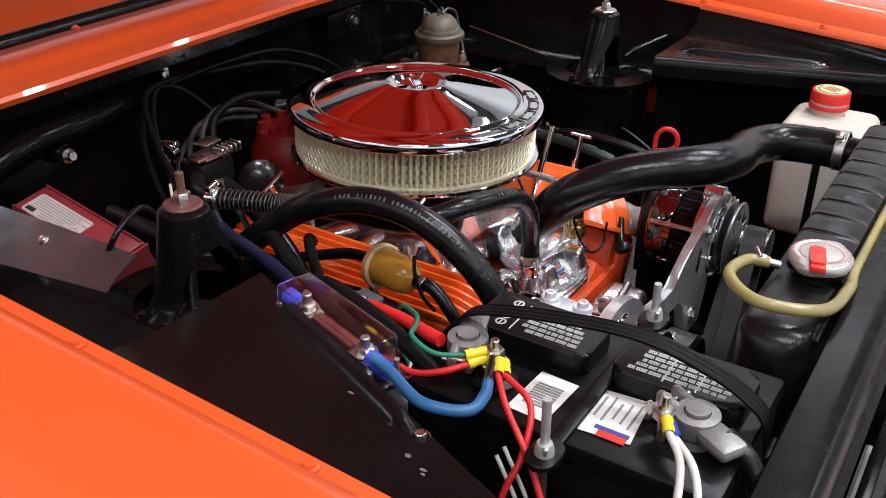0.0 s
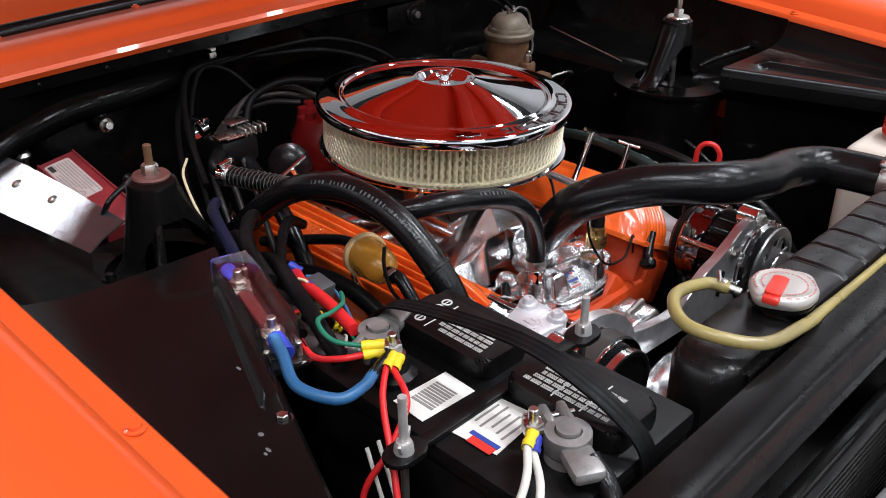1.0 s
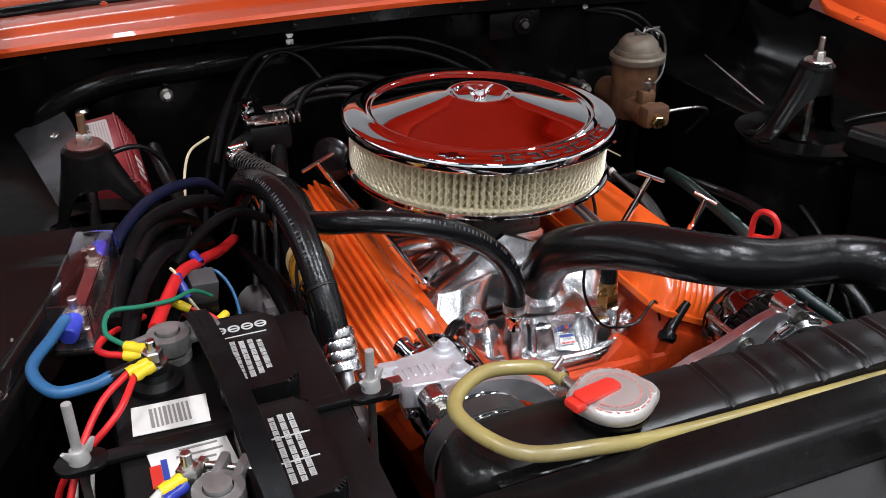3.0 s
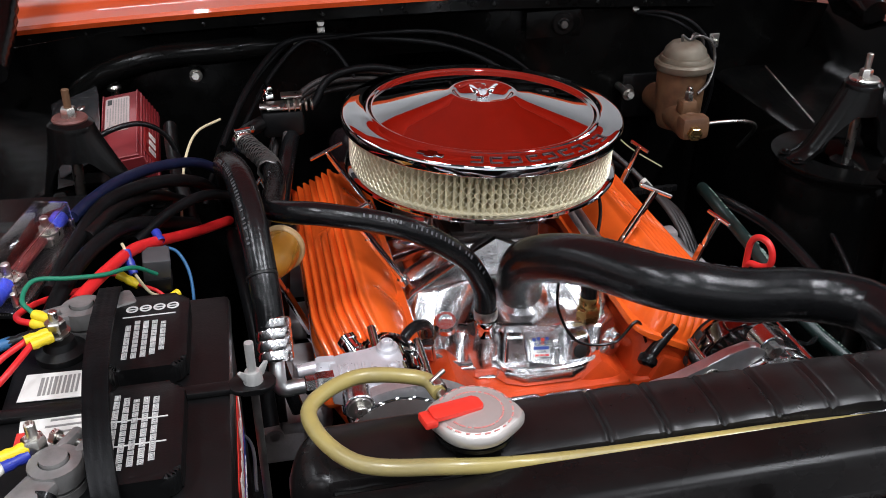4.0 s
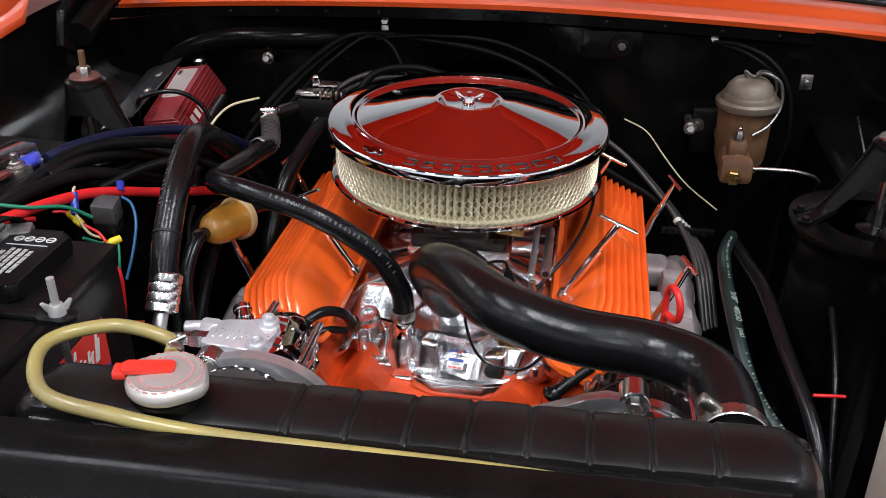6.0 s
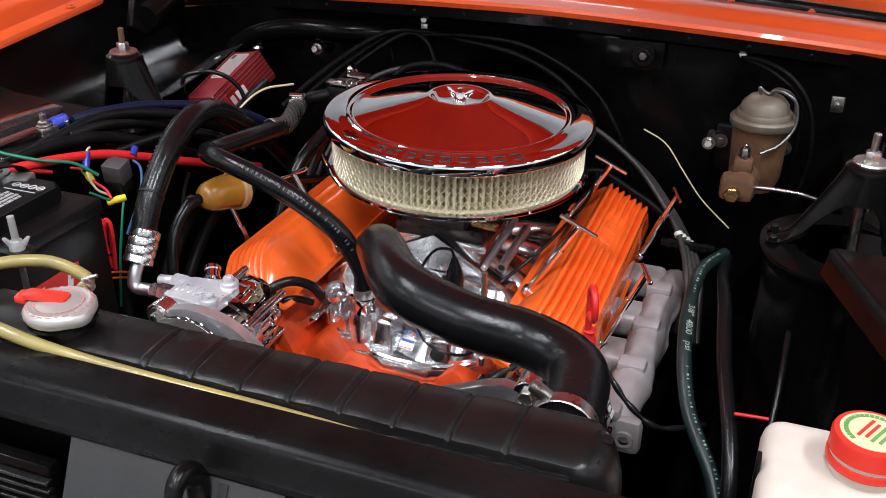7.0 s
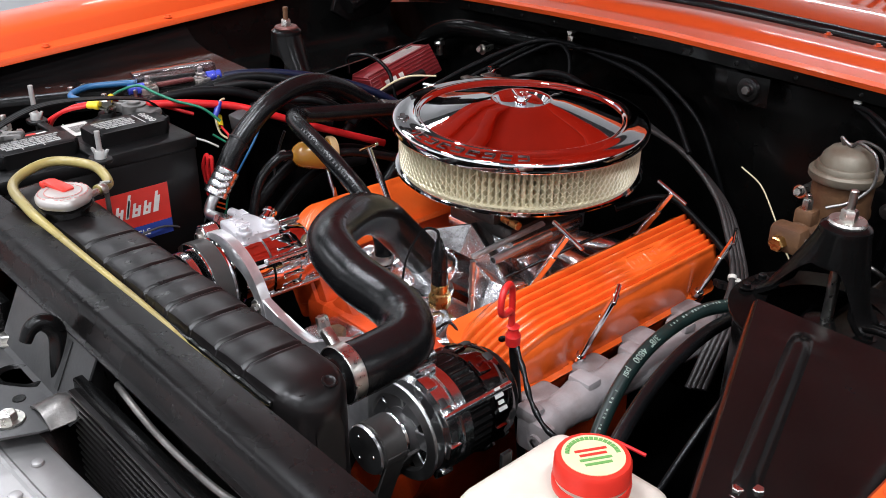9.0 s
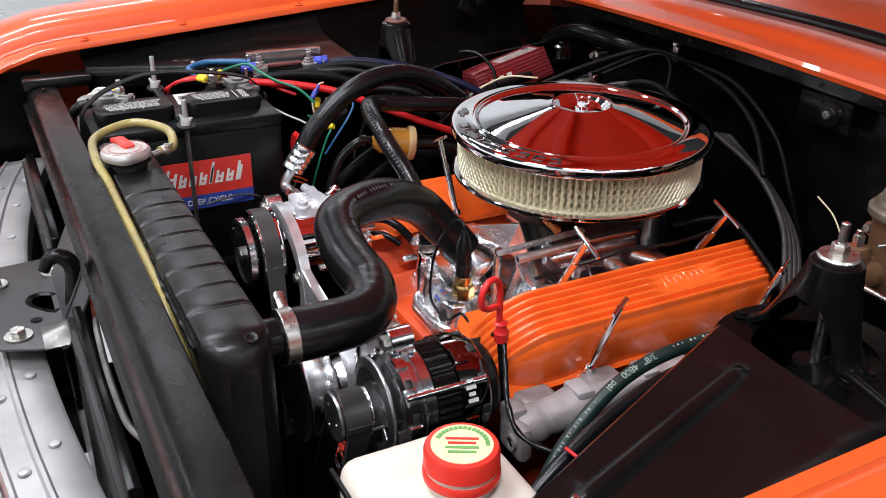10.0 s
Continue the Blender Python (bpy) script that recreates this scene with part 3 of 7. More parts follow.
def radiator():
    ob = thing("radiator", "black painted radiator with a ribbed top tank and rounded ends", "radiator", (-0.0, -0.58, 0.35))
    x0, x1, yf, yr, zt = -0.285, 0.338, -0.612, -0.545, 0.897
    grooves = [-0.052 + 0.0445 * k for k in range(8)]
    stations = sorted(set([x0 + (x1 - x0) * k / 60 for k in range(61)] + [g + d for g in grooves for d in (-0.0075, -0.0052, -0.0036, -0.0026, -0.0017, -0.0008, 0.0, 0.0008, 0.0017, 0.0026, 0.0036, 0.0052, 0.0075)] + [q for d in (0.0005, 0.002, 0.0045, 0.008, 0.0125, 0.018, 0.024) for q in (x0 + d, x1 - d)]))
    grid = []
    for x in stations:
        e = min(x - x0, x1 - x)
        r = 0.032
        drop = r - math.sqrt(max(0.0, r * r - (r - e) ** 2)) if e < r else 0.0
        g = min(abs(x - q) for q in grooves)
        ins = min(drop, 0.02)
        yf, yr = -0.612 + ins, -0.545 - ins
        t = zt - drop - (0.0012 * (1 + math.cos(math.pi * g / 0.0036)) if g < 0.0036 else 0.0) - 0.0004 * math.cos(math.pi * min(1.0, (g - 0.0052) / 0.017)) * (1 if g > 0.0052 else 0) - 0.0004 * math.sin(x * 40)
        grid.append([(x, yf + 0.004, 0.58), (x, yf, 0.66), (x, yf, t - 0.012), (x, yf + 0.0035, t - 0.0035), (x, yf + 0.010, t), (x, (yf + yr) / 2, t + 0.001), (x, yr - 0.010, t), (x, yr - 0.0035, t - 0.0035), (x, yr, t - 0.012), (x, yr, 0.66), (x, yr - 0.004, 0.58)])
    bm = sheet(grid, 0)
    bm.verts.ensure_lookup_table()
    ring = len(grid[0])
    bm.faces.new(bm.verts[:ring])
    bm.faces.new(bm.verts[-ring:])
    part("top_tank", bm, RAD_BLACK, ob)
    rs = random.Random(21)
    part("seam", tube([(x0 + 0.03 + (x1 - x0 - 0.06) * k / 40, -0.6135 + 0.0006 * rs.random(), 0.8845 + 0.0012 * rs.random()) for k in range(41)], 0.0028, 8, 2, lambda i, n: 1.0 + 0.25 * math.sin(i * 1.9) * math.sin(i * 0.37)), GLOSS_BLACK, ob)
    part("core", rbox((0.03, -0.58, 0.455), (0.58, 0.05, 0.25), 0.003), BLACK_SHADED, ob)
    for x in (-0.262, 0.322):
        part("side_strap", rbox((x, -0.578, 0.45), (0.012, 0.07, 0.26), 0.003), BLACK, ob)
    for x, y in ((0.318, -0.592), (0.322, -0.566)):
        part("dimple", lathe([(0.0068, 0.0), (0.0064, 0.0012), (0.0052, 0.0014), (0.004, 0.0006), (0, 0.0004)], 20, pose(x, y, 0.8932, 0, 24, 0)), RAD_BLACK, ob)
    part("filler_neck", lathe([(0.026, 0), (0.024, 0.006), (0.0225, 0.012), (0.03, 0.014), (0.03, 0.017), (0, 0.017)], 32, pose(-0.150, -0.587, 0.892)), BLACK, ob)
    part("outlet_neck", rod((0.282, -0.548, 0.862), (0.282, -0.508, 0.862), 0.0205, 24), BLACK, ob)
    return ob


rad = radiator()
M = pose(-0.150, -0.588, 0.9145) @ Matrix.Diagonal((0.86, 0.86, 1, 1))
cap = part("cap", lathe([(0.036, -0.004), (0.0385, 0.0), (0.0385, 0.004), (0.036, 0.007), (0.03, 0.0085), (0.026, 0.0075), (0.021, 0.0085), (0.012, 0.009), (0, 0.009)], 56, M, lambda a, r, z: (0.93 + 0.15 * max(0.0, math.cos(2 * a + 0.5)) ** 4 + 0.004 * math.sin(5 * a) if r > 0.035 else 1.0)), CAP_TIN, rad, "worn tin pressure cap")
part("lever", put(join(prism(rounded(0.046, 0.017, 0.004), 0.0035, 0.0012), rbox((-0.025, 0, -0.002), (0.012, 0.017, 0.007), 0.002)), M @ Matrix.Translation((-0.016, 0.001, 0.009)) @ pose(0, 0, 0, 0, 3, 14)), CAP_RED, cap, "faded red safety lever")
for r in (0.0315, 0.0235):
    for k in range(24):
        a = radians(15 * k + 6)
        if abs(math.sin(a)) < 0.45 and math.cos(a) < 0:
            continue
        part("print_bar", put(rbox((r, 0, 0.0083 if r < 0.03 else 0.0082), (0.0015, 0.0055 if k % 4 else 0.003, 0.0004), 0), M @ pose(0, 0, 0, 0, 0, math.degrees(a))), FADED_RED, cap)
part("vent_nipple", rod((-0.163, -0.555, 0.904), (-0.168, -0.535, 0.907), 0.0042), STEEL, cap)

hose = thing("overflow_hose", "yellowed translucent vinyl overflow hose from the radiator cap", "hose", (-0.17, -0.6, 0.9))
part("tube", tube([(-0.167, -0.544, 0.9065), (-0.178, -0.524, 0.908), (-0.228, -0.522, 0.915), (-0.266, -0.560, 0.918), (-0.240, -0.612, 0.912), (-0.177, -0.622, 0.9045), (-0.12, -0.6175, 0.893), (-0.05, -0.617, 0.8893), (0.02, -0.617, 0.8878), (0.09, -0.617, 0.886), (0.18, -0.617, 0.88), (0.23, -0.617, 0.868), (0.28, -0.617, 0.852), (0.35, -0.63, 0.82), (0.37, -0.64, 0.7)], 0.0060, 14, 8, lambda i, n: 1.0 - 0.12 * min(1.0, max(0.0, i / n - 0.35) * 8)), YELLOW_HOSE, hose)

part("hose_clamp", lathe([(0.0068, 0), (0.0072, 0.001), (0.0072, 0.008), (0.0068, 0.009)], 20, along((-0.1665, -0.541, 0.906), (-0.169, -0.53, 0.907))), STEEL, hose, "bright spring clamp")
part("clamp_tail", rod((-0.172, -0.536, 0.912), (-0.160, -0.528, 0.9155), 0.002), STEEL, hose)

sup = thing("radiator_support", "black painted steel radiator support bar across the front", "radiator support", (0, -0.65, 0.3), kind="structure")
barsec = [(-0.622, 0.868), (-0.622, 0.892), (-0.6245, 0.8965), (-0.645, 0.898), (-0.658, 0.8965), (-0.665, 0.893), (-0.668, 0.887), (-0.670, 0.872), (-0.673, 0.8685), (-0.678, 0.868)]
part("top_bar", sheet([[(x, y, z - 0.006 * (x / 0.6) ** 2) for y, z in barsec] for x in [-0.63 + 1.26 * k / 24 for k in range(25)]], 0.002), BAR_BLACK, sup)
for s in (-1, 1):
    part("side_panel", sheet([[(s * x, y, z) for x in ((0.345, 0.42, 0.5, 0.6, 0.655) if s < 0 else (0.58, 0.6, 0.62, 0.64, 0.655))] for y, z in ((-0.63, 0.875), (-0.64, 0.84), (-0.65, 0.7), (-0.65, 0.3))], 0.002), BLACK, sup)
    part("corner_gusset", rbox((s * 0.628, -0.62, 0.895), (0.05, 0.11, 0.018), 0.006), BLACK, sup)
# added black filler sheets keep the gap inside the fender nose dark
for s in (-1, 1):
    part("nose_baffle", sheet([[(s * x, y, z) for y in (-0.95, -0.85, -0.75, -0.64)] for x, z in ((0.675, 0.905), (0.668, 0.80), (0.66, 0.3))], 0.002), BLACK_SHADED, sup)
for x, y in ((-0.58, -0.645), (0.6, -0.645)):
    bolt("bolt", (x, y, 0.892), (0, 0, 1), 0.0045, sup, BLACK)

cond = thing("condenser", "black finned air conditioning condenser before the radiator", "condenser", (0, -0.72, 0.4))
part("core", rbox((0.0, -0.690, 0.615), (0.84, 0.012, 0.36), 0.002), BLACK_SHADED, cond)
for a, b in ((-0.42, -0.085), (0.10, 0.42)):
    part("face", rbox(((a + b) / 2, -0.690, 0.82), (b - a, 0.012, 0.05), 0.002), BLACK_SHADED, cond)
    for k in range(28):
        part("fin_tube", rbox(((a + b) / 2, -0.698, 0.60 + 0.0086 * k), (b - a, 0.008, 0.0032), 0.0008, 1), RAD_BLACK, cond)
part("hard_line", tube([(0.13, -0.660, 0.835), (0.15, -0.674, 0.852), (0.175, -0.680, 0.860), (0.21, -0.682, 0.857), (0.25, -0.683, 0.854), (0.30, -0.683, 0.854), (0.35, -0.681, 0.856), (0.385, -0.672, 0.858), (0.41, -0.655, 0.85)], 0.0032, 10, 8), GUNMETAL, cond, "dull bare metal refrigerant line")

latch = thing("hood_latch", "worn dark steel hood latch plate with a hooked safety catch", "latch", (0.06, -0.74, 0.6))
part("plate", prism([(-0.115, -0.70), (0.03, -0.69), (0.10, -0.688), (0.113, -0.702), (0.108, -0.735), (0.09, -0.775), (-0.03, -0.785), (-0.11, -0.77)], 0.003, 0.001, pose(0, 0, 0.806)), GREY_BLACK, latch)
part("rear_slope", sheet([[(x, y, z) for x in (-0.074, -0.04, 0.0, 0.05, 0.085, 0.116)] for y, z in ((-0.712, 0.808), (-0.704, 0.811), (-0.6765, 0.866))], 0.002), GREY_BLACK, latch)
# flat black strip for the shaded slot in the slope
part("slope_slot", put(rbox((0, 0, 0), (0.008, 0.050, 0.001), 0), Matrix.Translation((0.066, -0.6905, 0.840)) @ pose(0, 0, 0, 63.4, 0, 0)), BLACK_PRINT_AND_HOLES, latch)
part("worn_flange", sheet([[(x, y, 0.8105 + 0.014 * math.sin(math.pi * (x - 0.066) / 0.05) ** 0.8 * (1 - 0.35 * abs(y + 0.705) / 0.02)) for x in [0.0662 + 0.00497 * k for k in range(11)]] for y in (-0.728, -0.724, -0.715, -0.705, -0.695, -0.688)], 0.003), GUNMETAL, latch, "worn bare steel flange")
part("lower_brace", rbox((0.0, -0.735, 0.6), (0.16, 0.006, 0.4), 0.002), GREY_BLACK, latch)
part("hook", tube([(0.0495, -0.6915, 0.806), (0.049, -0.688, 0.835), (0.0475, -0.6845, 0.860), (0.0465, -0.688, 0.873), (0.046, -0.697, 0.880), (0.046, -0.707, 0.877), (0.046, -0.714, 0.866)], 0.0092, 16, 8, lambda i, n: 1.0 if i < 0.55 * n else 1.0 - 0.75 * (i / n - 0.55)), BLACK, latch)
# slot and holes are dark pieces on the plate, their shade painted in
part("hook_slot", rbox((0.0495, -0.692, 0.8095), (0.034, 0.02, 0.002), 0.001), BLACK_SHADED, latch)
part("striker_hole", lathe([(0.0, 0), (0.015, 0), (0.017, 0.0012), (0.020, 0.002), (0.022, 0.0)], 28, pose(0.006, -0.716, 0.809, 0, 0, 20) @ Matrix.Diagonal((1.25, 0.85, 1, 1)), lambda a, r, z: 1 + 0.1 * math.sin(2 * a + 1) + 0.08 * math.cos(3 * a)), BLACK_SHADED, latch)
part("small_hole", lathe([(0, 0.001), (0.006, 0.001), (0.0065, 0.0)], 16, pose(0.045, -0.73, 0.809)), BLACK_SHADED, latch)
for x, y in ((-0.067, -0.7), (0.074, -0.75), (-0.06, -0.765)):
    bolt("bolt", (x, y, 0.8095), (0, 0, 1), 0.0085, latch, STEEL)

grille = thing("grille_header", "brushed aluminium grille header panel with raised ribs", "grille", (0, -0.85, 0.5))
hx = [-0.62 + 1.24 * k / 24 for k in range(25)]
part("panel", sheet([[(x, y + 0.2 * x * x, z - 0.02 * (x / 0.6) ** 2) for y, z in ((-0.728, 0.765), (-0.730, 0.787), (-0.734, 0.790), (-0.764, 0.790), (-0.7665, 0.7925), (-0.770, 0.7925), (-0.7725, 0.790), (-0.793, 0.789), (-0.7955, 0.7915), (-0.799, 0.7915), (-0.8015, 0.788), (-0.803, 0.77))] for x in hx], 0.002), GRILLE_ALU, grille)
part("nose_panel", sheet([[(x, y + 0.2 * x * x, z - 0.02 * (x / 0.6) ** 2) for y, z in ((-0.805, 0.775), (-0.807, 0.786), (-0.82, 0.787), (-0.86, 0.78), (-0.9, 0.76), (-0.93, 0.70), (-0.94, 0.45))] for x in hx], 0.002), ORANGE, grille, "orange painted nose panel")
for k in range(9):
    x = -0.5 + 0.125 * k
    for y, dx in ((-0.75, 0.0), (-0.782, 0.03)):
        part("rivet", lathe([(0.006, 0), (0.0052, 0.002), (0, 0.0032)], 14, pose(x + dx, y + 0.2 * (x + dx) ** 2, 0.7905 - 0.02 * ((x + dx) / 0.6) ** 2)), GRILLE_ALU, grille)
part("skirt", rbox((0, -0.90, 0.35), (1.24, 0.02, 0.3), 0.004), GRILLE_ALU, grille)

# ---- engine ----
block = thing("engine_block", "orange painted cast iron V8 engine block with front cover", "engine block", (0, -0.05, 0.33))
part("crankcase", rbox((0, -0.04, 0.48), (0.24, 0.44, 0.30), 0.03), BLOCK_ORANGE, block)
for s in (-1, 1):
    m = Matrix.Translation((0, -0.045, 0.52)) @ pose(0, 0, 0, 0, s * 45, 0)
    part("cylinder_bank", rbox((0, 0, 0.10), (0.13, 0.43, 0.18), 0.012, 2, m), BLOCK_ORANGE, block)
    # cylinder head under the valve cover
    hm = Matrix.Translation((s * 0.18, -0.045, 0.703 + (0.012 if s < 0 else 0))) @ pose(0, 0, 0, 0, s * 27, 0)
    part("cylinder_head", rbox((s * 0.018, 0, -0.045), (0.09, 0.425, 0.085), 0.008, 2, hm), BLOCK_ORANGE, block)
    part("head_end_boss", rbox((s * 0.02, -0.213, -0.04), (0.06, 0.012, 0.05), 0.005, 2, hm), BLOCK_ORANGE, block)
part("valley_front", rbox((0, -0.245, 0.635), (0.25, 0.05, 0.072), 0.01), BLOCK_ORANGE, block)
part("timing_cover", lathe([(0.0, 0.0), (0.10, 0.0), (0.11, 0.008), (0.11, 0.02), (0, 0.02)], 36, pose(0, -0.262, 0.52, 90, 0, 0)), BLOCK_ORANGE, block)
part("front_ear", rbox((-0.12, -0.25, 0.64), (0.10, 0.03, 0.05), 0.01), BLOCK_ORANGE, block)
part("front_ear", rbox((0.13, -0.25, 0.64), (0.10, 0.03, 0.05), 0.01), BLOCK_ORANGE, block)
part("oil_pan", rbox((0, 0.0, 0.3), (0.22, 0.46, 0.12), 0.02), BLACK, block)


def cover_z(u, v, hw, hl, h):
    """Height of a valve cover over its flange at u across and v along."""
    a = max(0.0, 1 - (hw - abs(u)) / 0.025)
    # the front end leans back, the rear end stands upright
    c = max(0.0, 1 - (hl + v) / 0.062) ** 1.5 if v < 0 else max(0.0, 1 - (hl - v) / 0.02) ** 2.1
    return h * max(0.0, 1 - a ** 1.55 - c) ** 0.62



def valve_cover(s):
    nm = "driver side" if s > 0 else "passenger side"
    ob = thing("valve_cover", f"orange enamelled finned aluminium valve cover on the {nm}", "valve cover", (s * 0.2, -0.045, 0.7), "valve covers")
    m = Matrix.Translation((s * 0.18 - (0.002 if s < 0 else 0), -0.040 - (0.004 if s < 0 else 0), 0.703 + (0.006 if s < 0 else 0))) @ pose(0, 0, 0, 0, s * 27, 0)
    hw, hl, h = 0.0575, 0.214, 0.063
    part("flange", prism(rounded(0.130, 0.446, 0.02), 0.007, 0.0015, m), ENGINE_ORANGE, ob)
    # body with lengthwise fins that run down over the front and rear ends
    us = [-hw + 2 * hw * i / 104 for i in range(105)]
    vs = [-hl + 2 * hl * (0.5 - 0.5 * math.cos(math.pi * j / 44)) for j in range(45)]
    grid = []
    for v in vs:
        row = []
        for u in us:
            z = cover_z(u, v, hw, hl, h)
            w = (s * u + 0.0315) / 0.0101
            if -0.5 < w < 6.5 and z > 0.004:
                f = abs((w + 0.5) % 1.0 - 0.5) * 2
                fin = 0.0086 * max(0.0, 1 - f ** 2.1) * min(1.0, (z - 0.004) / 0.007)
                logo = math.exp(-((v - 0.07) / 0.05) ** 6 - ((s * u + 0.002) / 0.016) ** 6)
                z += fin * (1 - logo) - 0.0004
            # dips round the hold-down bolts
            for bv in (-0.097, 0.167):
                z -= 0.024 * math.exp(-((v - bv) / 0.020) ** 4 - ((abs(u) - 0.056) / 0.014) ** 4)
            row.append(Vector((u, v, max(z, 0.0) + 0.0062)))
        grid.append(row)
    bm = sheet(grid, 0)
    part("body", put(bm, m), ENGINE_ORANGE, ob, smooth=50)
    # raised script on its plate, as a plain running squiggle
    sq = []
    for k in range(84):
        th = 0.62 * k
        amp = 0.0085 if k < 12 or 40 < k < 48 else 0.0042 + 0.0012 * math.sin(k * 0.3)
        sq.append(Vector((-s * 0.002 - s * (amp * math.cos(th) + 0.0015), 0.034 + 0.00092 * k + 0.0022 * math.sin(th), h + 0.0062)))
    part("script", put(tube(sq, 0.0009, 6, 2), m), ENGINE_ORANGE, ob)
    part("script_underline", put(tube([(-s * 0.014, 0.04, h + 0.0068), (-s * 0.0135, 0.07, h + 0.0068), (-s * 0.012, 0.10, h + 0.0068)], 0.0012, 6, 4), m), ENGINE_ORANGE, ob)
    # hold-down studs with T handles
    tops = [(-0.047 if s > 0 else -0.062, -0.08, 0.132), (-0.05, 0.15, 0.120), (0.050, -0.09, 0.133), (0.052, 0.167, 0.127)]
    for u, v, w in tops:
        uu = s * u
        stud = part("hold_down_stud", put(join(rod((uu * 1.16, v - 0.002, 0.012), (uu * 1.16, v - 0.002, 0.022), 0.0075), rod((uu * 1.16, v - 0.002, 0.018), (uu, v, w), 0.0042), rod((uu * 1.12, v - 0.0015, 0.04), (uu * 1.04, v, w * 0.7), 0.0052)), m), CHROME, ob, "chrome hold-down stud")
        d = Vector((s * 0.0255, 0.002 if v < 0 else 0.003, 0)) if u < 0 else Vector((-s * 0.009, 0.015, 0))
        part("t_handle", put(rod(Vector((uu, v, w)) - d, Vector((uu, v, w)) + d, 0.0028), m), CHROME, stud)
    return ob


valve_cover(-1)
valve_cover(1)

manifold = thing("intake_manifold", "polished aluminium dual plane intake manifold with thermostat housing", "intake manifold", (0, -0.05, 0.66))
part("base_plate", prism([(-0.14, -0.174), (-0.111, -0.174), (-0.105, -0.198), (-0.081, -0.226), (-0.055, -0.2285), (-0.034, -0.2285), (-0.029, -0.247), (-0.006, -0.258), (0.054, -0.259), (0.095, -0.243), (0.134, -0.204), (0.14, -0.174)], 0.016, 0.0035, pose(0, 0, 0.672)), ALU, manifold)
part("rear_plate", prism([(-0.12, 0.17), (-0.12, -0.106), (0.12, -0.106), (0.12, 0.17)], 0.016, 0.0035, pose(0, 0, 0.672)), ALU, manifold)
# added black plate gives the open valley gap its shade
part("valley_cover", rbox((0, -0.14, 0.648), (0.25, 0.09, 0.01), 0.002), BLACK_SHADED, manifold, "black plate standing for the shade in the valley gap")


def loft(lo, hi, z0, z1, bev):
    """A casting between two outlines of equal count at two heights."""
    bm = bmesh.new()
    a = [bm.verts.new((x, y, z0)) for x, y in lo]
    c = [bm.verts.new((x, y, z1)) for x, y in hi]
    bm.faces.new(a[::-1])
    bm.faces.new(c)
    for i in range(len(a)):
        k = (i + 1) % len(a)
        bm.faces.new((a[i], a[k], c[k], c[i]))
    bmesh.ops.bevel(bm, geom=bm.edges[:], offset=bev, segments=3, affect="EDGES", profile=0.5)
    return bm


part("sloped_shelf", loft([(-0.002, -0.233), (0.035, -0.249), (0.087, -0.241), (0.126, -0.207), (0.126, -0.174), (-0.002, -0.174)], [(0.004, -0.193), (0.048, -0.198), (0.098, -0.222), (0.121, -0.204), (0.121, -0.178), (0.004, -0.178)], 0.684, 0.722, 0.004), ALU, manifold)
part("left_pocket", loft([(-0.102, -0.192), (-0.078, -0.216), (-0.034, -0.217), (-0.03, -0.172), (-0.102, -0.172)], [(-0.092, -0.168), (-0.07, -0.19), (-0.034, -0.192), (-0.03, -0.176), (-0.092, -0.166)], 0.684, 0.716, 0.005), ALU, manifold)
part("post", loft([(-0.028, -0.24), (0.004, -0.246), (0.006, -0.196), (-0.022, -0.192)], [(-0.024, -0.230), (-0.001, -0.234), (0.003, -0.2), (-0.018, -0.197)], 0.684, 0.728, 0.005), ALU, manifold)
part("front_ridge", tube([(-0.1, -0.196, 0.689), (-0.078, -0.221, 0.69), (-0.034, -0.2225, 0.69), (-0.024, -0.243, 0.69), (0.0, -0.252, 0.69), (0.053, -0.253, 0.69), (0.092, -0.238, 0.69), (0.128, -0.203, 0.69)], 0.004, 8, 4), ALU, manifold)
part("plenum", rbox((0, 0.0, 0.735), (0.125, 0.17, 0.045), 0.014, 3), ALU, manifold)
part("carburettor_pad", rbox((0, 0.0, 0.763), (0.135, 0.15, 0.014), 0.004), ALU, manifold)
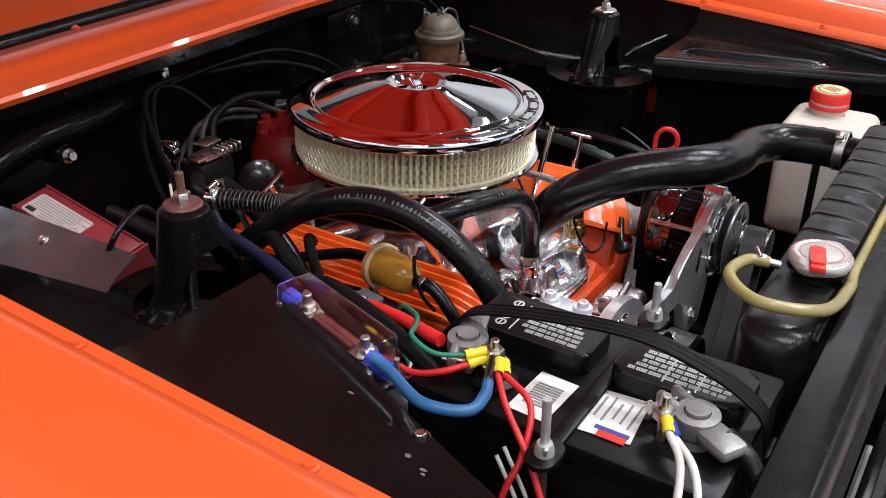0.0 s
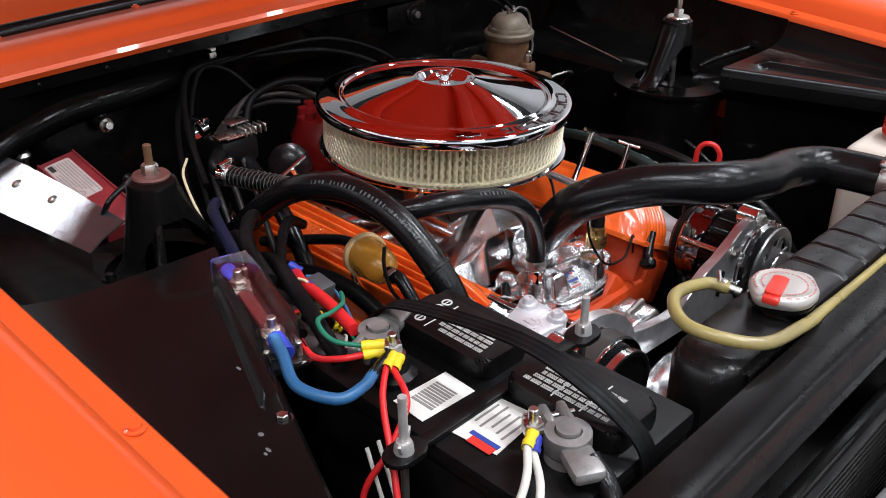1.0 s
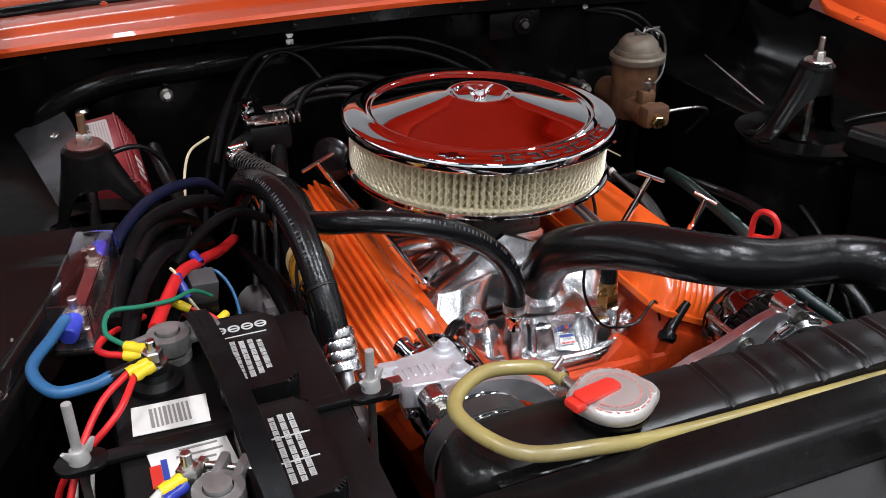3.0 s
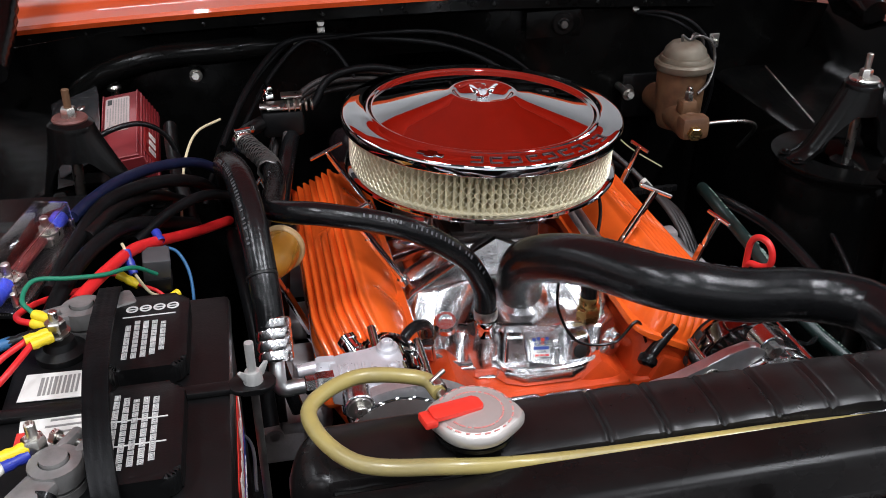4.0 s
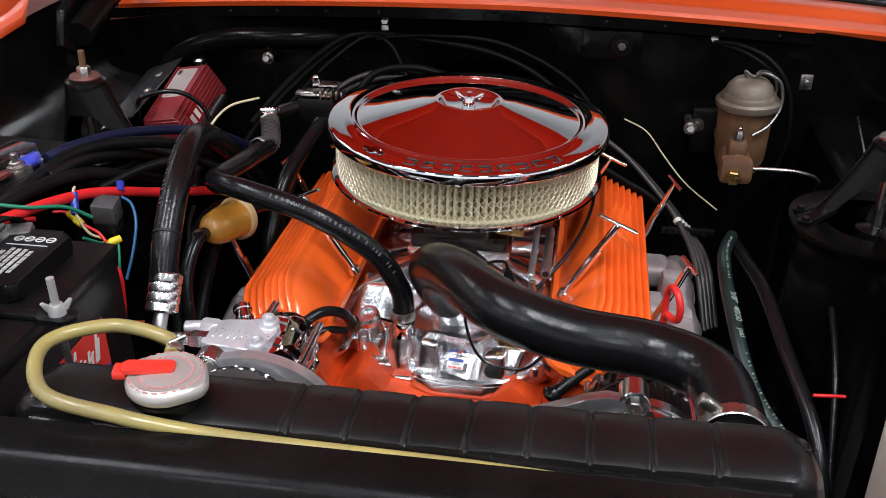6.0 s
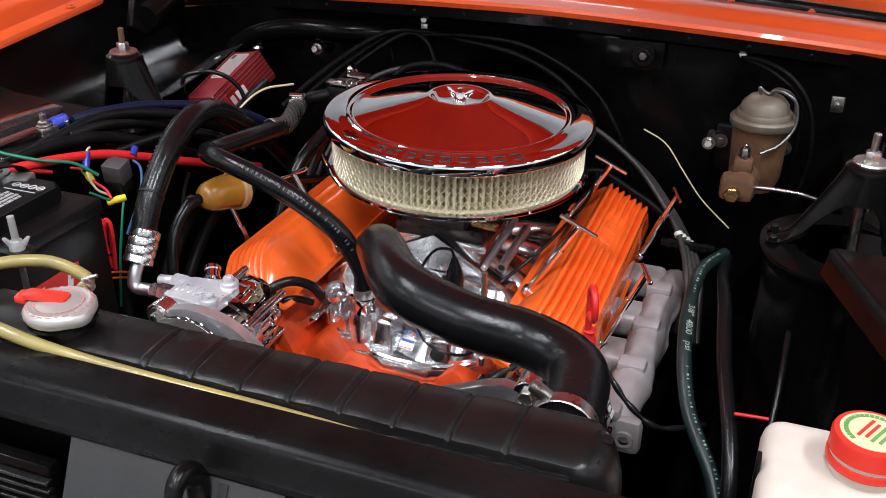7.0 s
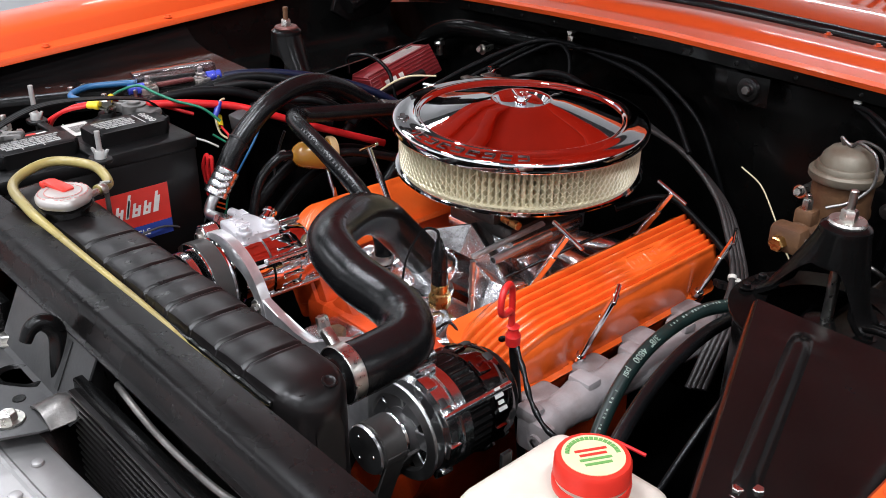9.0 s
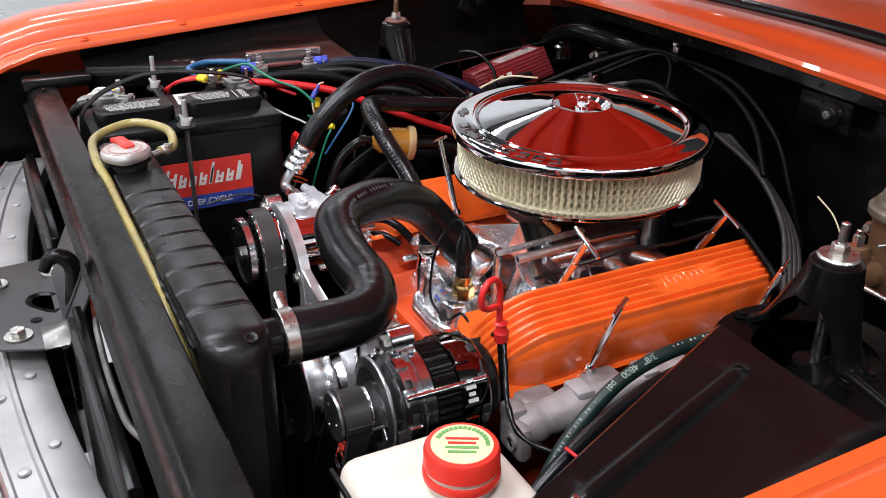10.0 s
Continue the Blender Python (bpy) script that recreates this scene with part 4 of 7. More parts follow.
for s in (-1, 1):
    for y0, y1 in ((-0.015, -0.05), (0.02, 0.05), (0.055, 0.13)):
        part("runner", tube([(s * 0.03, y0, 0.722), (s * 0.07, (y0 + y1) / 2, 0.716), (s * 0.112, y1, 0.698), (s * 0.13, y1, 0.68)], 0.018, 14, 6, lambda i, n: 1.0 + 0.15 * i / n), ALU, manifold)
    # front runner: a leaning wall under a sharp ridge that falls to the head
    wall = []
    for x, yt, zt, yb, zb in ((0.0, -0.090, 0.783, -0.112, 0.743), (0.03, -0.099, 0.772, -0.113, 0.744), (0.07, -0.114, 0.757, -0.121, 0.738), (0.113, -0.129, 0.741, -0.137, 0.712), (0.136, -0.134, 0.722, -0.142, 0.690)):
        wall.append([(s * x, yt + 0.05, zb), (s * x, yb + 0.006, zb - 0.003), (s * x, yb, zb), (s * x, yt - 0.004, zt - 0.005), (s * x, yt - 0.002, zt - 0.001), (s * x, yt + 0.002, zt), (s * x, yt + 0.022, zt - 0.004), (s * x, yt + 0.038, zt - 0.014), (s * x, yt + 0.05, zb)])
    part("front_runner", sheet(wall, 0), ALU, manifold, smooth=28)
    arm = loft([(0.058, -0.150), (0.078, -0.178), (0.106, -0.190), (0.142, -0.175), (0.142, -0.10), (0.03, -0.10)], [(0.02, -0.109), (0.045, -0.119), (0.08, -0.131), (0.108, -0.133), (0.118, -0.10), (0.02, -0.10)], 0.68, 0.742, 0.005)
    if s < 0:
        put(arm, Matrix.Diagonal((-1, 1, 1, 1)))
        bmesh.ops.reverse_faces(arm, faces=arm.faces[:])
    part("port_arm", arm, ALU, manifold)
    part("head_flange", rbox((s * 0.128, -0.02, 0.693), (0.03, 0.40, 0.012), 0.004, 2, Matrix.Translation((s * 0.128, 0, 0.693)) @ pose(0, 0, 0, 0, s * 40, 0) @ Matrix.Translation((-s * 0.128, 0, -0.693))), ALU, manifold)
    for y in (-0.17, -0.09, 0.09):
        bolt("bolt", (s * 0.118, y, 0.708), (s * 0.4, 0, 1), 0.006, manifold, STEEL)
part("water_passage", lathe([(0.024, 0), (0.022, 0.03), (0.019, 0.042), (0, 0.044)], 28, pose(-0.046, -0.208, 0.686)), ALU, manifold)
part("drilled_boss", loft([(0.046, -0.252), (0.082, -0.247), (0.084, -0.215), (0.05, -0.218)], [(0.052, -0.243), (0.077, -0.239), (0.08, -0.215), (0.053, -0.218)], 0.686, 0.722, 0.005), ALU, manifold)
# black disc paints the shade inside the drilled hole
part("drilled_hole", lathe([(0, 0.0), (0.0075, 0.0), (0.009, -0.001)], 20, pose(0.0645, -0.2468, 0.705, 76, 0, 8)), BLACK_PRINT_AND_HOLES, manifold)
part("small_boss", lathe([(0.012, 0), (0.011, 0.01), (0.008, 0.012), (0.005, 0.008), (0, 0.008)], 20, pose(0.112, -0.218, 0.69)), ALU, manifold)
BADGE = Matrix.Translation((0.020, -0.2335, 0.7025)) @ pose(0, 0, 0, 40, 0, -8) @ Matrix.Diagonal((0.7, 0.55, 1, 1))
part("badge", rbox((0, 0, 0), (0.028, 0.024, 0.001), 0.0004, 1, BADGE), ALU_DULL, manifold, "small red white and blue sticker")
part("badge_bar", put(rbox((0, 0.0072, 0.0007), (0.026, 0.007, 0.0006), 0), BADGE), LABEL_BLUE, manifold)
for k in range(3):
    part("badge_bar", put(rbox((-0.0085 + 0.0085 * k, -0.0088, 0.0007), (0.0065, 0.0042, 0.0006), 0), BADGE), LABEL_RED, manifold)
part("badge_letters", text_mesh("USA", 0.0092, BADGE @ Matrix.Translation((0, -0.0008, 0.0009))), BLACK_PRINT_AND_HOLES, manifold)
for k in range(4):
    part("emblem_bar", put(rbox((-0.011 + 0.0075 * k, 0.026 + 0.002 * (k % 2), 0.0007), (0.0055, 0.007, 0.0005), 0), BADGE), LABEL_BLUE if k != 2 else LABEL_RED, manifold)
part("thermostat_housing", lathe([(0.033, 0.0), (0.034, 0.006), (0.031, 0.014), (0.028, 0.02), (0.0255, 0.028), (0.0225, 0.04)], 28, along((0.014, -0.166, 0.734), (-0.001, -0.198, 0.776))), ALU, manifold)
part("housing_flange", prism(rounded(0.10, 0.06, 0.022), 0.009, 0.002, pose(0.01, -0.192, 0.724, 0, 0, -12)), ALU, manifold)
part("plug", join(lathe([(0.0145, 0), (0.0145, 0.009), (0.012, 0.012), (0.0085, 0.012), (0.0075, 0.007), (0, 0.007)], 24, along((-0.089, -0.203, 0.735), (-0.092, -0.212, 0.755)))), ALU, manifold)
part("plug", lathe([(0.0095, 0), (0.0095, 0.004), (0.0085, 0.007), (0.0055, 0.0095), (0, 0.0105)], 18, along((-0.108, -0.196, 0.720), (-0.117, -0.208, 0.731))), RUST, manifold, "small copper-brown plug")
part("left_ear", loft([(-0.122, -0.188), (-0.104, -0.206), (-0.088, -0.196), (-0.1, -0.16), (-0.122, -0.16)], [(-0.118, -0.184), (-0.106, -0.2), (-0.092, -0.19), (-0.1, -0.165), (-0.118, -0.165)], 0.684, 0.716, 0.004), ALU, manifold)
part("hose_nipple", lathe([(0.012, 0), (0.012, 0.012), (0.0135, 0.014), (0.0135, 0.02), (0.010, 0.022), (0.010, 0.05)], 20, along((-0.045, -0.217, 0.725), (-0.044, -0.214, 0.765))), CHROME, manifold)
part("hose_clamp", lathe([(0.0135, 0), (0.014, 0.001), (0.014, 0.011), (0.0135, 0.012)], 24, along((-0.044, -0.2145, 0.748), (-0.0445, -0.2145, 0.76))), STEEL, manifold)

sender = thing("temperature_sender", "brass temperature sender with a black boot and thin lead", "sensor", (0.078, -0.221, 0.74))
part("hex", join(hexnut((0.079, -0.223, 0.734), (0.079, -0.223, 0.754), 0.0145), lathe([(0.0115, 0), (0.0115, 0.010), (0.0105, 0.012), (0, 0.012)], 20, pose(0.079, -0.223, 0.754))), BRASS, sender)
part("boot", lathe([(0.0105, 0), (0.011, 0.012), (0.0095, 0.02), (0.0108, 0.022), (0.0102, 0.024), (0.0106, 0.027), (0.0098, 0.044), (0.0065, 0.053), (0.0035, 0.063), (0, 0.063)], 18, along((0.079, -0.223, 0.765), (0.078, -0.223, 0.82))), RUBBER, sender)
part("lead", tube([(0.078, -0.223, 0.825), (0.072, -0.222, 0.837), (0.052, -0.226, 0.832), (0.036, -0.236, 0.800), (0.034, -0.246, 0.765), (0.055, -0.258, 0.728), (0.10, -0.258, 0.72), (0.13, -0.25, 0.74), (0.15, -0.24, 0.70)], 0.0018, 8, 8), RUBBER, sender)

carb = thing("carburettor", "four barrel carburettor under the air cleaner, toned dark as in its shade", "carburettor", (0, 0, 0.77))
part("throttle_body", rbox((0, 0, 0.779), (0.125, 0.15, 0.02), 0.004), CARB_SHADE, carb)
part("main_body", rbox((0, 0, 0.808), (0.105, 0.12, 0.04), 0.008), CARB_SHADE, carb)
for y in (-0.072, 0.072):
    part("fuel_bowl", rbox((0, y, 0.808), (0.085, 0.035, 0.036), 0.007), CARB_SHADE, carb)
part("air_horn", lathe([(0.066, 0), (0.066, 0.02), (0.062, 0.024)], 32, pose(0, 0, 0.826)), CARB_SHADE, carb)
part("fuel_inlet", rod((0.05, -0.08, 0.805), (0.085, -0.085, 0.805), 0.006), BRASS, carb)
part("linkage", prism([(-0.012, -0.03), (0.012, -0.03), (0.014, 0.02), (0, 0.035), (-0.012, 0.02)], 0.003, 0.001, pose(-0.068, 0, 0.785, 90, 0, 90)), STEEL, carb)
spring = thing("throttle_return_spring", "pair of bright steel throttle return springs on a bracket", "spring", (0.1, -0.1, 0.76))
part("damper_tube", lathe([(0.0042, 0), (0.0057, 0), (0.0057, 0.108), (0, 0.108)], 20, along((0.117, -0.166, 0.793), (0.117, -0.05, 0.797))), ALU_DULL, spring, "grey hollow tube")
# black cap paints the dark inside of the hollow tube
part("tube_bore", lathe([(0, 0.001), (0.0047, 0.001), (0.0047, 0.004)], 16, along((0.117, -0.166, 0.793), (0.117, -0.05, 0.797))), BLACK_PRINT_AND_HOLES, spring)
coilpts = []
for k in range(560):
    u = k / 559
    c = Vector((0.101, -0.186, 0.799)).lerp(Vector((0.101, -0.055, 0.806)), u)
    a = k * 0.72
    coilpts.append(c + Vector((0.0034 * math.cos(a), 0, 0.0034 * math.sin(a))))
part("wound_coil", tube(coilpts, 0.0009, 5, 1), ALU_DULL, spring)
part("bracket", tube([(0.108, -0.196, 0.70), (0.107, -0.194, 0.73), (0.104, -0.190, 0.765), (0.103, -0.188, 0.795)], 0.0042, 8, 6, lambda i, n: 1 + 0.25 * math.sin(i * 2.1)), STEEL, spring)

# ---- air cleaner ----
AC = thing("air_cleaner", "round chrome air cleaner with a cream paper filter element", "air cleaner", (0, 0, 0.85))
LID = [(0.170, 0.9100), (0.1785, 0.9100), (0.1798, 0.9108), (0.1803, 0.912), (0.1803, 0.9195), (0.1797, 0.9225), (0.1784, 0.9241), (0.1765, 0.9249), (0.172, 0.9254), (0.163, 0.9258), (0.1515, 0.9262), (0.1495, 0.9280), (0.1475, 0.9297), (0.1452, 0.929), (0.1435, 0.9268), (0.1420, 0.9254), (0.1405, 0.9256), (0.12, 0.9303), (0.10, 0.9350), (0.08, 0.9396), (0.06, 0.9442), (0.0475, 0.9469), (0.0435, 0.9485), (0.0412, 0.9492), (0.0388, 0.9489), (0.0365, 0.947), (0.033, 0.943), (0.028, 0.9405), (0.012, 0.9402), (0, 0.9402)]
part("lid", lathe(LID, 192, wob=lambda a, r, z: 1.0 + (0.0012 * math.sin(5 * a + 0.6) + 0.0011 * math.sin(13 * a) + 0.0006 * math.sin(29 * a + 2)) * max(0.0, 1 - abs(r - 0.09) / 0.048)), CHROME, AC, "mirror chrome domed lid with an embossed rim", 60)
part("base_pan", lathe([(0.16, 0.8575), (0.1735, 0.8575), (0.1765, 0.8555), (0.177, 0.8525), (0.175, 0.850), (0.165, 0.848), (0.14, 0.8465), (0.11, 0.845), (0.075, 0.838), (0.066, 0.834), (0.066, 0.842), (0.10, 0.849), (0.16, 0.8525)], 120), CHROME, AC, "chrome base pan")
pl = bmesh.new()
PLEATS = 118
outline = []
for i in range(PLEATS):
    for da, r in ((0.0, 0.151), (0.2, 0.1635), (0.36, 0.1675), (0.64, 0.1675), (0.8, 0.1635)):
        a = 2 * math.pi * (i + da + 0.05 * math.sin(i * 2.3)) / PLEATS
        outline.append((r * math.cos(a), r * math.sin(a)))
r0, r1 = [[pl.verts.new((x, y, z)) for x, y in outline] for z in (0.858, 0.909)]
n = len(outline)
for i in range(n):
    pl.faces.new((r0[i], r0[(i + 1) % n], r1[(i + 1) % n], r1[i]))
element = part("filter_element", pl, PAPER, AC, "pleated cream paper element", smooth=0)
for nm, z in (("lower_seal", 0.858), ("upper_seal", 0.9075)):
    part(nm, lathe([(0.147, z - 0.002), (0.1675, z - 0.002), (0.168, z), (0.1675, z + 0.002), (0.147, z + 0.002)], 96), PAPER, element)
# expanded metal screen: two sets of slanted strands
ms = bmesh.new()
N = 112
rows = 8
for i in range(N):
    for d in (1, -1):
        prev = None
        for k in range(2 * rows + 1):
            half, bond = divmod(k, 2)
            a = 2 * math.pi * (i + d * 0.5 * (half + bond)) / N
            z = 0.859 + 0.049 * (half + 0.7 * bond) / rows
            w = 0.0006
            r = 0.1695 + 0.0003 * d
            ring = [ms.verts.new(((r + dr) * math.cos(a + dw / r), (r + dr) * math.sin(a + dw / r), z)) for dr, dw in ((0, -w), (0.0009, 0), (0, w))]
            if prev:
                ms.faces.new((prev[0], prev[1], ring[1], ring[0]))
                ms.faces.new((prev[1], prev[2], ring[2], ring[1]))
            prev = ring
part("wire_screen", ms, MESH_WIRE, element, "diamond pattern expanded metal screen", smooth=0)
# raised brand marks on the rim, as plain bars toned dark like shaded chrome
for k in range(9):
    a = -106 + 7.6 * k
    Mx = pose(0, 0, 0, 0, 0, a) @ pose(0.1645, 0, 0.9262, 0, 5, 0)
    part("emblem_bar", put(join(rbox((0.006, 0, 0), (0.0028, 0.0145, 0.0016), 0.0006, 1), rbox((-0.006, 0, 0), (0.0028, 0.0145, 0.0016), 0.0006, 1), rbox((0, -0.006 if k % 2 else 0.006, 0), (0.012, 0.003, 0.0016), 0.0006, 1)), Mx), EMBLEM_SHADE, AC)
Mx = pose(0, 0, 0, 0, 0, -125) @ pose(0.1645, 0, 0.9262, 0, 5, 0)
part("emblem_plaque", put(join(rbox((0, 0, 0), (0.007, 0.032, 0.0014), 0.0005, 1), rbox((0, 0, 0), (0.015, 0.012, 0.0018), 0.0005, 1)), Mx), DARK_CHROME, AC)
part("wing_nut", join(lathe([(0.0085, 0.9402), (0.0085, 0.944), (0.006, 0.951), (0, 0.951)], 20), rod((0, 0, 0.95), (0, 0, 0.958), 0.0032),
    prism([(0.004, 0), (0.011, 0.003), (0.019, 0.013), (0.0185, 0.0155), (0.015, 0.0155), (0.005, 0.008)], 0.003, 0.0009, pose(0, 0.0015, 0.9425, 90, 0, 0)),
    prism([(-0.004, 0), (-0.011, 0.003), (-0.019, 0.013), (-0.0185, 0.0155), (-0.015, 0.0155), (-0.005, 0.008)], 0.003, 0.0009, pose(0, 0.0015, 0.9425, 90, 0, 0))), CHROME, AC)
# the whole air cleaner sits a little askew on its stud
AC.rotation_euler = (0.0162, 0.0331, 0.0)
AC.location.z -= 0.001

dist = thing("distributor", "red distributor cap with black plug leads behind the air cleaner", "distributor", (-0.09, 0.19, 0.75))
part("cap", lathe([(0.055, 0.79), (0.057, 0.8), (0.056, 0.83), (0.048, 0.845), (0.044, 0.862), (0.02, 0.868), (0, 0.868)], 32, pose(-0.06, 0.19, 0)), DIST_RED, dist)
part("body", lathe([(0.03, 0.68), (0.03, 0.74), (0.05, 0.76), (0.055, 0.79), (0, 0.79)], 28, pose(-0.06, 0.19, 0)), ALU_DULL, dist)
for k in range(8):
    a = radians(45 * k + 10)
    part("tower", lathe([(0.008, 0), (0.0075, 0.016), (0, 0.016)], 12, pose(-0.06 + 0.035 * math.cos(a), 0.19 + 0.035 * math.sin(a), 0.858)), DIST_RED, dist)
part("vacuum_can", lathe([(0, 0), (0.02, 0.0), (0.031, 0.006), (0.032, 0.014), (0.022, 0.02), (0, 0.021)], 32, along((-0.15, 0.165, 0.815), (-0.18, 0.135, 0.825))), mat("dark_lacquered_can", (0.012, 0.008, 0.009), 0.22, coat=0.4), dist)

# ---- hoses and lines ----
rh = thing("upper_radiator_hose", "thick black moulded upper radiator hose", "hose", (0.1, -0.35, 0.86))
part("hose", tube([(0.006, -0.184, 0.762), (-0.004, -0.212, 0.798), (-0.002, -0.252, 0.840), (0.032, -0.318, 0.872), (0.085, -0.392, 0.882), (0.15, -0.412, 0.872), (0.225, -0.414, 0.863), (0.272, -0.44, 0.860), (0.283, -0.49, 0.861), (0.282, -0.53, 0.862)], 0.0265, 28, 10, lambda i, n: 1.0 + (0.008 * math.sin(i * 2.1) if 0.6 < i / n < 0.78 else 0.0)), RUBBER, rh)
for a, b in (((0.282, -0.53, 0.862), (0.282, -0.512, 0.862)),):
    c = part("clamp", lathe([(0.0272, 0), (0.028, 0.001), (0.028, 0.013), (0.0272, 0.014)], 36, along(a, b)), STEEL, rh, "bright worm-drive clamp")
    part("screw_housing", rbox((0.262, -0.521, 0.888), (0.022, 0.011, 0.010), 0.003, 2, Matrix.Translation((0.262, -0.521, 0.888)) @ pose(0, 0, 0, 0, 35, 0) @ Matrix.Translation((-0.262, 0.521, -0.888))), STEEL, c)

ac_hose = thing("air_conditioning_hose", "thick black refrigerant hose with a crimped aluminium end fitting", "hose", (-0.29, -0.3, 0.8))
part("hose", tube([(-0.288, -0.322, 0.812), (-0.291, -0.285, 0.868), (-0.297, -0.225, 0.914), (-0.307, -0.158, 0.930), (-0.320, -0.088, 0.914), (-0.322, -0.02, 0.870), (-0.325, 0.06, 0.80), (-0.33, 0.14, 0.72)], 0.0155, 18, 10), RUBBER, ac_hose)
cr = [(-0.287, -0.330, 0.803), (-0.2865, -0.304, 0.838)]
part("crimp_sleeve", lathe([(0.0150, 0), (0.0176, 0.002), (0.0178, 0.008), (0.0168, 0.0105), (0.0178, 0.013), (0.0178, 0.019), (0.0168, 0.0215), (0.0178, 0.024), (0.0178, 0.030), (0.0168, 0.0325), (0.0178, 0.035), (0.0176, 0.042), (0.0155, 0.044)], 28, along(*cr), lambda a, r, z: 1.0 + 0.012 * math.cos(8 * a)), ALU, ac_hose)
part("bent_tube", tube([(-0.2865, -0.328, 0.806), (-0.287, -0.337, 0.794), (-0.286, -0.342, 0.784), (-0.281, -0.343, 0.779), (-0.272, -0.342, 0.779), (-0.262, -0.3415, 0.779)], 0.0080, 16, 8), ALU_DULL, ac_hose)
part("band", lathe([(0.0158, 0), (0.0163, 0.0006), (0.0163, 0.003), (0.0158, 0.0036)], 24, along((-0.2915, -0.282, 0.8715), (-0.2945, -0.255, 0.894))), PLASTIC, ac_hose)

hh = thing("heater_hose", "black heater hose from the manifold to the firewall valve", "hose", (-0.15, -0.15, 0.88))
part("hose", tube([(-0.044, -0.214, 0.751), (-0.048, -0.216, 0.79), (-0.077, -0.224, 0.840), (-0.14, -0.236, 0.887), (-0.22, -0.226, 0.907), (-0.262, -0.198, 0.901), (-0.274, -0.165, 0.893), (-0.268, -0.086, 0.883), (-0.272, 0.012, 0.868), (-0.30, 0.096, 0.866)], 0.0125, 18, 8), RUBBER, hh)
part("clamp", lathe([(0.0135, 0), (0.0142, 0.001), (0.0142, 0.011), (0.0135, 0.012)], 24, along((-0.298, 0.09, 0.866), (-0.304, 0.105, 0.866))), STEEL, hh)
hv = thing("heater_valve", "black heater control valve with bright metal lever and ports", "valve", (-0.27, 0.17, 0.86))
part("body", rbox((-0.245, 0.165, 0.868), (0.06, 0.045, 0.04), 0.008), PLASTIC, hv)
part("inlet", tube([(-0.30, 0.098, 0.866), (-0.298, 0.125, 0.868), (-0.272, 0.155, 0.87)], 0.0105, 12, 6), PLASTIC, hv)
for k in range(5):
    part("cooling_rib", rbox((-0.236 + 0.008 * k, 0.150, 0.893), (0.003, 0.02, 0.012), 0.001, 1), STEEL, hv)
part("lever", rbox((-0.262, 0.155, 0.8925), (0.028, 0.018, 0.004), 0.001), STEEL, hv)
part("lower_hose", tube([(-0.235, 0.15, 0.85), (-0.25, 0.08, 0.83), (-0.262, 0.02, 0.8), (-0.27, -0.03, 0.74), (-0.28, -0.06, 0.66)], 0.0115, 12, 8), RUBBER, hv)

# ---- battery ----
bat = thing("battery", "black deep cycle car battery with printed caps and stickers", "battery", (-0.4115, -0.467, 0.66))
BX0, BX1, BY0, BY1, BT = -0.498, -0.325, -0.605, -0.33, 0.886
part("case", rbox(((BX0 + BX1) / 2, (BY0 + BY1) / 2, 0.765), (BX1 - BX0, BY1 - BY0, 0.206), 0.006), PLASTIC, bat)
part("lid", rbox(((BX0 + BX1) / 2, (BY0 + BY1) / 2, 0.876), (BX1 - BX0 + 0.004, BY1 - BY0 + 0.004, 0.02), 0.005), PLASTIC, bat)
for cy in (-0.405, -0.538):
    c = part("vent_cap", prism([(x + 0.0, y) for x, y in rounded(0.062, 0.112, 0.012)], 0.02, 0.005, pose(-0.387, cy, 0.886)), PLASTIC, bat)
    rr = random.Random(int(-cy * 1000))
    far = cy > -0.5
    for k in range(5):
        x = -0.405 + 0.0072 * k
        y = cy - 0.042 + 0.010 * rr.random()
        end = cy + (0.016 if far else 0.040) - 0.008 * rr.random()
        while y < end:
            h = 0.003 + 0.008 * rr.random()
            bars = [rbox((x - 0.0016, y + h / 2, 0.9064), (0.0013, h, 0.0005), 0), rbox((x + 0.0014, y + h / 2, 0.9064), (0.0013, h, 0.0005), 0)]
            bars += [rbox((x, y + 0.0006 + (h - 0.0012) * j / max(1, round(h / 0.0022)), 0.9064), (0.0036, 0.0009, 0.0005), 0) for j in range(round(h / 0.0022) + 1)]
            part("print_bar", join(*bars), WHITE_PRINT, c)
            y += h + 0.0014
    if far:
        for k in range(4):
            ring = lathe([(0.0036, 0), (0.0052, 0), (0.0052, 0.0005), (0.0036, 0.0005)], 18, pose(-0.404 + 0.0115 * k, cy + 0.034, 0.9062))
            part("print_symbol", join(ring, rbox((-0.404 + 0.0115 * k, cy + 0.034, 0.9064), (0.0075, 0.0012, 0.0005), 0)), WHITE_PRINT, c)
    for y in ((cy + 0.022,) if far else (cy - 0.016, cy + 0.012)):
        part("print_bar", rbox((-0.389, y, 0.9062), (0.044, 0.0012, 0.0005), 0), WHITE_PRINT, c)
lab = part("sticker", rbox((-0.458, -0.443, 0.8872), (0.058, 0.036, 0.0006), 0, 1, Matrix.Translation((-0.458, -0.443, 0)) @ pose(0, 0, 0, 0, 0, -3) @ Matrix.Translation((0.458, 0.443, 0))), LABEL_WHITE, bat, "white sticker with a printed bar pattern")
for k in range(9):
    part("print_bar", rbox((-0.472 + 0.0035 * k, -0.443, 0.8878), (0.0018 if k % 3 else 0.0026, 0.024, 0.0004), 0), LABEL_GREY, lab)
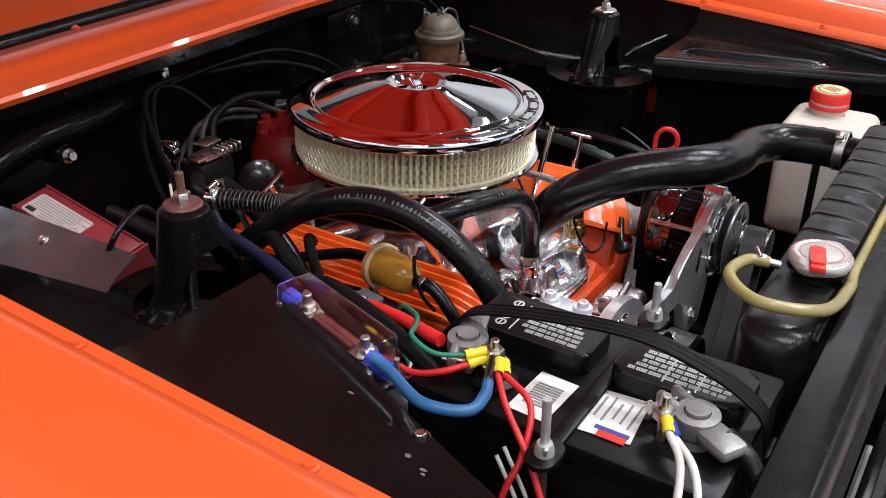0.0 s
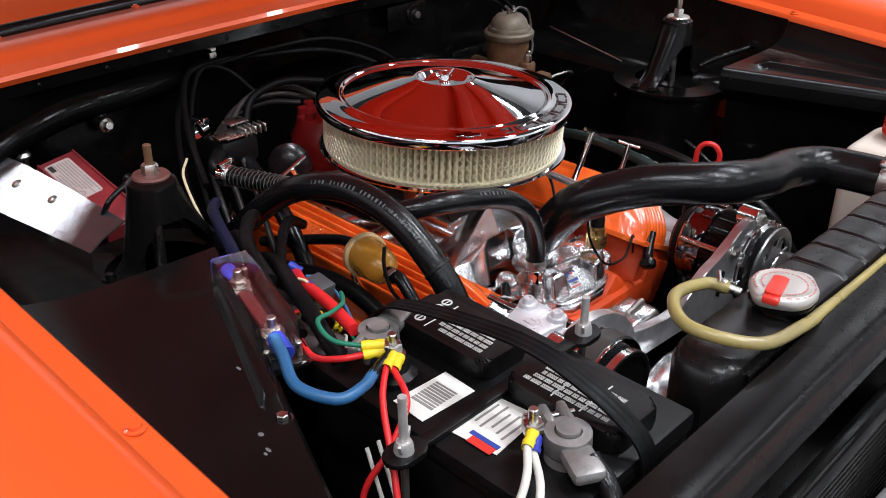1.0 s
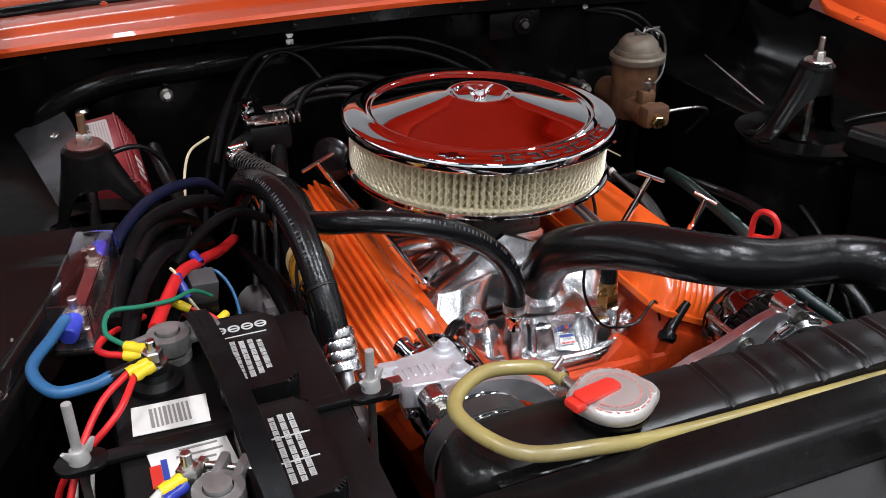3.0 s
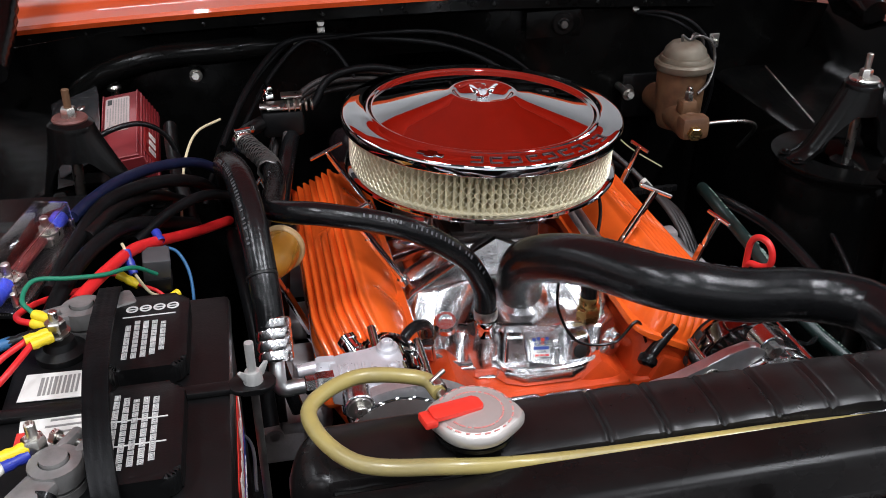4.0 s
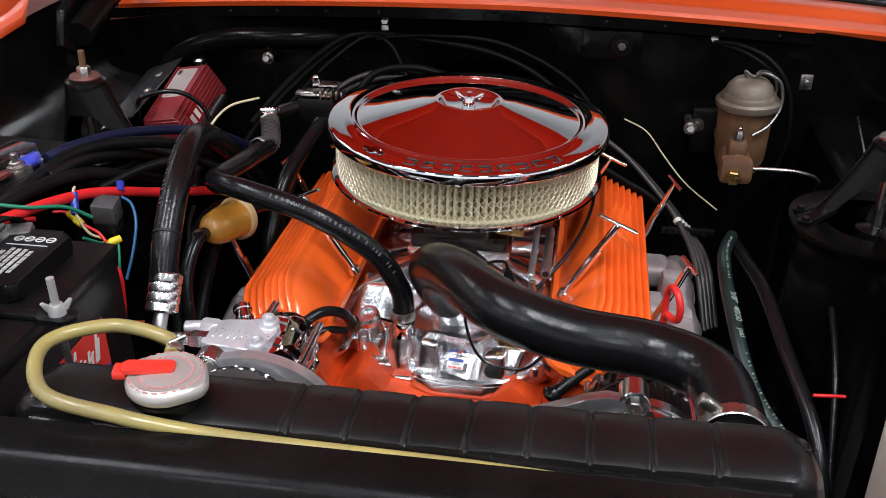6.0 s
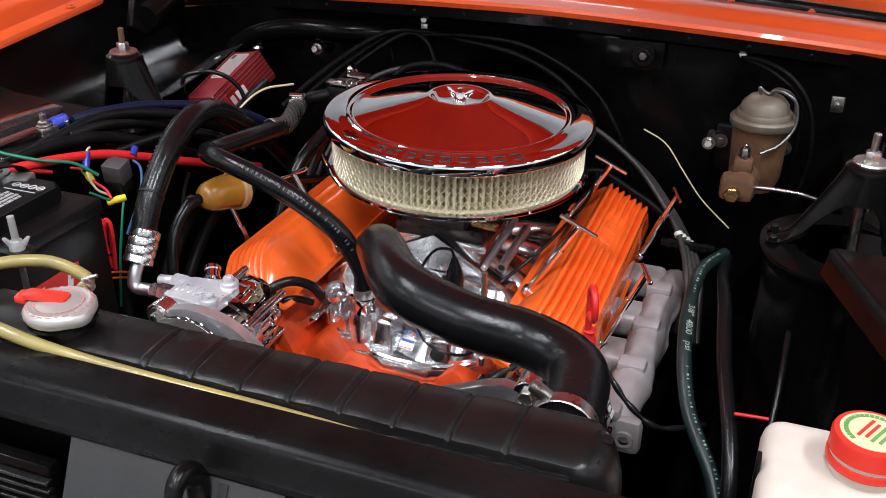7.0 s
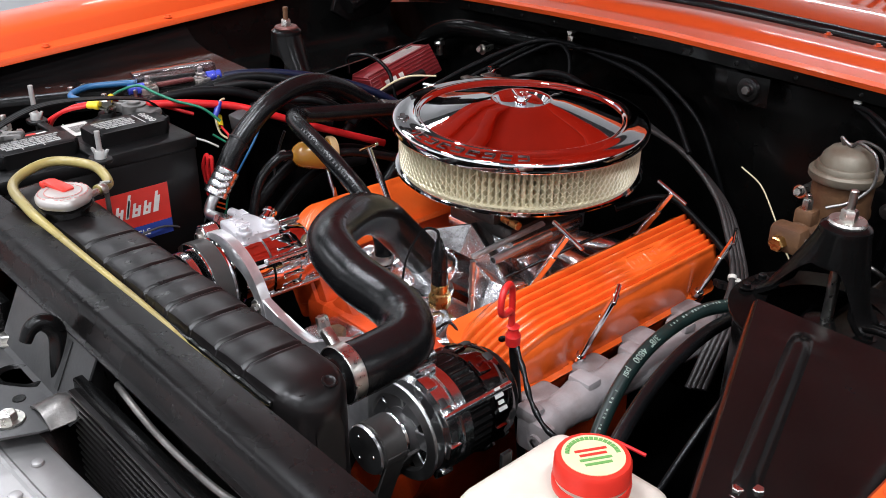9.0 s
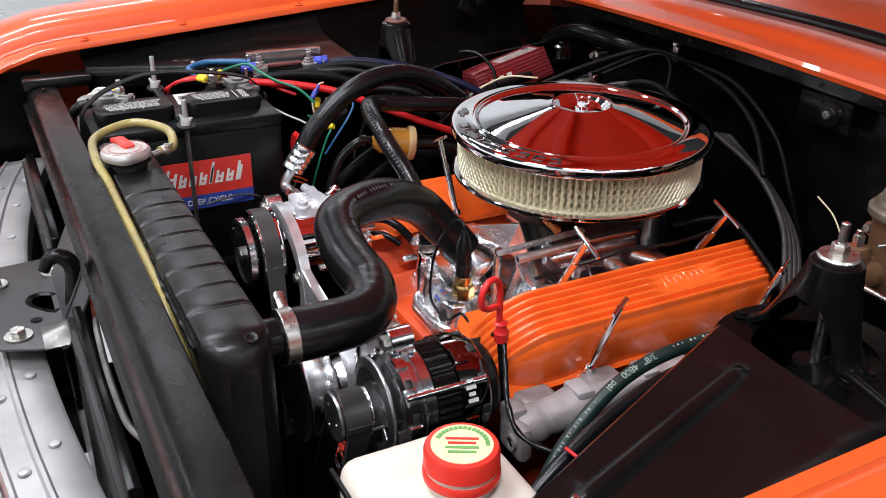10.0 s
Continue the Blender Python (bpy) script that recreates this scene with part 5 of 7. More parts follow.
lab2 = part("sticker", rbox((-0.450, -0.500, 0.8872), (0.058, 0.050, 0.0006), 0, 1, Matrix.Translation((-0.45, -0.5, 0)) @ pose(0, 0, 0, 0, 0, 6) @ Matrix.Translation((0.45, 0.5, 0))), LABEL_WHITE, bat, "white sticker with a red and blue end")
part("colour_band", rbox((-0.4765, -0.512, 0.8878), (0.008, 0.024, 0.0005), 0), LABEL_RED, lab2)
part("colour_band", rbox((-0.470, -0.510, 0.8879), (0.0045, 0.029, 0.0005), 0), LABEL_BLUE, lab2)
for k in range(6):
    part("print_bar", rbox((-0.444, -0.519 + 0.0075 * k, 0.8878), (0.034 - 0.006 * (k % 3), 0.002, 0.0004), 0), LABEL_GREY, lab2)
# printed label on the side that faces the engine
side = part("side_label", rbox((-0.3243, -0.458, 0.800), (0.0008, 0.15, 0.056), 0), LABEL_RED, bat, "red label with slanted white lettering and a blue strip")
part("blue_strip", rbox((-0.3241, -0.458, 0.762), (0.0008, 0.15, 0.022), 0), LABEL_BLUE, side)
part("strip_letters", text_mesh("DEEP CYCLE", 0.0125, Matrix.Translation((-0.3235, -0.452, 0.7615)) @ pose(0, 0, 0, 90, 0, 90)), LABEL_WHITE, side)
SH = Matrix(((1, 0.25, 0, 0), (0, 1, 0, 0), (0, 0, 1, 0), (0, 0, 0, 1)))
SIDE = Matrix.Translation((-0.3236, -0.458, 0.799)) @ pose(0, 0, 0, 90, 0, 90) @ SH
wx = -0.058
for w, h in ((0.016, 0.03), (0.011, 0.02), (0.011, 0.02), (0.011, 0.02), (0.005, 0.034), (0.012, 0.02), (0.011, 0.02), (0.008, 0.03)):
    part("emblem_bar", put(join(rbox((wx + w / 2, -0.01 + h / 2, 0), (w, 0.004, 0.0006), 0), rbox((wx + w / 2, -0.008, 0.0), (w, 0.004, 0.0006), 0), rbox((wx + 0.002, -0.01 + h / 2, 0.0001), (0.004, h, 0.0006), 0), rbox((wx + w - 0.002, -0.01 + h * 0.4, 0.0001), (0.004, h * 0.75, 0.0006), 0)), SIDE), LABEL_WHITE, side)
    wx += w + 0.0045
strap = thing("battery_strap", "ribbed black plastic carrying strap looped over the battery", "strap", (-0.42, -0.5, 0.886))
sg = []
arch = smooth_path([(0, -0.325, 0.887), (0, -0.335, 0.905), (0, -0.362, 0.925), (0, -0.439, 0.941), (0, -0.508, 0.946), (0, -0.562, 0.933), (0, -0.593, 0.917), (0, -0.611, 0.897), (0, -0.616, 0.86)], 8)
for k, p in enumerate(arch):
    u = k / (len(arch) - 1)
    n2 = arch[min(k + 1, len(arch) - 1)] - arch[max(k - 1, 0)]
    n2 = Vector((0, -n2.z, n2.y)).normalized()
    row = []
    for j in range(13):
        v = j / 12 - 0.5
        row.append(p + Vector((-0.428 + 0.03 * u + 0.018 * v, 0, 0)) + n2 * (0.0002 if j % 4 else -0.0002))
    sg.append(row)
part("webbing", sheet(sg, 0.002), LOOM, strap)
for y, z in ((-0.326, 0.884), (-0.6175, 0.862)):
    part("end_tab", rbox((-0.428 if y > -0.5 else -0.398, y, z), (0.03, 0.006, 0.016), 0.002), PLASTIC, strap)
hold = thing("battery_hold_down", "black hold-down bar with threaded rods and wing nuts across the battery", "battery clamp", (-0.41, -0.479, 0.886))
part("bar", join(rbox((-0.415, -0.479, 0.8895), (0.215, 0.013, 0.006), 0.002), prism(rounded(0.038, 0.026, 0.0125), 0.005, 0.0015, pose(-0.306, -0.479, 0.888)), prism(rounded(0.038, 0.026, 0.0125), 0.005, 0.0015, pose(-0.525, -0.479, 0.888))), PLASTIC, hold)
for x, t in ((-0.305, 0.93), (-0.526, 0.944)):
    part("threaded_rod", tube([(x, -0.479, 0.885 + (t - 0.885) * k / 24) for k in range(25)], 0.0036, 10, 1, lambda i, n: 1.0 + 0.06 * (i % 2)), ZINC, hold)
    # the same rod below the bar, given a darker metal
    part("rod_shank", rod((x, -0.479, 0.70), (x, -0.479, 0.886), 0.0034), GUNMETAL, hold)
    part("wing_nut", join(lathe([(0.008, 0.893), (0.0075, 0.899), (0.006, 0.903), (0, 0.903)], 16, pose(x, -0.479, 0)), prism([(0.003, 0), (0.009, 0.002), (0.014, 0.012), (0.011, 0.013), (0.004, 0.007)], 0.003, 0.0008, pose(x, -0.4775, 0.894, 90, 0, 30)), prism([(-0.003, 0), (-0.009, 0.002), (-0.014, 0.012), (-0.011, 0.013), (-0.004, 0.007)], 0.003, 0.0008, pose(x, -0.4775, 0.894, 90, 0, 30))), ZINC, hold)
tray = single("battery_tray", join(rbox((-0.415, -0.467, 0.655), (0.21, 0.31, 0.012), 0.003), rbox((-0.415, -0.467, 0.5), (0.03, 0.25, 0.30), 0.004)), BLACK, "black steel battery tray on its bracket", "tray")


def terminal(name, x, y, label, turn):
    ob = thing(name, label, "terminal", (x, y, 0.886))
    part("post", lathe([(0.0175, 0.886), (0.0175, 0.893), (0.0105, 0.894), (0.0095, 0.915), (0, 0.915)], 24, pose(x, y, 0)), LEAD, ob)
    Mt = pose(x, y, 0.896, 0, 0, turn)
    part("clamp", join(lathe([(0.0105, 0), (0.018, 0.0), (0.0185, 0.004), (0.018, 0.015), (0.0105, 0.016)], 24, Mt), rbox((0.024, 0.0075, 0.008), (0.026, 0.008, 0.015), 0.003, 2, Mt), rbox((0.024, -0.0075, 0.008), (0.026, 0.008, 0.015), 0.003, 2, Mt), rbox((-0.028, 0, 0.007), (0.034, 0.026, 0.012), 0.005, 2, Mt)), LEAD, ob)
    b1 = Mt @ Vector((0.028, -0.017, 0.008))
    b2 = Mt @ Vector((0.028, 0.020, 0.008))
    part("clamp_bolt", join(rod(b1, b2, 0.003), hexnut(b2, b2 + (b2 - b1).normalized() * 0.005, 0.006)), STEEL, ob)
    return ob


terminal("battery_terminal", -0.446, -0.362, "dull lead battery clamp with stud and ring connectors", 200)
terminal("battery_terminal", -0.440, -0.566, "dull lead battery clamp with a thick black cable", 60)
stud = thing("terminal_stud", "bright nut and stud stacked with crimped ring connectors", "terminal", (-0.462, -0.398, 0.886))
part("base", lathe([(0.021, 0), (0.021, 0.006), (0.014, 0.01), (0.012, 0.016), (0, 0.016)], 24, pose(-0.462, -0.398, 0.886)), PLASTIC, stud)
part("stud", join(rod((-0.462, -0.398, 0.90), (-0.462, -0.398, 0.93), 0.004), hexnut((-0.462, -0.398, 0.912), (-0.462, -0.398, 0.921), 0.0085), lathe([(0.011, 0), (0.011, 0.002), (0, 0.002)], 20, pose(-0.462, -0.398, 0.908))), STEEL, stud)
nstud = thing("terminal_stud", "bright nut and stud on the negative clamp", "terminal", (-0.456, -0.545, 0.89))
part("stud", join(rod((-0.456, -0.545, 0.886), (-0.456, -0.545, 0.93), 0.004), hexnut((-0.456, -0.545, 0.908), (-0.456, -0.545, 0.918), 0.0085)), STEEL, nstud)


def crimp(a, b, material, parent, r=0.0048):
    return part("crimp_sleeve", lathe([(0.002, 0), (r, 0.001), (r * 1.05, 0.006), (r * 0.86, 0.010), (r * 1.05, 0.014), (r * 0.9, (Vector(b) - Vector(a)).length)], 14, along(a, b)), material, parent)


def wire(label, pts, r, material, crimps=(), sub=8, name="wire"):
    ob = thing(name, label, "wire", pts[0])
    part("cable", tube(pts, r, 10, sub), material, ob)
    for a, b, mt in crimps:
        crimp(a, b, mt, ob)
    return ob


wire("thick blue power cable from the fuse holder to the battery stud", [(-0.524, -0.318, 0.918), (-0.535, -0.345, 0.919), (-0.552, -0.385, 0.918), (-0.538, -0.418, 0.915), (-0.512, -0.418, 0.913), (-0.495, -0.411, 0.913)], 0.005, BLUE_WIRE, [((-0.500, -0.413, 0.913), (-0.466, -0.4, 0.913), PLASTIC)])
wire("dark blue power cable running back along the apron", [(-0.474, -0.192, 0.916), (-0.46, -0.16, 0.918), (-0.435, -0.1, 0.912), (-0.40, -0.03, 0.895), (-0.36, 0.03, 0.87), (-0.33, 0.1, 0.82)], 0.0066, DARK_BLUE)
wire("thick red battery cable running towards the firewall", [(-0.455, -0.34, 0.903), (-0.437, -0.28, 0.897), (-0.418, -0.215, 0.884), (-0.395, -0.17, 0.868), (-0.385, -0.13, 0.85), (-0.36, -0.08, 0.83), (-0.33, 0.02, 0.79)], 0.0062, RED_WIRE)
E1, E2 = (-0.478, -0.40, 0.914), (-0.466, -0.399, 0.914)
wire("thin red lead with a yellow crimped connector", [(-0.482, -0.412, 0.914), (-0.507, -0.435, 0.905), (-0.53, -0.47, 0.88), (-0.545, -0.5, 0.83), (-0.53, -0.53, 0.74)], 0.0028, RED_WIRE, [((-0.466, -0.405, 0.914), (-0.484, -0.414, 0.914), YELLOW)])
wire("thin red lead with a yellow crimped connector", [(-0.478, -0.416, 0.912), (-0.495, -0.45, 0.905), (-0.525, -0.46, 0.88), (-0.55, -0.455, 0.84), (-0.56, -0.47, 0.74)], 0.0028, RED_WIRE, [((-0.463, -0.408, 0.912), (-0.479, -0.418, 0.912), YELLOW)])
wire("thin red lead with a yellow crimped connector", [(-0.482, -0.385, 0.912), (-0.497, -0.37, 0.908), (-0.503, -0.345, 0.9), (-0.49, -0.31, 0.89), (-0.46, -0.26, 0.87)], 0.003, RED_WIRE, [((-0.466, -0.393, 0.912), (-0.483, -0.384, 0.912), YELLOW)])
wire("thin green lead with a yellow crimped connector", [(-0.48, -0.381, 0.918), (-0.494, -0.358, 0.92), (-0.488, -0.332, 0.924), (-0.462, -0.318, 0.915), (-0.435, -0.30, 0.905), (-0.413, -0.27, 0.893), (-0.395, -0.25, 0.872)], 0.0022, GREEN_WIRE, [((-0.464, -0.392, 0.917), (-0.481, -0.380, 0.918), YELLOW)])
wire("pale grey twin lead with a yellow crimped connector", [(-0.475, -0.556, 0.912), (-0.50, -0.575, 0.905), (-0.535, -0.585, 0.87), (-0.56, -0.59, 0.78)], 0.0032, WHITE_WIRE, [((-0.459, -0.548, 0.912), (-0.477, -0.557, 0.912), YELLOW)])
wire("pale grey twin lead with a blue crimped connector", [(-0.473, -0.560, 0.908), (-0.495, -0.585, 0.9), (-0.525, -0.60, 0.87), (-0.55, -0.61, 0.78)], 0.0032, WHITE_WIRE, [((-0.459, -0.551, 0.908), (-0.475, -0.562, 0.908), BLUE_CRIMP)])
wire("thick black earth cable from the negative battery clamp", [(-0.444, -0.59, 0.903), (-0.452, -0.615, 0.89), (-0.46, -0.628, 0.85), (-0.47, -0.63, 0.7)], 0.008, RUBBER)

# ---- fuse holder, ignition box, relay ----
fuse = thing("fuse_holder", "clear plastic inline fuse holder with blue cables on the apron", "fuse holder", (-0.5, -0.26, 0.895))
FM = Matrix.Translation((-0.505, -0.262, 0.9)) @ pose(0, 0, 0, 3, 0, -15)
cv = rbox((0, 0, 0.019), (0.037, 0.128, 0.038), 0.003)
bmesh.ops.delete(cv, geom=[f for f in cv.faces if f.calc_center_median().z < 0.0005], context="FACES")
bmesh.ops.recalc_face_normals(cv, faces=cv.faces)
bmesh.ops.solidify(cv, geom=cv.faces[:], thickness=0.0016)
part("clear_cover", put(cv, FM), CLEAR, fuse).visible_shadow = False
part("clear_flange", rbox((0, 0, 0.002), (0.049, 0.158, 0.003), 0.001, 1, FM), CLEAR, fuse).visible_shadow = False
part("base", rbox((0, 0, -0.003), (0.044, 0.152, 0.006), 0.002, 2, FM), PLASTIC, fuse)
for y in (-0.042, 0.042):
    part("screw_terminal", join(rbox((0, y, 0.008), (0.02, 0.026, 0.012), 0.002, 2, FM), rod(FM @ Vector((0, y, 0.012)), FM @ Vector((0, y, 0.031)), 0.0042), hexnut(FM @ Vector((0, y, 0.016)), FM @ Vector((0, y, 0.021)), 0.008), lathe([(0.011, 0), (0.011, 0.0015), (0, 0.0015)], 20, FM @ Matrix.Translation((0, y, 0.0145)))), STEEL, fuse)
part("fuse_link", rbox((0, 0, 0.0135), (0.012, 0.058, 0.006), 0.002, 2, FM), mat("dark_red_fuse_body", (0.06, 0.012, 0.012), 0.3), fuse)
for y0, y1 in ((-0.074, -0.048), (0.074, 0.05)):
    part("blue_sleeve", rod(FM @ Vector((0, y0, 0.013)), FM @ Vector((0, y1, 0.013)), 0.0082, 16), BLUE_CRIMP, fuse)
for sx in (-1, 1):
    for y in (-0.066, 0.066):
        part("corner_screw", rod(FM @ Vector((sx * 0.0145, y, 0.0)), FM @ Vector((sx * 0.0145, y, 0.016)), 0.0028, 10), STEEL, fuse)

msd = thing("ignition_box", "red finned aluminium ignition control box with a printed label", "ignition box", (-0.45, 0.15, 0.84))
MM = Matrix.Translation((-0.459, 0.153, 0.863)) @ pose(0, 0, 0, 13, -8, 0)
BOX_BACK = Matrix(((1, 0, 0, 0), (0, 0, -1, 0.0775), (0, 1, 0, 0), (0, 0, 0, 1)))
part("case", prism([(-0.029, -0.026), (0.040, -0.026), (0.040, -0.020), (0.0255, 0.0225), (0.024, 0.024), (-0.024, 0.024), (-0.0255, 0.0225), (-0.028, -0.02)], 0.155, 0.001, MM @ BOX_BACK, 1), RED_BOX, msd)
for x in (0.0235, -0.0235):
    part("fin", rbox((x, 0, 0.0252), (0.002, 0.153, 0.003), 0.0005, 1, MM), RED_BOX, msd)
def plate_z(x, y):
    return 0.876 + 0.43 * (x + 0.508) + 0.10 * (y - 0.03)


inner = [(-0.507, 0.29), (-0.497, 0.235), (-0.487, 0.14), (-0.478, 0.03)]
fold = [(-0.62, 0.285), (-0.585, 0.235), (-0.55, 0.15), (-0.508, 0.03)]
outer = [(-0.655, 0.27), (-0.65, 0.2), (-0.64, 0.1), (-0.60, 0.0)]
mp = part("mounting_plate", sheet([[(x, y, plate_z(x, y)) for x, y in inner], [(x, y, plate_z(x, y)) for x, y in fold], [(x, y, 0.868 - 0.12 * (0.27 - y)) for x, y in outer]], 0.002), BARE_PLATE, msd, "scuffed bare metal mounting plate", 12)
for x, y, z in ((-0.520, 0.215, plate_z(-0.52, 0.215)), (-0.508, 0.145, plate_z(-0.508, 0.145))):
    part("hole", lathe([(0.0, 0.0005), (0.004, 0.0005), (0.0055, 0.0014), (0.0065, 0.0)], 16, pose(x, y, z, 6, -23, 0)), STEEL, mp)
for k in range(7):
    z = -0.017 + 0.006 * k
    part("fin", rbox((0.0398 - 0.341 * (z + 0.02), 0, z), (0.0034, 0.153, 0.002), 0.0005, 1, MM), RED_BOX, msd)
lb = part("label", prism(rounded(0.033, 0.083, 0.004), 0.0006, 0, MM @ Matrix.Translation((-0.004, 0.0265, 0.0241))), DUSTY_LABEL, msd, "pale printed instruction label")
rl = random.Random(12)
for k in range(8):
    y = 0.063 - (0.02 if k < 2 else 0.0)
    while y > -0.002 - 0.008 * (k % 2) + (0.012 if k < 4 else 0.0):
        w = 0.003 + 0.006 * rl.random()
        part("print_bar", rbox((-0.017 + 0.0037 * k, y - w / 2, 0.0249), (0.0015, w, 0.0003), 0, 1, MM), LABEL_GREY, lb)
        y -= w + 0.0014
part("print_block", rbox((-0.0145, 0.058, 0.0249), (0.006, 0.013, 0.0003), 0, 1, MM), BLACK_PRINT_AND_HOLES, lb)
part("print_ring", lathe([(0.0042, 0), (0.0056, 0), (0.0056, 0.0004), (0.0042, 0.0004)], 20, MM @ Matrix.Translation((-0.012, -0.006, 0.0248))), LABEL_GREY, lb)
FACE = MM @ Matrix.Translation((0.0335, -0.03, 0.0)) @ pose(0, 0, 0, 0, 71.2, 0)
part("emblem_plate", rbox((0, 0, 0.0015), (0.030, 0.058, 0.002), 0.0005, 1, FACE), mat("dark_red_emblem", (0.2, 0.01, 0.01), 0.35), msd)
for k in range(3):
    part("emblem_bar", rbox((0.0, -0.017 + 0.017 * k, 0.0028), (0.014, 0.010, 0.0008), 0, 1, FACE), LABEL_WHITE, msd)
part("end_plate", rbox((0.003, -0.0785, -0.002), (0.056, 0.003, 0.044), 0.001, 1, MM), RED_BOX, msd)
part("mounting_bolt", join(rod((-0.481, 0.285, 0.87), (-0.481, 0.285, 0.893), 0.006), lathe([(0, 0.89), (0.010, 0.89), (0.011, 0.894), (0.008, 0.898), (0, 0.898)], 18, pose(-0.481, 0.285, 0))), STEEL, msd)
wire("black wire looped over the ignition box", [(-0.49, 0.07, 0.872), (-0.475, 0.06, 0.905), (-0.43, 0.075, 0.912), (-0.40, 0.09, 0.888), (-0.385, 0.09, 0.85), (-0.37, 0.1, 0.8)], 0.0035, RUBBER)

RL = Matrix.Translation((-0.010, 0.011, 0.004))
relay = thing("relay", "small dark grey relay hung beside coloured wires", "relay", (-0.399, -0.21, 0.85))
part("case", rbox((-0.389, -0.222, 0.858), (0.028, 0.026, 0.028), 0.002, 2, RL @ Matrix.Translation((-0.389, -0.222, 0.858)) @ pose(0, 0, 0, 12, 5, 6) @ Matrix.Translation((0.389, 0.222, -0.858))), GREY_PLASTIC, relay)
part("socket", rbox((-0.389, -0.222, 0.838), (0.026, 0.024, 0.016), 0.002, 2, RL), PLASTIC, relay)

# crimped connectors and loose leads by the relay
wire("thin yellow lead with a blue crimped connector", [(-0.427, -0.222, 0.895), (-0.424, -0.231, 0.894), (-0.421, -0.239, 0.883), (-0.415, -0.247, 0.87), (-0.405, -0.247, 0.85), (-0.397, -0.236, 0.838)], 0.0016, BARE_WIRE, [((-0.424, -0.231, 0.893), (-0.417, -0.247, 0.873), BLUE_CRIMP)])
wire("thin red lead with a yellow crimped connector", [(-0.452, -0.236, 0.868), (-0.437, -0.232, 0.866), (-0.415, -0.238, 0.855), (-0.40, -0.236, 0.845), (-0.39, -0.24, 0.836)], 0.002, RED_WIRE, [((-0.436, -0.230, 0.866), (-0.416, -0.239, 0.855), YELLOW)])
wire("thin green lead with a yellow crimped connector", [(-0.405, -0.26, 0.85), (-0.392, -0.238, 0.832), (-0.384, -0.226, 0.832), (-0.378, -0.24, 0.81), (-0.375, -0.26, 0.76), (-0.37, -0.28, 0.70)], 0.0017, GREEN_WIRE, [((-0.398, -0.241, 0.829), (-0.380, -0.224, 0.833), YELLOW)])
wire("thin blue lead from the relay", [(-0.392, -0.185, 0.868), (-0.378, -0.19, 0.862), (-0.368, -0.205, 0.845), (-0.366, -0.225, 0.82), (-0.37, -0.245, 0.79)], 0.0018, BLUE_WIRE, [((-0.400, -0.168, 0.879), (-0.394, -0.182, 0.873), BLUE_CRIMP)])
wire("thin white lead by the battery", [(-0.46, -0.305, 0.855), (-0.43, -0.29, 0.848), (-0.41, -0.27, 0.84), (-0.40, -0.255, 0.83)], 0.0017, WHITE_WIRE)
wire("thin grey lead drooping past the battery", [(-0.40, -0.262, 0.80), (-0.385, -0.285, 0.76), (-0.345, -0.33, 0.735), (-0.318, -0.40, 0.765), (-0.315, -0.46, 0.76)], 0.0016, GREY_PLASTIC)
for dy in (0.0, 0.008):
    wire("short orange lead below the relay", [(-0.36, -0.305, 0.765 - dy), (-0.345, -0.298, 0.766 - dy), (-0.33, -0.292, 0.765 - dy)], 0.0015, ORANGE)
coil = thing("coiled_red_wire", "coiled red wire tied in a bundle by the battery", "wire", (-0.36, -0.298, 0.80))
for k in range(4):
    x, y = -0.370 + 0.006 * k, -0.296 - 0.004 * (k % 2)
    part("strand", tube([(x, y, 0.772), (x - 0.003, y, 0.79), (x - 0.004, y - 0.002, 0.815), (x, y, 0.832), (x + 0.005, y + 0.002, 0.835), (x + 0.008, y, 0.82), (x + 0.006, y, 0.795), (x + 0.003, y, 0.77)], 0.0026, 8, 6), RED_WIRE, coil)
part("tie", tube([(-0.375, -0.298, 0.792), (-0.361, -0.304, 0.791), (-0.347, -0.298, 0.792), (-0.361, -0.290, 0.793), (-0.375, -0.298, 0.792)], 0.0016, 6, 6), PLASTIC, coil)


def hose_marks(pts, r, u0, u1, toward, count, material, parent, sub=10, seed=3):
    """A row of small printed marks along a hose, on the side that faces toward."""
    path = smooth_path(pts, sub)
    rr = random.Random(seed)
    n = len(path) - 1
    for k in range(count):
        u = (u0 + (u1 - u0) * k / count) * n
        i = int(u)
        p = path[i].lerp(path[i + 1], u - i)
        d = (path[i + 1] - path[i]).normalized()
        up = Vector(toward)
        up = (up - d * up.dot(d)).normalized()
        q = up.cross(d)
        if rr.random() < 0.15:
            continue
        w = 0.0012 + 0.0016 * rr.random()
        part("print_bar", rbox((0, 0, 0), (w, 0.0048 - 0.0015 * rr.random(), 0.0004), 0, 1, Matrix.Translation(p + up * (r + 0.0002)) @ Matrix((d, q, up)).transposed().to_4x4()), material, parent)


FAINT = mat("faded_grey_printing", (0.075, 0.075, 0.08), 0.5, var=0.5, var_scale=120)
hose_marks([(0.006, -0.184, 0.762), (-0.004, -0.212, 0.798), (-0.002, -0.252, 0.840), (0.032, -0.318, 0.872), (0.085, -0.392, 0.882), (0.15, -0.412, 0.872), (0.225, -0.414, 0.863), (0.272, -0.44, 0.860), (0.283, -0.49, 0.861), (0.282, -0.53, 0.862)], 0.0266, 0.33, 0.56, (0.35, 0.5, 0.8), 34, FAINT, rh)
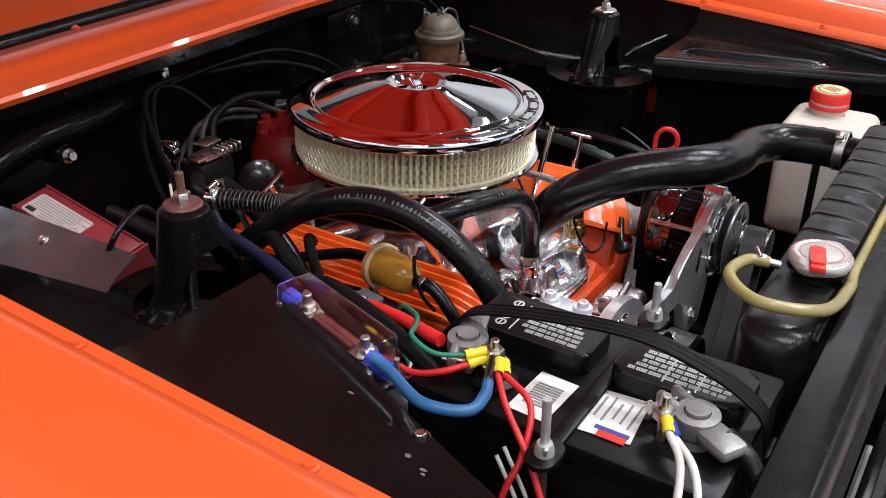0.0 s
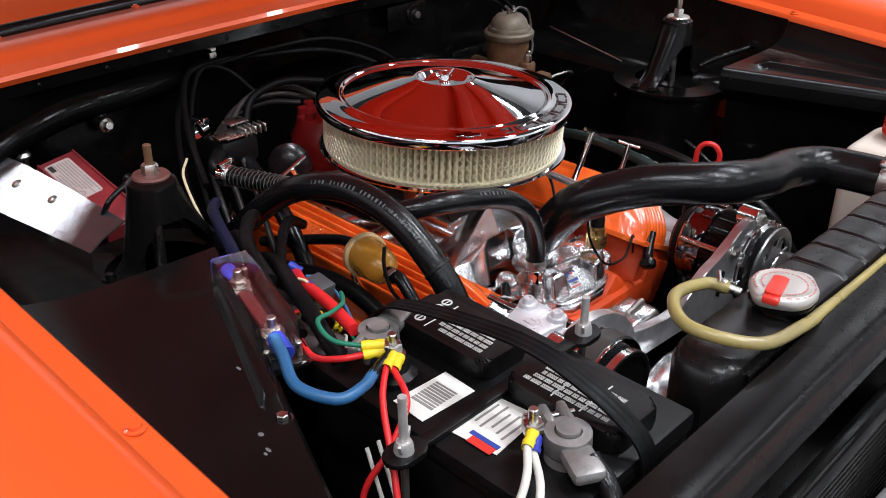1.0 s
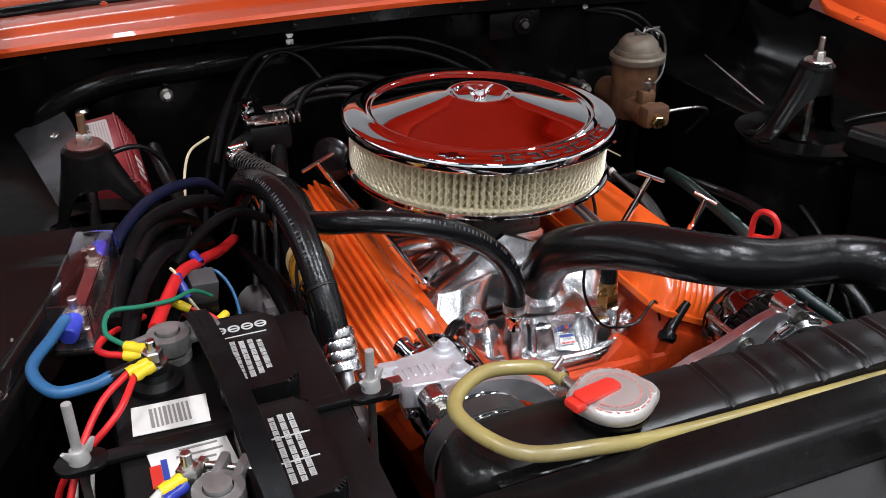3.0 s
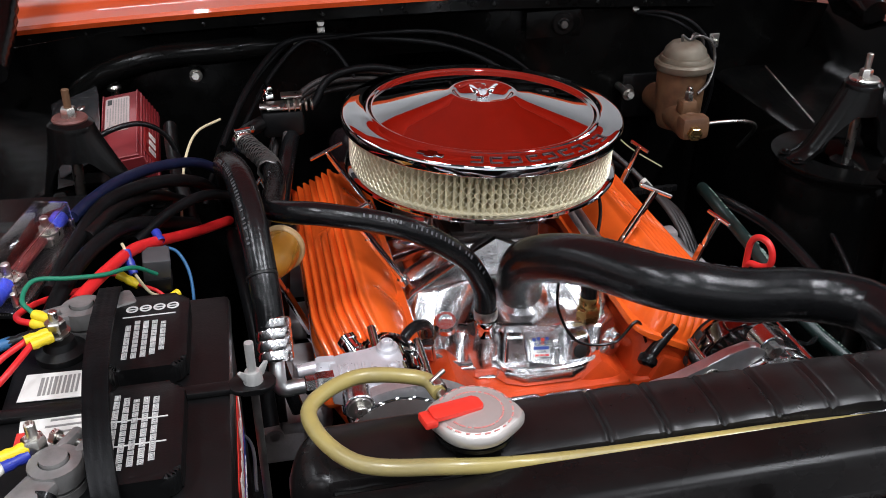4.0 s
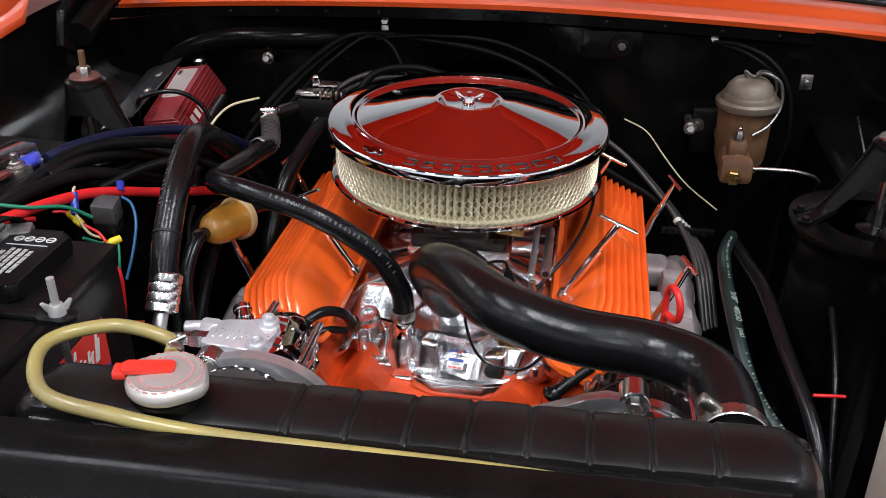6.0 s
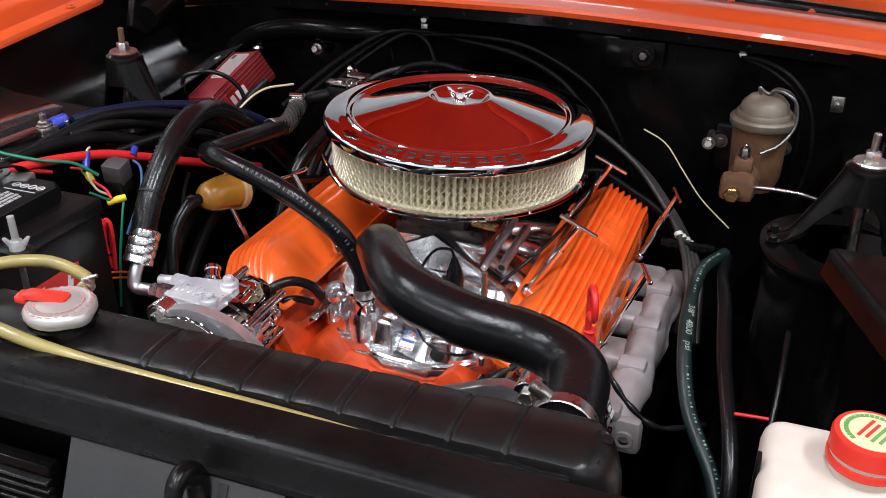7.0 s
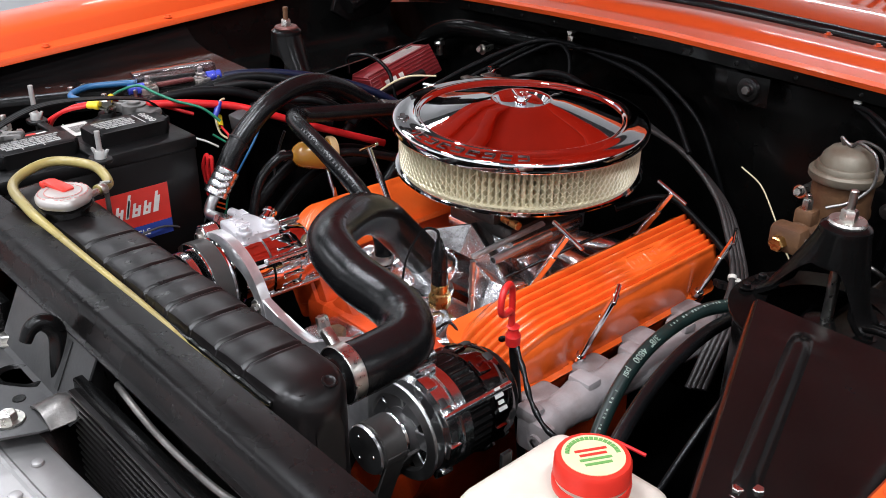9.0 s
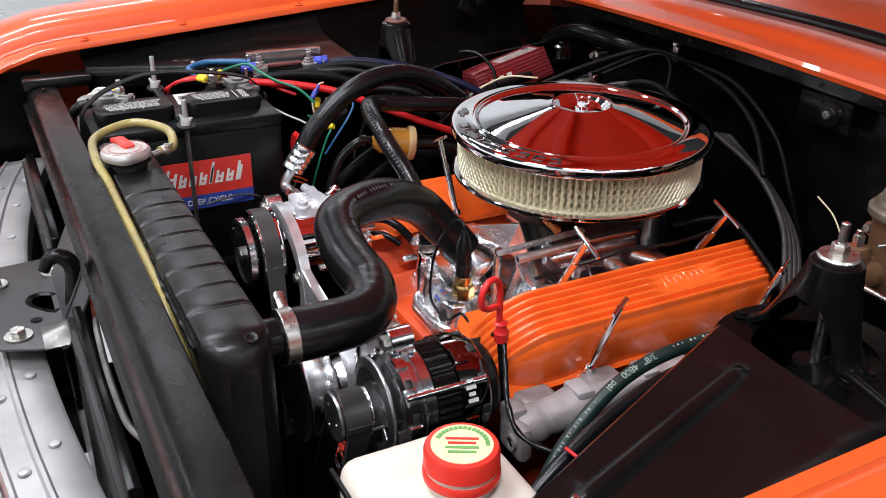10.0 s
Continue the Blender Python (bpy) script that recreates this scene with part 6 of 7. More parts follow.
hose_marks([(-0.288, -0.322, 0.812), (-0.291, -0.285, 0.868), (-0.297, -0.225, 0.914), (-0.307, -0.158, 0.930), (-0.320, -0.088, 0.914), (-0.322, -0.02, 0.870)], 0.0156, 0.30, 0.72, (-0.5, -0.6, 0.6), 30, FAINT, ac_hose, seed=5)
hose_marks([(-0.044, -0.214, 0.751), (-0.048, -0.216, 0.79), (-0.077, -0.224, 0.840), (-0.14, -0.236, 0.887), (-0.22, -0.226, 0.907), (-0.262, -0.198, 0.901), (-0.274, -0.165, 0.893)], 0.0126, 0.25, 0.6, (0.2, -0.7, 0.7), 30, FAINT, hh, seed=7)
# spring guard and worm clamps where the heater hose meets the valve
gp = smooth_path([(-0.274, -0.03, 0.876), (-0.272, 0.012, 0.868), (-0.30, 0.096, 0.866)], 40)
turns = []
for i in range(len(gp) * 3):
    u = i / (len(gp) * 3 - 1) * (len(gp) - 1)
    k = min(int(u), len(gp) - 2)
    p, d = gp[k].lerp(gp[k + 1], u - k), (gp[k + 1] - gp[k]).normalized()
    side2 = d.cross(Vector((0, 0, 1))).normalized()
    up2 = side2.cross(d)
    a = i * 0.82
    turns.append(p + 0.0132 * (math.cos(a) * side2 + math.sin(a) * up2))
part("spring_guard", tube(turns, 0.0009, 5, 1), GUNMETAL, hh, "fine wire spring guard")
for at, d in (((-0.302, 0.098, 0.866), (-0.3, 1, 0)), ((-0.262, 0.215, 0.885), (1, 0.2, 0.1))):
    at, d = Vector(at), Vector(d).normalized()
    cl = part("worm_clamp", lathe([(0.0138, -0.006), (0.0146, -0.005), (0.0146, 0.005), (0.0138, 0.006)], 24, along(at, at + d)), CHROME, hv, "bright worm-drive clamp")
    sd = d.cross(Vector((0, 0, 1))).normalized()
    part("clamp_screw", join(rod(at + Vector((0, 0, 0.016)) - sd * 0.011, at + Vector((0, 0, 0.016)) + sd * 0.011, 0.004), hexnut(at + Vector((0, 0, 0.016)) + sd * 0.010, at + Vector((0, 0, 0.016)) + sd * 0.016, 0.0052)), CHROME, cl)
part("top_plate", join(rbox((-0.243, 0.158, 0.8915), (0.046, 0.034, 0.003), 0.001), rbox((-0.230, 0.175, 0.9), (0.03, 0.022, 0.003), 0.001), rbox((-0.222, 0.186, 0.892), (0.003, 0.004, 0.018), 0.0008)), STEEL, hv, "slotted bright metal plate")
# slots are black strips laid on the plate, shade in their colour
for k in range(3):
    part("slot", rbox((-0.256 + 0.012 * k, 0.152, 0.8933), (0.006, 0.012, 0.0012), 0), BLACK_PRINT_AND_HOLES, hv)

for dx in (0.0, 0.012):
    wire("thin white lead hanging beside the battery", [(-0.53 + dx, -0.44, 0.875), (-0.537 + dx, -0.465, 0.84), (-0.54 + dx, -0.49, 0.79), (-0.538 + dx, -0.51, 0.72)], 0.0018, WHITE_WIRE)

# ---- front drive: alternator, compressor, pump, pulleys ----


def pulley(m, r, w, grooves=6):
    """A ribbed belt pulley along z of m."""
    prof = [(0, 0), (r * 0.35, 0), (r * 0.4, 0.002), (r * 0.8, 0.003), (r * 0.86, 0), (r, 0)]
    for k in range(grooves):
        z = w * (k + 0.5) / grooves
        prof += [(r * 0.985, z - w * 0.25 / grooves), (r * 0.95, z), (r * 0.985, z + w * 0.25 / grooves)]
    prof += [(r, w), (r * 0.4, w), (0, w)]
    return lathe(prof, 40, m)


alt = thing("alternator", "chrome alternator with slotted case, black ribbed stator and fan", "alternator", (0.225, -0.34, 0.63))
AX, AZ = 0.228, 0.714


def turned(y, back=False):
    """A pose on the alternator's axis at y; z points forward, or back."""
    return pose(AX, y - 0.016, AZ, -90 if back else 90, 0, 0) @ Matrix.Diagonal((0.9, 0.9, 1, 1))


front = part("front_case", lathe([(0.0, 0.0), (0.062, 0.0), (0.066, 0.002), (0.066, 0.014), (0.063, 0.016), (0.063, 0.020), (0.0665, 0.022), (0.066, 0.034), (0.060, 0.039), (0.03, 0.041), (0, 0.041)], 64, turned(-0.345)), SATIN_CHROME, alt)
part("stator", lathe([(0.062, 0.0), (0.0635, 0.001), (0.0635, 0.028), (0.062, 0.029)], 192, turned(-0.345, True), lambda a, r, z: 1.0 + 0.02 * math.cos(40 * a)), BLACK, alt, "black ribbed stator")
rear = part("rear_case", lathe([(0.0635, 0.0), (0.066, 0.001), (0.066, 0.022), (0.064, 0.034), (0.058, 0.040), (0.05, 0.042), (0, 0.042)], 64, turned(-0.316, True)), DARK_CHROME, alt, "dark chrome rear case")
part("rear_cover", lathe([(0.052, 0.0), (0.052, 0.010), (0.046, 0.016), (0.0, 0.018)], 40, turned(-0.276, True)), PLASTIC, alt, "black plastic rear cover")
for k in range(9):
    part("case_lug", rbox((0.064, 0, 0.030), (0.012, 0.022, 0.016), 0.0025, 2, turned(-0.345) @ pose(0, 0, 0, 0, 0, 40 * k - 5)), SATIN_CHROME, front)
    part("case_lug", rbox((0.064, 0, 0.010), (0.011, 0.024, 0.018), 0.0025, 2, turned(-0.316, True) @ pose(0, 0, 0, 0, 0, 40 * k + 14)), DARK_CHROME, rear)
# black blocks paint the shade of the vent openings
for k in range(10):
    part("vent_slot", rbox((0.0635, 0, 0.028), (0.007, 0.013, 0.012), 0.003, 2, turned(-0.316, True) @ pose(0, 0, 0, 0, 0, 36 * k)), BLACK_PRINT_AND_HOLES, rear)
    part("vent_slot", rbox((0.063, 0, 0.028), (0.008, 0.015, 0.010), 0.003, 2, turned(-0.345) @ pose(0, 0, 0, 0, 0, 36 * k + 12)), BLACK_PRINT_AND_HOLES, front)
for k in range(3):
    part("through_bolt", rod(Vector((AX, -0.398, AZ)) + 0.0605 * Vector((math.cos(2.1 * k + 0.6), 0, math.sin(2.1 * k + 0.6))), Vector((AX, -0.30, AZ)) + 0.0605 * Vector((math.cos(2.1 * k + 0.6), 0, math.sin(2.1 * k + 0.6))), 0.0042, 10), SATIN_CHROME, alt)
for k in range(4):
    part("emblem_bar", rbox((0.0702, -0.012 + 0.008 * k, 0.010), (0.001, 0.0045, 0.012 if k % 2 else 0.008), 0, 1, turned(-0.316, True) @ pose(0, 0, 0, 0, 0, -26)), WHITE_PRINT, rear)
ear = part("ear", join(rod((AX - 0.012, -0.392, AZ + 0.07), (AX - 0.012, -0.364, AZ + 0.07), 0.015, 24), rbox((AX - 0.010, -0.378, AZ + 0.055), (0.022, 0.018, 0.026), 0.004)), SATIN_CHROME, alt)
part("ear_bolt", hexnut((AX - 0.012, -0.392, AZ + 0.07), (AX - 0.012, -0.399, AZ + 0.07), 0.0085), STEEL, ear)
# fan wheel: a rim, a hub and seven blades with gaps between
fan = part("fan", lathe([(0.050, 0.0), (0.0625, 0.0), (0.064, 0.002), (0.0625, 0.004), (0.050, 0.006), (0.047, 0.004), (0.047, 0.0)], 56, turned(-0.395)), ALU_DULL, alt)
part("fan_hub", lathe([(0, 0.0), (0.032, 0.0), (0.033, 0.003), (0.024, 0.008), (0, 0.008)], 40, turned(-0.395)), ALU_DULL, fan)
for k in range(7):
    part("blade", rbox((0.041, 0, 0.002), (0.024, 0.027, 0.003), 0.001, 1, turned(-0.395) @ pose(0, 0, 0, 0, 0, 360 / 7 * k + 8) @ pose(0, 0, 0, 9, 0, 0)), ALU_DULL, fan)
pul = part("pulley", pulley(turned(-0.408), 0.029, 0.034), SATIN_CHROME, alt)
part("pulley_cap", lathe([(0.024, 0.0), (0.0305, 0.0), (0.0315, 0.0015), (0.030, 0.004), (0.02, 0.005), (0, 0.0055)], 40, turned(-0.443)), ALU_DULL, pul)
for k in range(3):
    part("rivet", lathe([(0.0022, 0), (0.0018, 0.001), (0, 0.0014)], 10, turned(-0.448) @ pose(0.017 * math.cos(2.1 * k), 0.017 * math.sin(2.1 * k), 0)), SATIN_CHROME, pul)
part("rubber_boot", tube([(0.133, -0.279, 0.696), (0.137, -0.275, 0.702), (0.145, -0.268, 0.706), (0.160, -0.260, 0.715), (0.178, -0.252, 0.727)], 0.0105, 14, 6, lambda i, n: (0.75 + 0.35 * min(1, i / 3)) if i < 8 else 0.9 - 0.35 * i / n), RUBBER, alt)
part("rear_lead", tube([(0.225, -0.262, 0.765), (0.245, -0.262, 0.772), (0.27, -0.272, 0.752), (0.30, -0.285, 0.722), (0.335, -0.285, 0.70), (0.38, -0.25, 0.69)], 0.0032, 10, 8, lambda i, n: 1.0 + 0.22 * math.sin(i * 1.3)), RUBBER, alt)
brk = thing("alternator_bracket", "polished billet aluminium alternator bracket", "bracket", (0.19, -0.4, 0.6))
rim_in = [(AX + 0.066 * math.cos(radians(a)), AZ + 0.066 * math.sin(radians(a))) for a in range(104, 246, 12)]
outline = [(-0.104, 0.712), (-0.103, 0.727), (-0.092, 0.738), (-0.074, 0.741), (-0.04, 0.731), (0.0, 0.722), (0.03, 0.722), (0.045, 0.732), (0.065, 0.745), (0.09, 0.755), (0.115, 0.761), (0.146, 0.774), (0.168, 0.785), (0.190, 0.791), (0.208, 0.788)] + rim_in + [(0.17, 0.60), (0.125, 0.60), (0.095, 0.625), (0.085, 0.668), (0.06, 0.688), (0.013, 0.690), (-0.04, 0.693), (-0.075, 0.700)]
part("plate", prism(outline, 0.013, 0.002, pose(0, -0.379, 0, 90, 0, 0)), COMP_CAST, brk)
# dark patch laid on the plate for the shade of a recess
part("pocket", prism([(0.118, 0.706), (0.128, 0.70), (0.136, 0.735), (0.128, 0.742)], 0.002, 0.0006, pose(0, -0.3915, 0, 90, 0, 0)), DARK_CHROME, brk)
for x, z in ((0.129, 0.631), (0.152, 0.758), (-0.088, 0.724)):
    bolt("bolt", (x, -0.392, z), (0, -1, 0), 0.0065, brk, STEEL)
wp = thing("water_pump", "bright aluminium water pump with ribbed pulleys and belt", "water pump", (0.02, -0.36, 0.55))
part("housing", lathe([(0.06, 0), (0.06, 0.05), (0.04, 0.07), (0.03, 0.1), (0, 0.1)], 36, pose(0.0, -0.28, 0.60, 90, 0, 0)), ALU, wp)
part("inlet_boss", rbox((-0.03, -0.315, 0.665), (0.075, 0.07, 0.04), 0.012, 3), ALU, wp)
part("upper_boss", rbox((0.035, -0.318, 0.672), (0.07, 0.06, 0.035), 0.012, 3), ALU, wp)
part("pulley", lathe([(0, 0), (0.066, 0), (0.070, 0.001), (0.072, 0.003), (0.0722, 0.006), (0.071, 0.008), (0.071, 0.036), (0.0722, 0.038), (0.0722, 0.042), (0.069, 0.044), (0.064, 0.040), (0.03, 0.030), (0, 0.030)], 64, pose(0.0, -0.393, 0.60, 90, 0, 0)), SATIN_CHROME, wp)
part("bolt_plug", join(hexnut((-0.015, -0.32, 0.684), (-0.015, -0.32, 0.697), 0.0125)), RUST, wp, "rusty plug")
part("bolt_plug", join(hexnut((-0.045, -0.318, 0.682), (-0.05, -0.32, 0.70), 0.009)), STEEL, wp)
part("clamp_bolt", rod((0.02, -0.322, 0.69), (0.06, -0.318, 0.692), 0.005), STEEL, wp)
single("crank_pulley", pulley(pose(0.0, -0.36, 0.46, 90, 0, 0), 0.085, 0.045), CHROME, "chrome ribbed crankshaft pulley", "pulley")


def band(a, b, y, w=0.024, t=0.004):
    """A straight run of flat belt between two points of the belt's plane."""
    a, b = Vector((a[0], y, a[1])), Vector((b[0], y, b[1]))
    d = b - a
    return rbox((0, 0, 0), (d.length, w, t), 0.001, 1, Matrix.Translation((a + b) / 2) @ pose(0, 0, 0, 0, -math.degrees(math.atan2(d.z, d.x)), 0))


belt = thing("drive_belt", "flat black ribbed rubber drive belt round the pulleys", "belt", (0.05, -0.416, 0.6))
for a, b in (((0.256, 0.706), (0.086, 0.46)), ((-0.118, 0.73), (-0.084, 0.47))):
    part("run", band(a, b, -0.416), BELT, belt)
for cx, cz, r in ((-0.175, 0.735, 0.0595),):
    part("wrap", lathe([(r - 0.003, 0), (r, 0.0005), (r, 0.0235), (r - 0.003, 0.024)], 48, pose(cx, -0.404, cz, 90, 0, 0)), BELT, belt)

part("wrap", lathe([(0.025, 0), (0.0278, 0.0005), (0.0278, 0.0275), (0.025, 0.028)], 48, pose(AX, -0.428, AZ, 90, 0, 0)), BELT, belt)
part("run", band((AX + 0.027, AZ), (0.16, 0.45), -0.442, 0.026), BELT, belt)
part("run", band((AX - 0.025, AZ + 0.012), (0.075, 0.47), -0.442, 0.026), BELT, belt)

comp = thing("air_conditioning_compressor", "polished aluminium air conditioning compressor with clutch pulley", "compressor", (-0.19, -0.33, 0.66))
CX, CZ = -0.175, 0.735
part("body", lathe([(0.0, 0.075), (0.040, 0.075), (0.044, 0.07), (0.0445, 0.05), (0.047, 0.049), (0.047, 0.042), (0.0445, 0.041), (0.0445, 0.012), (0.048, 0.011), (0.048, 0.0), (0.0455, -0.002), (0.0455, -0.045), (0, -0.045)], 48, pose(CX, -0.335, CZ, -90, 0, 0)), CHROME, comp)
for k in range(14):
    part("casting_rib", rbox((0.0455, 0, 0.028), (0.008, 0.0055, 0.034), 0.002, 2, pose(CX, -0.335, CZ, -90, 0, 0) @ pose(0, 0, 0, 0, 0, 360 / 14 * k + 8)), CHROME, comp)
for k in range(5):
    part("through_bolt", rod(Vector((CX + 0.047 * math.cos(1.257 * k + 0.5), -0.345, CZ + 0.047 * math.sin(1.257 * k + 0.5))), Vector((CX + 0.047 * math.cos(1.257 * k + 0.5), -0.258, CZ + 0.047 * math.sin(1.257 * k + 0.5))), 0.005, 12), SATIN_CHROME, comp)
blk = part("manifold_block", prism([(-0.040, -0.022), (-0.030, -0.026), (0.000, -0.028), (0.018, -0.032), (0.030, -0.028), (0.034, -0.012), (0.033, 0.006), (0.036, 0.018), (0.030, 0.030), (0.020, 0.034), (0.010, 0.030), (0.0, 0.024), (-0.024, 0.026), (-0.040, 0.020)], 0.028, 0.0025, pose(-0.196, -0.332, 0.760)), BRIGHT_CAST, comp)
for x, y in ((0.022, -0.020), (0.022, 0.022)):
    part("bolt_boss", join(lathe([(0.0, 0.0), (0.0115, 0.0), (0.0115, 0.0035), (0.0105, 0.005), (0.0, 0.005)], 24, pose(-0.196 + x, -0.332 + y, 0.7875)), lathe([(0.0, 0.0), (0.0068, 0.0), (0.0068, 0.0045), (0.0058, 0.006), (0.0035, 0.006), (0.003, 0.0035), (0, 0.0035)], 16, pose(-0.196 + x, -0.332 + y, 0.7925))), BRIGHT_CAST, blk)
for x, w, d in ((-0.030, 0.003, 0.016), (-0.022, 0.003, 0.012), (-0.013, 0.0035, 0.018), (-0.006, 0.0035, 0.018), (0.002, 0.003, 0.010)):
    part("raised_mark", rbox((-0.196 + x, -0.336, 0.7885), (w, d, 0.0018), 0.0006, 1), BRIGHT_CAST, blk)
part("front_step", rbox((-0.200, -0.362, 0.774), (0.05, 0.008, 0.014), 0.002), BRIGHT_CAST, blk)
part("port", join(hexnut((-0.232, -0.340, 0.778), (-0.252, -0.341, 0.779), 0.0115), hexnut((-0.252, -0.341, 0.779), (-0.262, -0.3415, 0.779), 0.0095), rod((-0.260, -0.3415, 0.779), (-0.276, -0.342, 0.779), 0.0068)), ALU, comp)
part("port", join(hexnut((-0.230, -0.316, 0.780), (-0.249, -0.316, 0.781), 0.0105), rod((-0.247, -0.316, 0.781), (-0.268, -0.318, 0.780), 0.007)), BRIGHT_CAST, comp)
part("service_port", join(rod((-0.204, -0.304, 0.780), (-0.2075, -0.296, 0.784), 0.0075), lathe([(0.0, 0), (0.0105, 0.0), (0.0105, 0.003), (0.009, 0.004), (0.009, 0.012), (0.0105, 0.013), (0.0105, 0.018), (0.008, 0.02), (0, 0.02)], 20, along((-0.206, -0.299, 0.782), (-0.214, -0.284, 0.790)))), CHROME, comp)
part("pressure_switch", join(hexnut((-0.150, -0.292, 0.752), (-0.160, -0.276, 0.748), 0.0125), rod((-0.156, -0.282, 0.749), (-0.160, -0.268, 0.747), 0.010)), GUNMETAL, comp, "dark steel pressure switch")
arc = [(0.100 * math.cos(radians(a)), 0.100 * math.sin(radians(a))) for a in range(126, -42, -6)] + [(q * math.cos(radians(a)), q * math.sin(radians(a))) for a in range(-40, 128, 6) for q in (0.082 - 0.020 * max(0.0, (a - 40) / 86),)]
fp = part("front_plate", prism(arc, 0.014, 0.002, pose(-0.166, -0.379, 0.700, 90, 0, 0)), COMP_CAST, comp, "polished billet mounting arm")
part("end_boss", join(rod((-0.213, -0.374, 0.784), (-0.213, -0.396, 0.784), 0.0155, 24), rbox((-0.19, -0.383, 0.765), (0.05, 0.012, 0.04), 0.004)), ALU, fp)
bolt("bolt", (-0.213, -0.396, 0.784), (0, -1, 0), 0.007, fp, STEEL)
part("clutch_pulley", pulley(pose(CX, -0.398, CZ, 90, 0, 0), 0.058, 0.034, 7), CHROME, comp)
part("clutch_plate", lathe([(0.02, 0.0), (0.049, 0.0), (0.0505, 0.0012), (0.0505, 0.010), (0.049, 0.0112), (0.044, 0.0112), (0.042, 0.009), (0.02, 0.008), (0, 0.008)], 48, pose(CX, -0.437, CZ, 90, 0, 0)), SATIN_CHROME, comp)
part("clutch_bolt", hexnut((CX, -0.445, CZ), (CX, -0.452, CZ), 0.009), STEEL, comp)
part("wire_lead", tube([(-0.160, -0.272, 0.747), (-0.150, -0.258, 0.760), (-0.133, -0.240, 0.764), (-0.116, -0.222, 0.752), (-0.110, -0.205, 0.728)], 0.0062, 12, 8), RUBBER, comp)
part("wire_lead", tube([(-0.158, -0.270, 0.738), (-0.145, -0.258, 0.740), (-0.128, -0.244, 0.742), (-0.112, -0.226, 0.730)], 0.0045, 10, 8), RUBBER, comp)

# ---- exhaust manifold, dipstick, plug leads on the driver side ----
for s in (-1, 1):
    ex = thing("exhaust_manifold", "silver coated cast exhaust manifold below the valve cover", "exhaust manifold", (s * 0.28, -0.1, 0.55), "exhaust manifolds")
    lo = -0.02 if s < 0 else 0.0
    part("log", tube([(s * 0.283, -0.262, 0.668 + lo), (s * 0.287, -0.2, 0.678 + lo), (s * 0.290, -0.1, 0.68 + lo), (s * 0.291, 0.02, 0.674 + lo), (s * 0.298, 0.12, 0.65 + lo), (s * 0.305, 0.18, 0.56 + lo)], 0.0235, 16, 8, lambda i, n: 1 + 0.09 * math.sin(i * 0.85) + 0.04 * math.sin(i * 2.3)), CERAMIC, ex)
    for y in (-0.215, -0.12, -0.02, 0.09):
        part("port_runner", rbox((s * 0.258, y, 0.668 + lo), (0.055, 0.054, 0.036), 0.011, 3, I4), CERAMIC, ex)
        if y < 0.05:
            part("flange_ear", rbox((s * 0.286, y + 0.036, 0.698 + lo), (0.034, 0.026, 0.020), 0.005, 2, I4), CERAMIC, ex)
    part("front_ear", join(rbox((s * 0.290, -0.266, 0.667 + lo), (0.052, 0.018, 0.046), 0.008), lathe([(0.006, 0), (0.010, 0), (0.010, 0.004), (0.006, 0.004)], 18, pose(s * 0.298, -0.275, 0.667, 90, 0, 0)), rbox((s * 0.276, -0.262, 0.69 + lo), (0.03, 0.024, 0.02), 0.006)), CERAMIC, ex)

dip = thing("dipstick", "red looped dipstick handle in a black tube beside the valve cover", "dipstick", (0.262, -0.27, 0.6))
part("tube", rod((0.262, -0.255, 0.60), (0.2465, -0.264, 0.772), 0.0055), PLASTIC, dip)
part("collar", lathe([(0.0055, 0), (0.0085, 0.002), (0.0088, 0.014), (0.0065, 0.017), (0.006, 0.024), (0.0075, 0.026), (0, 0.03)], 18, along((0.2465, -0.264, 0.768), (0.249, -0.267, 0.80))), RED, dip)
loop = [(0.0, 0.785), (0.0, 0.82), (0.002, 0.842), (0.011, 0.852), (0.024, 0.851), (0.032, 0.840), (0.031, 0.826), (0.02, 0.819), (0.007, 0.817), (0.001, 0.812)]
part("loop", tube([(0.247 + 0.36 * q, -0.268 - 0.93 * q, z) for q, z in loop], 0.0038, 10, 8), RED, dip)


base_lead = [(-0.007, 0.262, 0.862), (0.119, 0.225, 0.850), (0.20, 0.20, 0.812), (0.25, 0.165, 0.775), (0.293, 0.12, 0.736), (0.318, 0.05, 0.70), (0.33, -0.02, 0.64)]
leads = [[(x + 0.0055 * k, y + 0.004 * k, z - 0.006 * k if 0 < i < 5 else z) for i, (x, y, z) in enumerate(base_lead)] for k in range(4)]
for p in leads:
    wire("black spark plug lead draped behind the valve cover", p, 0.0042, LEAD_GREY, name="plug_lead")
for k in range(4):
    q = Vector(leads[k][4])
    d = (Vector(leads[k][5]) - Vector(leads[k][3])).normalized()
    single("lead_clip", lathe([(0.0044, -0.003), (0.0062, -0.003), (0.0062, 0.003), (0.0044, 0.003)], 14, along(q, q + d)), WHITE_WIRE, "small pale clip ring on a plug lead", "clip", "clip rings on the plug leads")
single("lead_separator", join(rbox((0.308, 0.112, 0.725), (0.075, 0.007, 0.010), 0.002), *[lathe([(0.0042, -0.004), (0.0065, -0.004), (0.0065, 0.004), (0.0042, 0.004)], 14, pose(0.283 + 0.016 * k, 0.112, 0.725)) for k in range(4)]), PLASTIC, "black plastic plug lead separator", "separator")
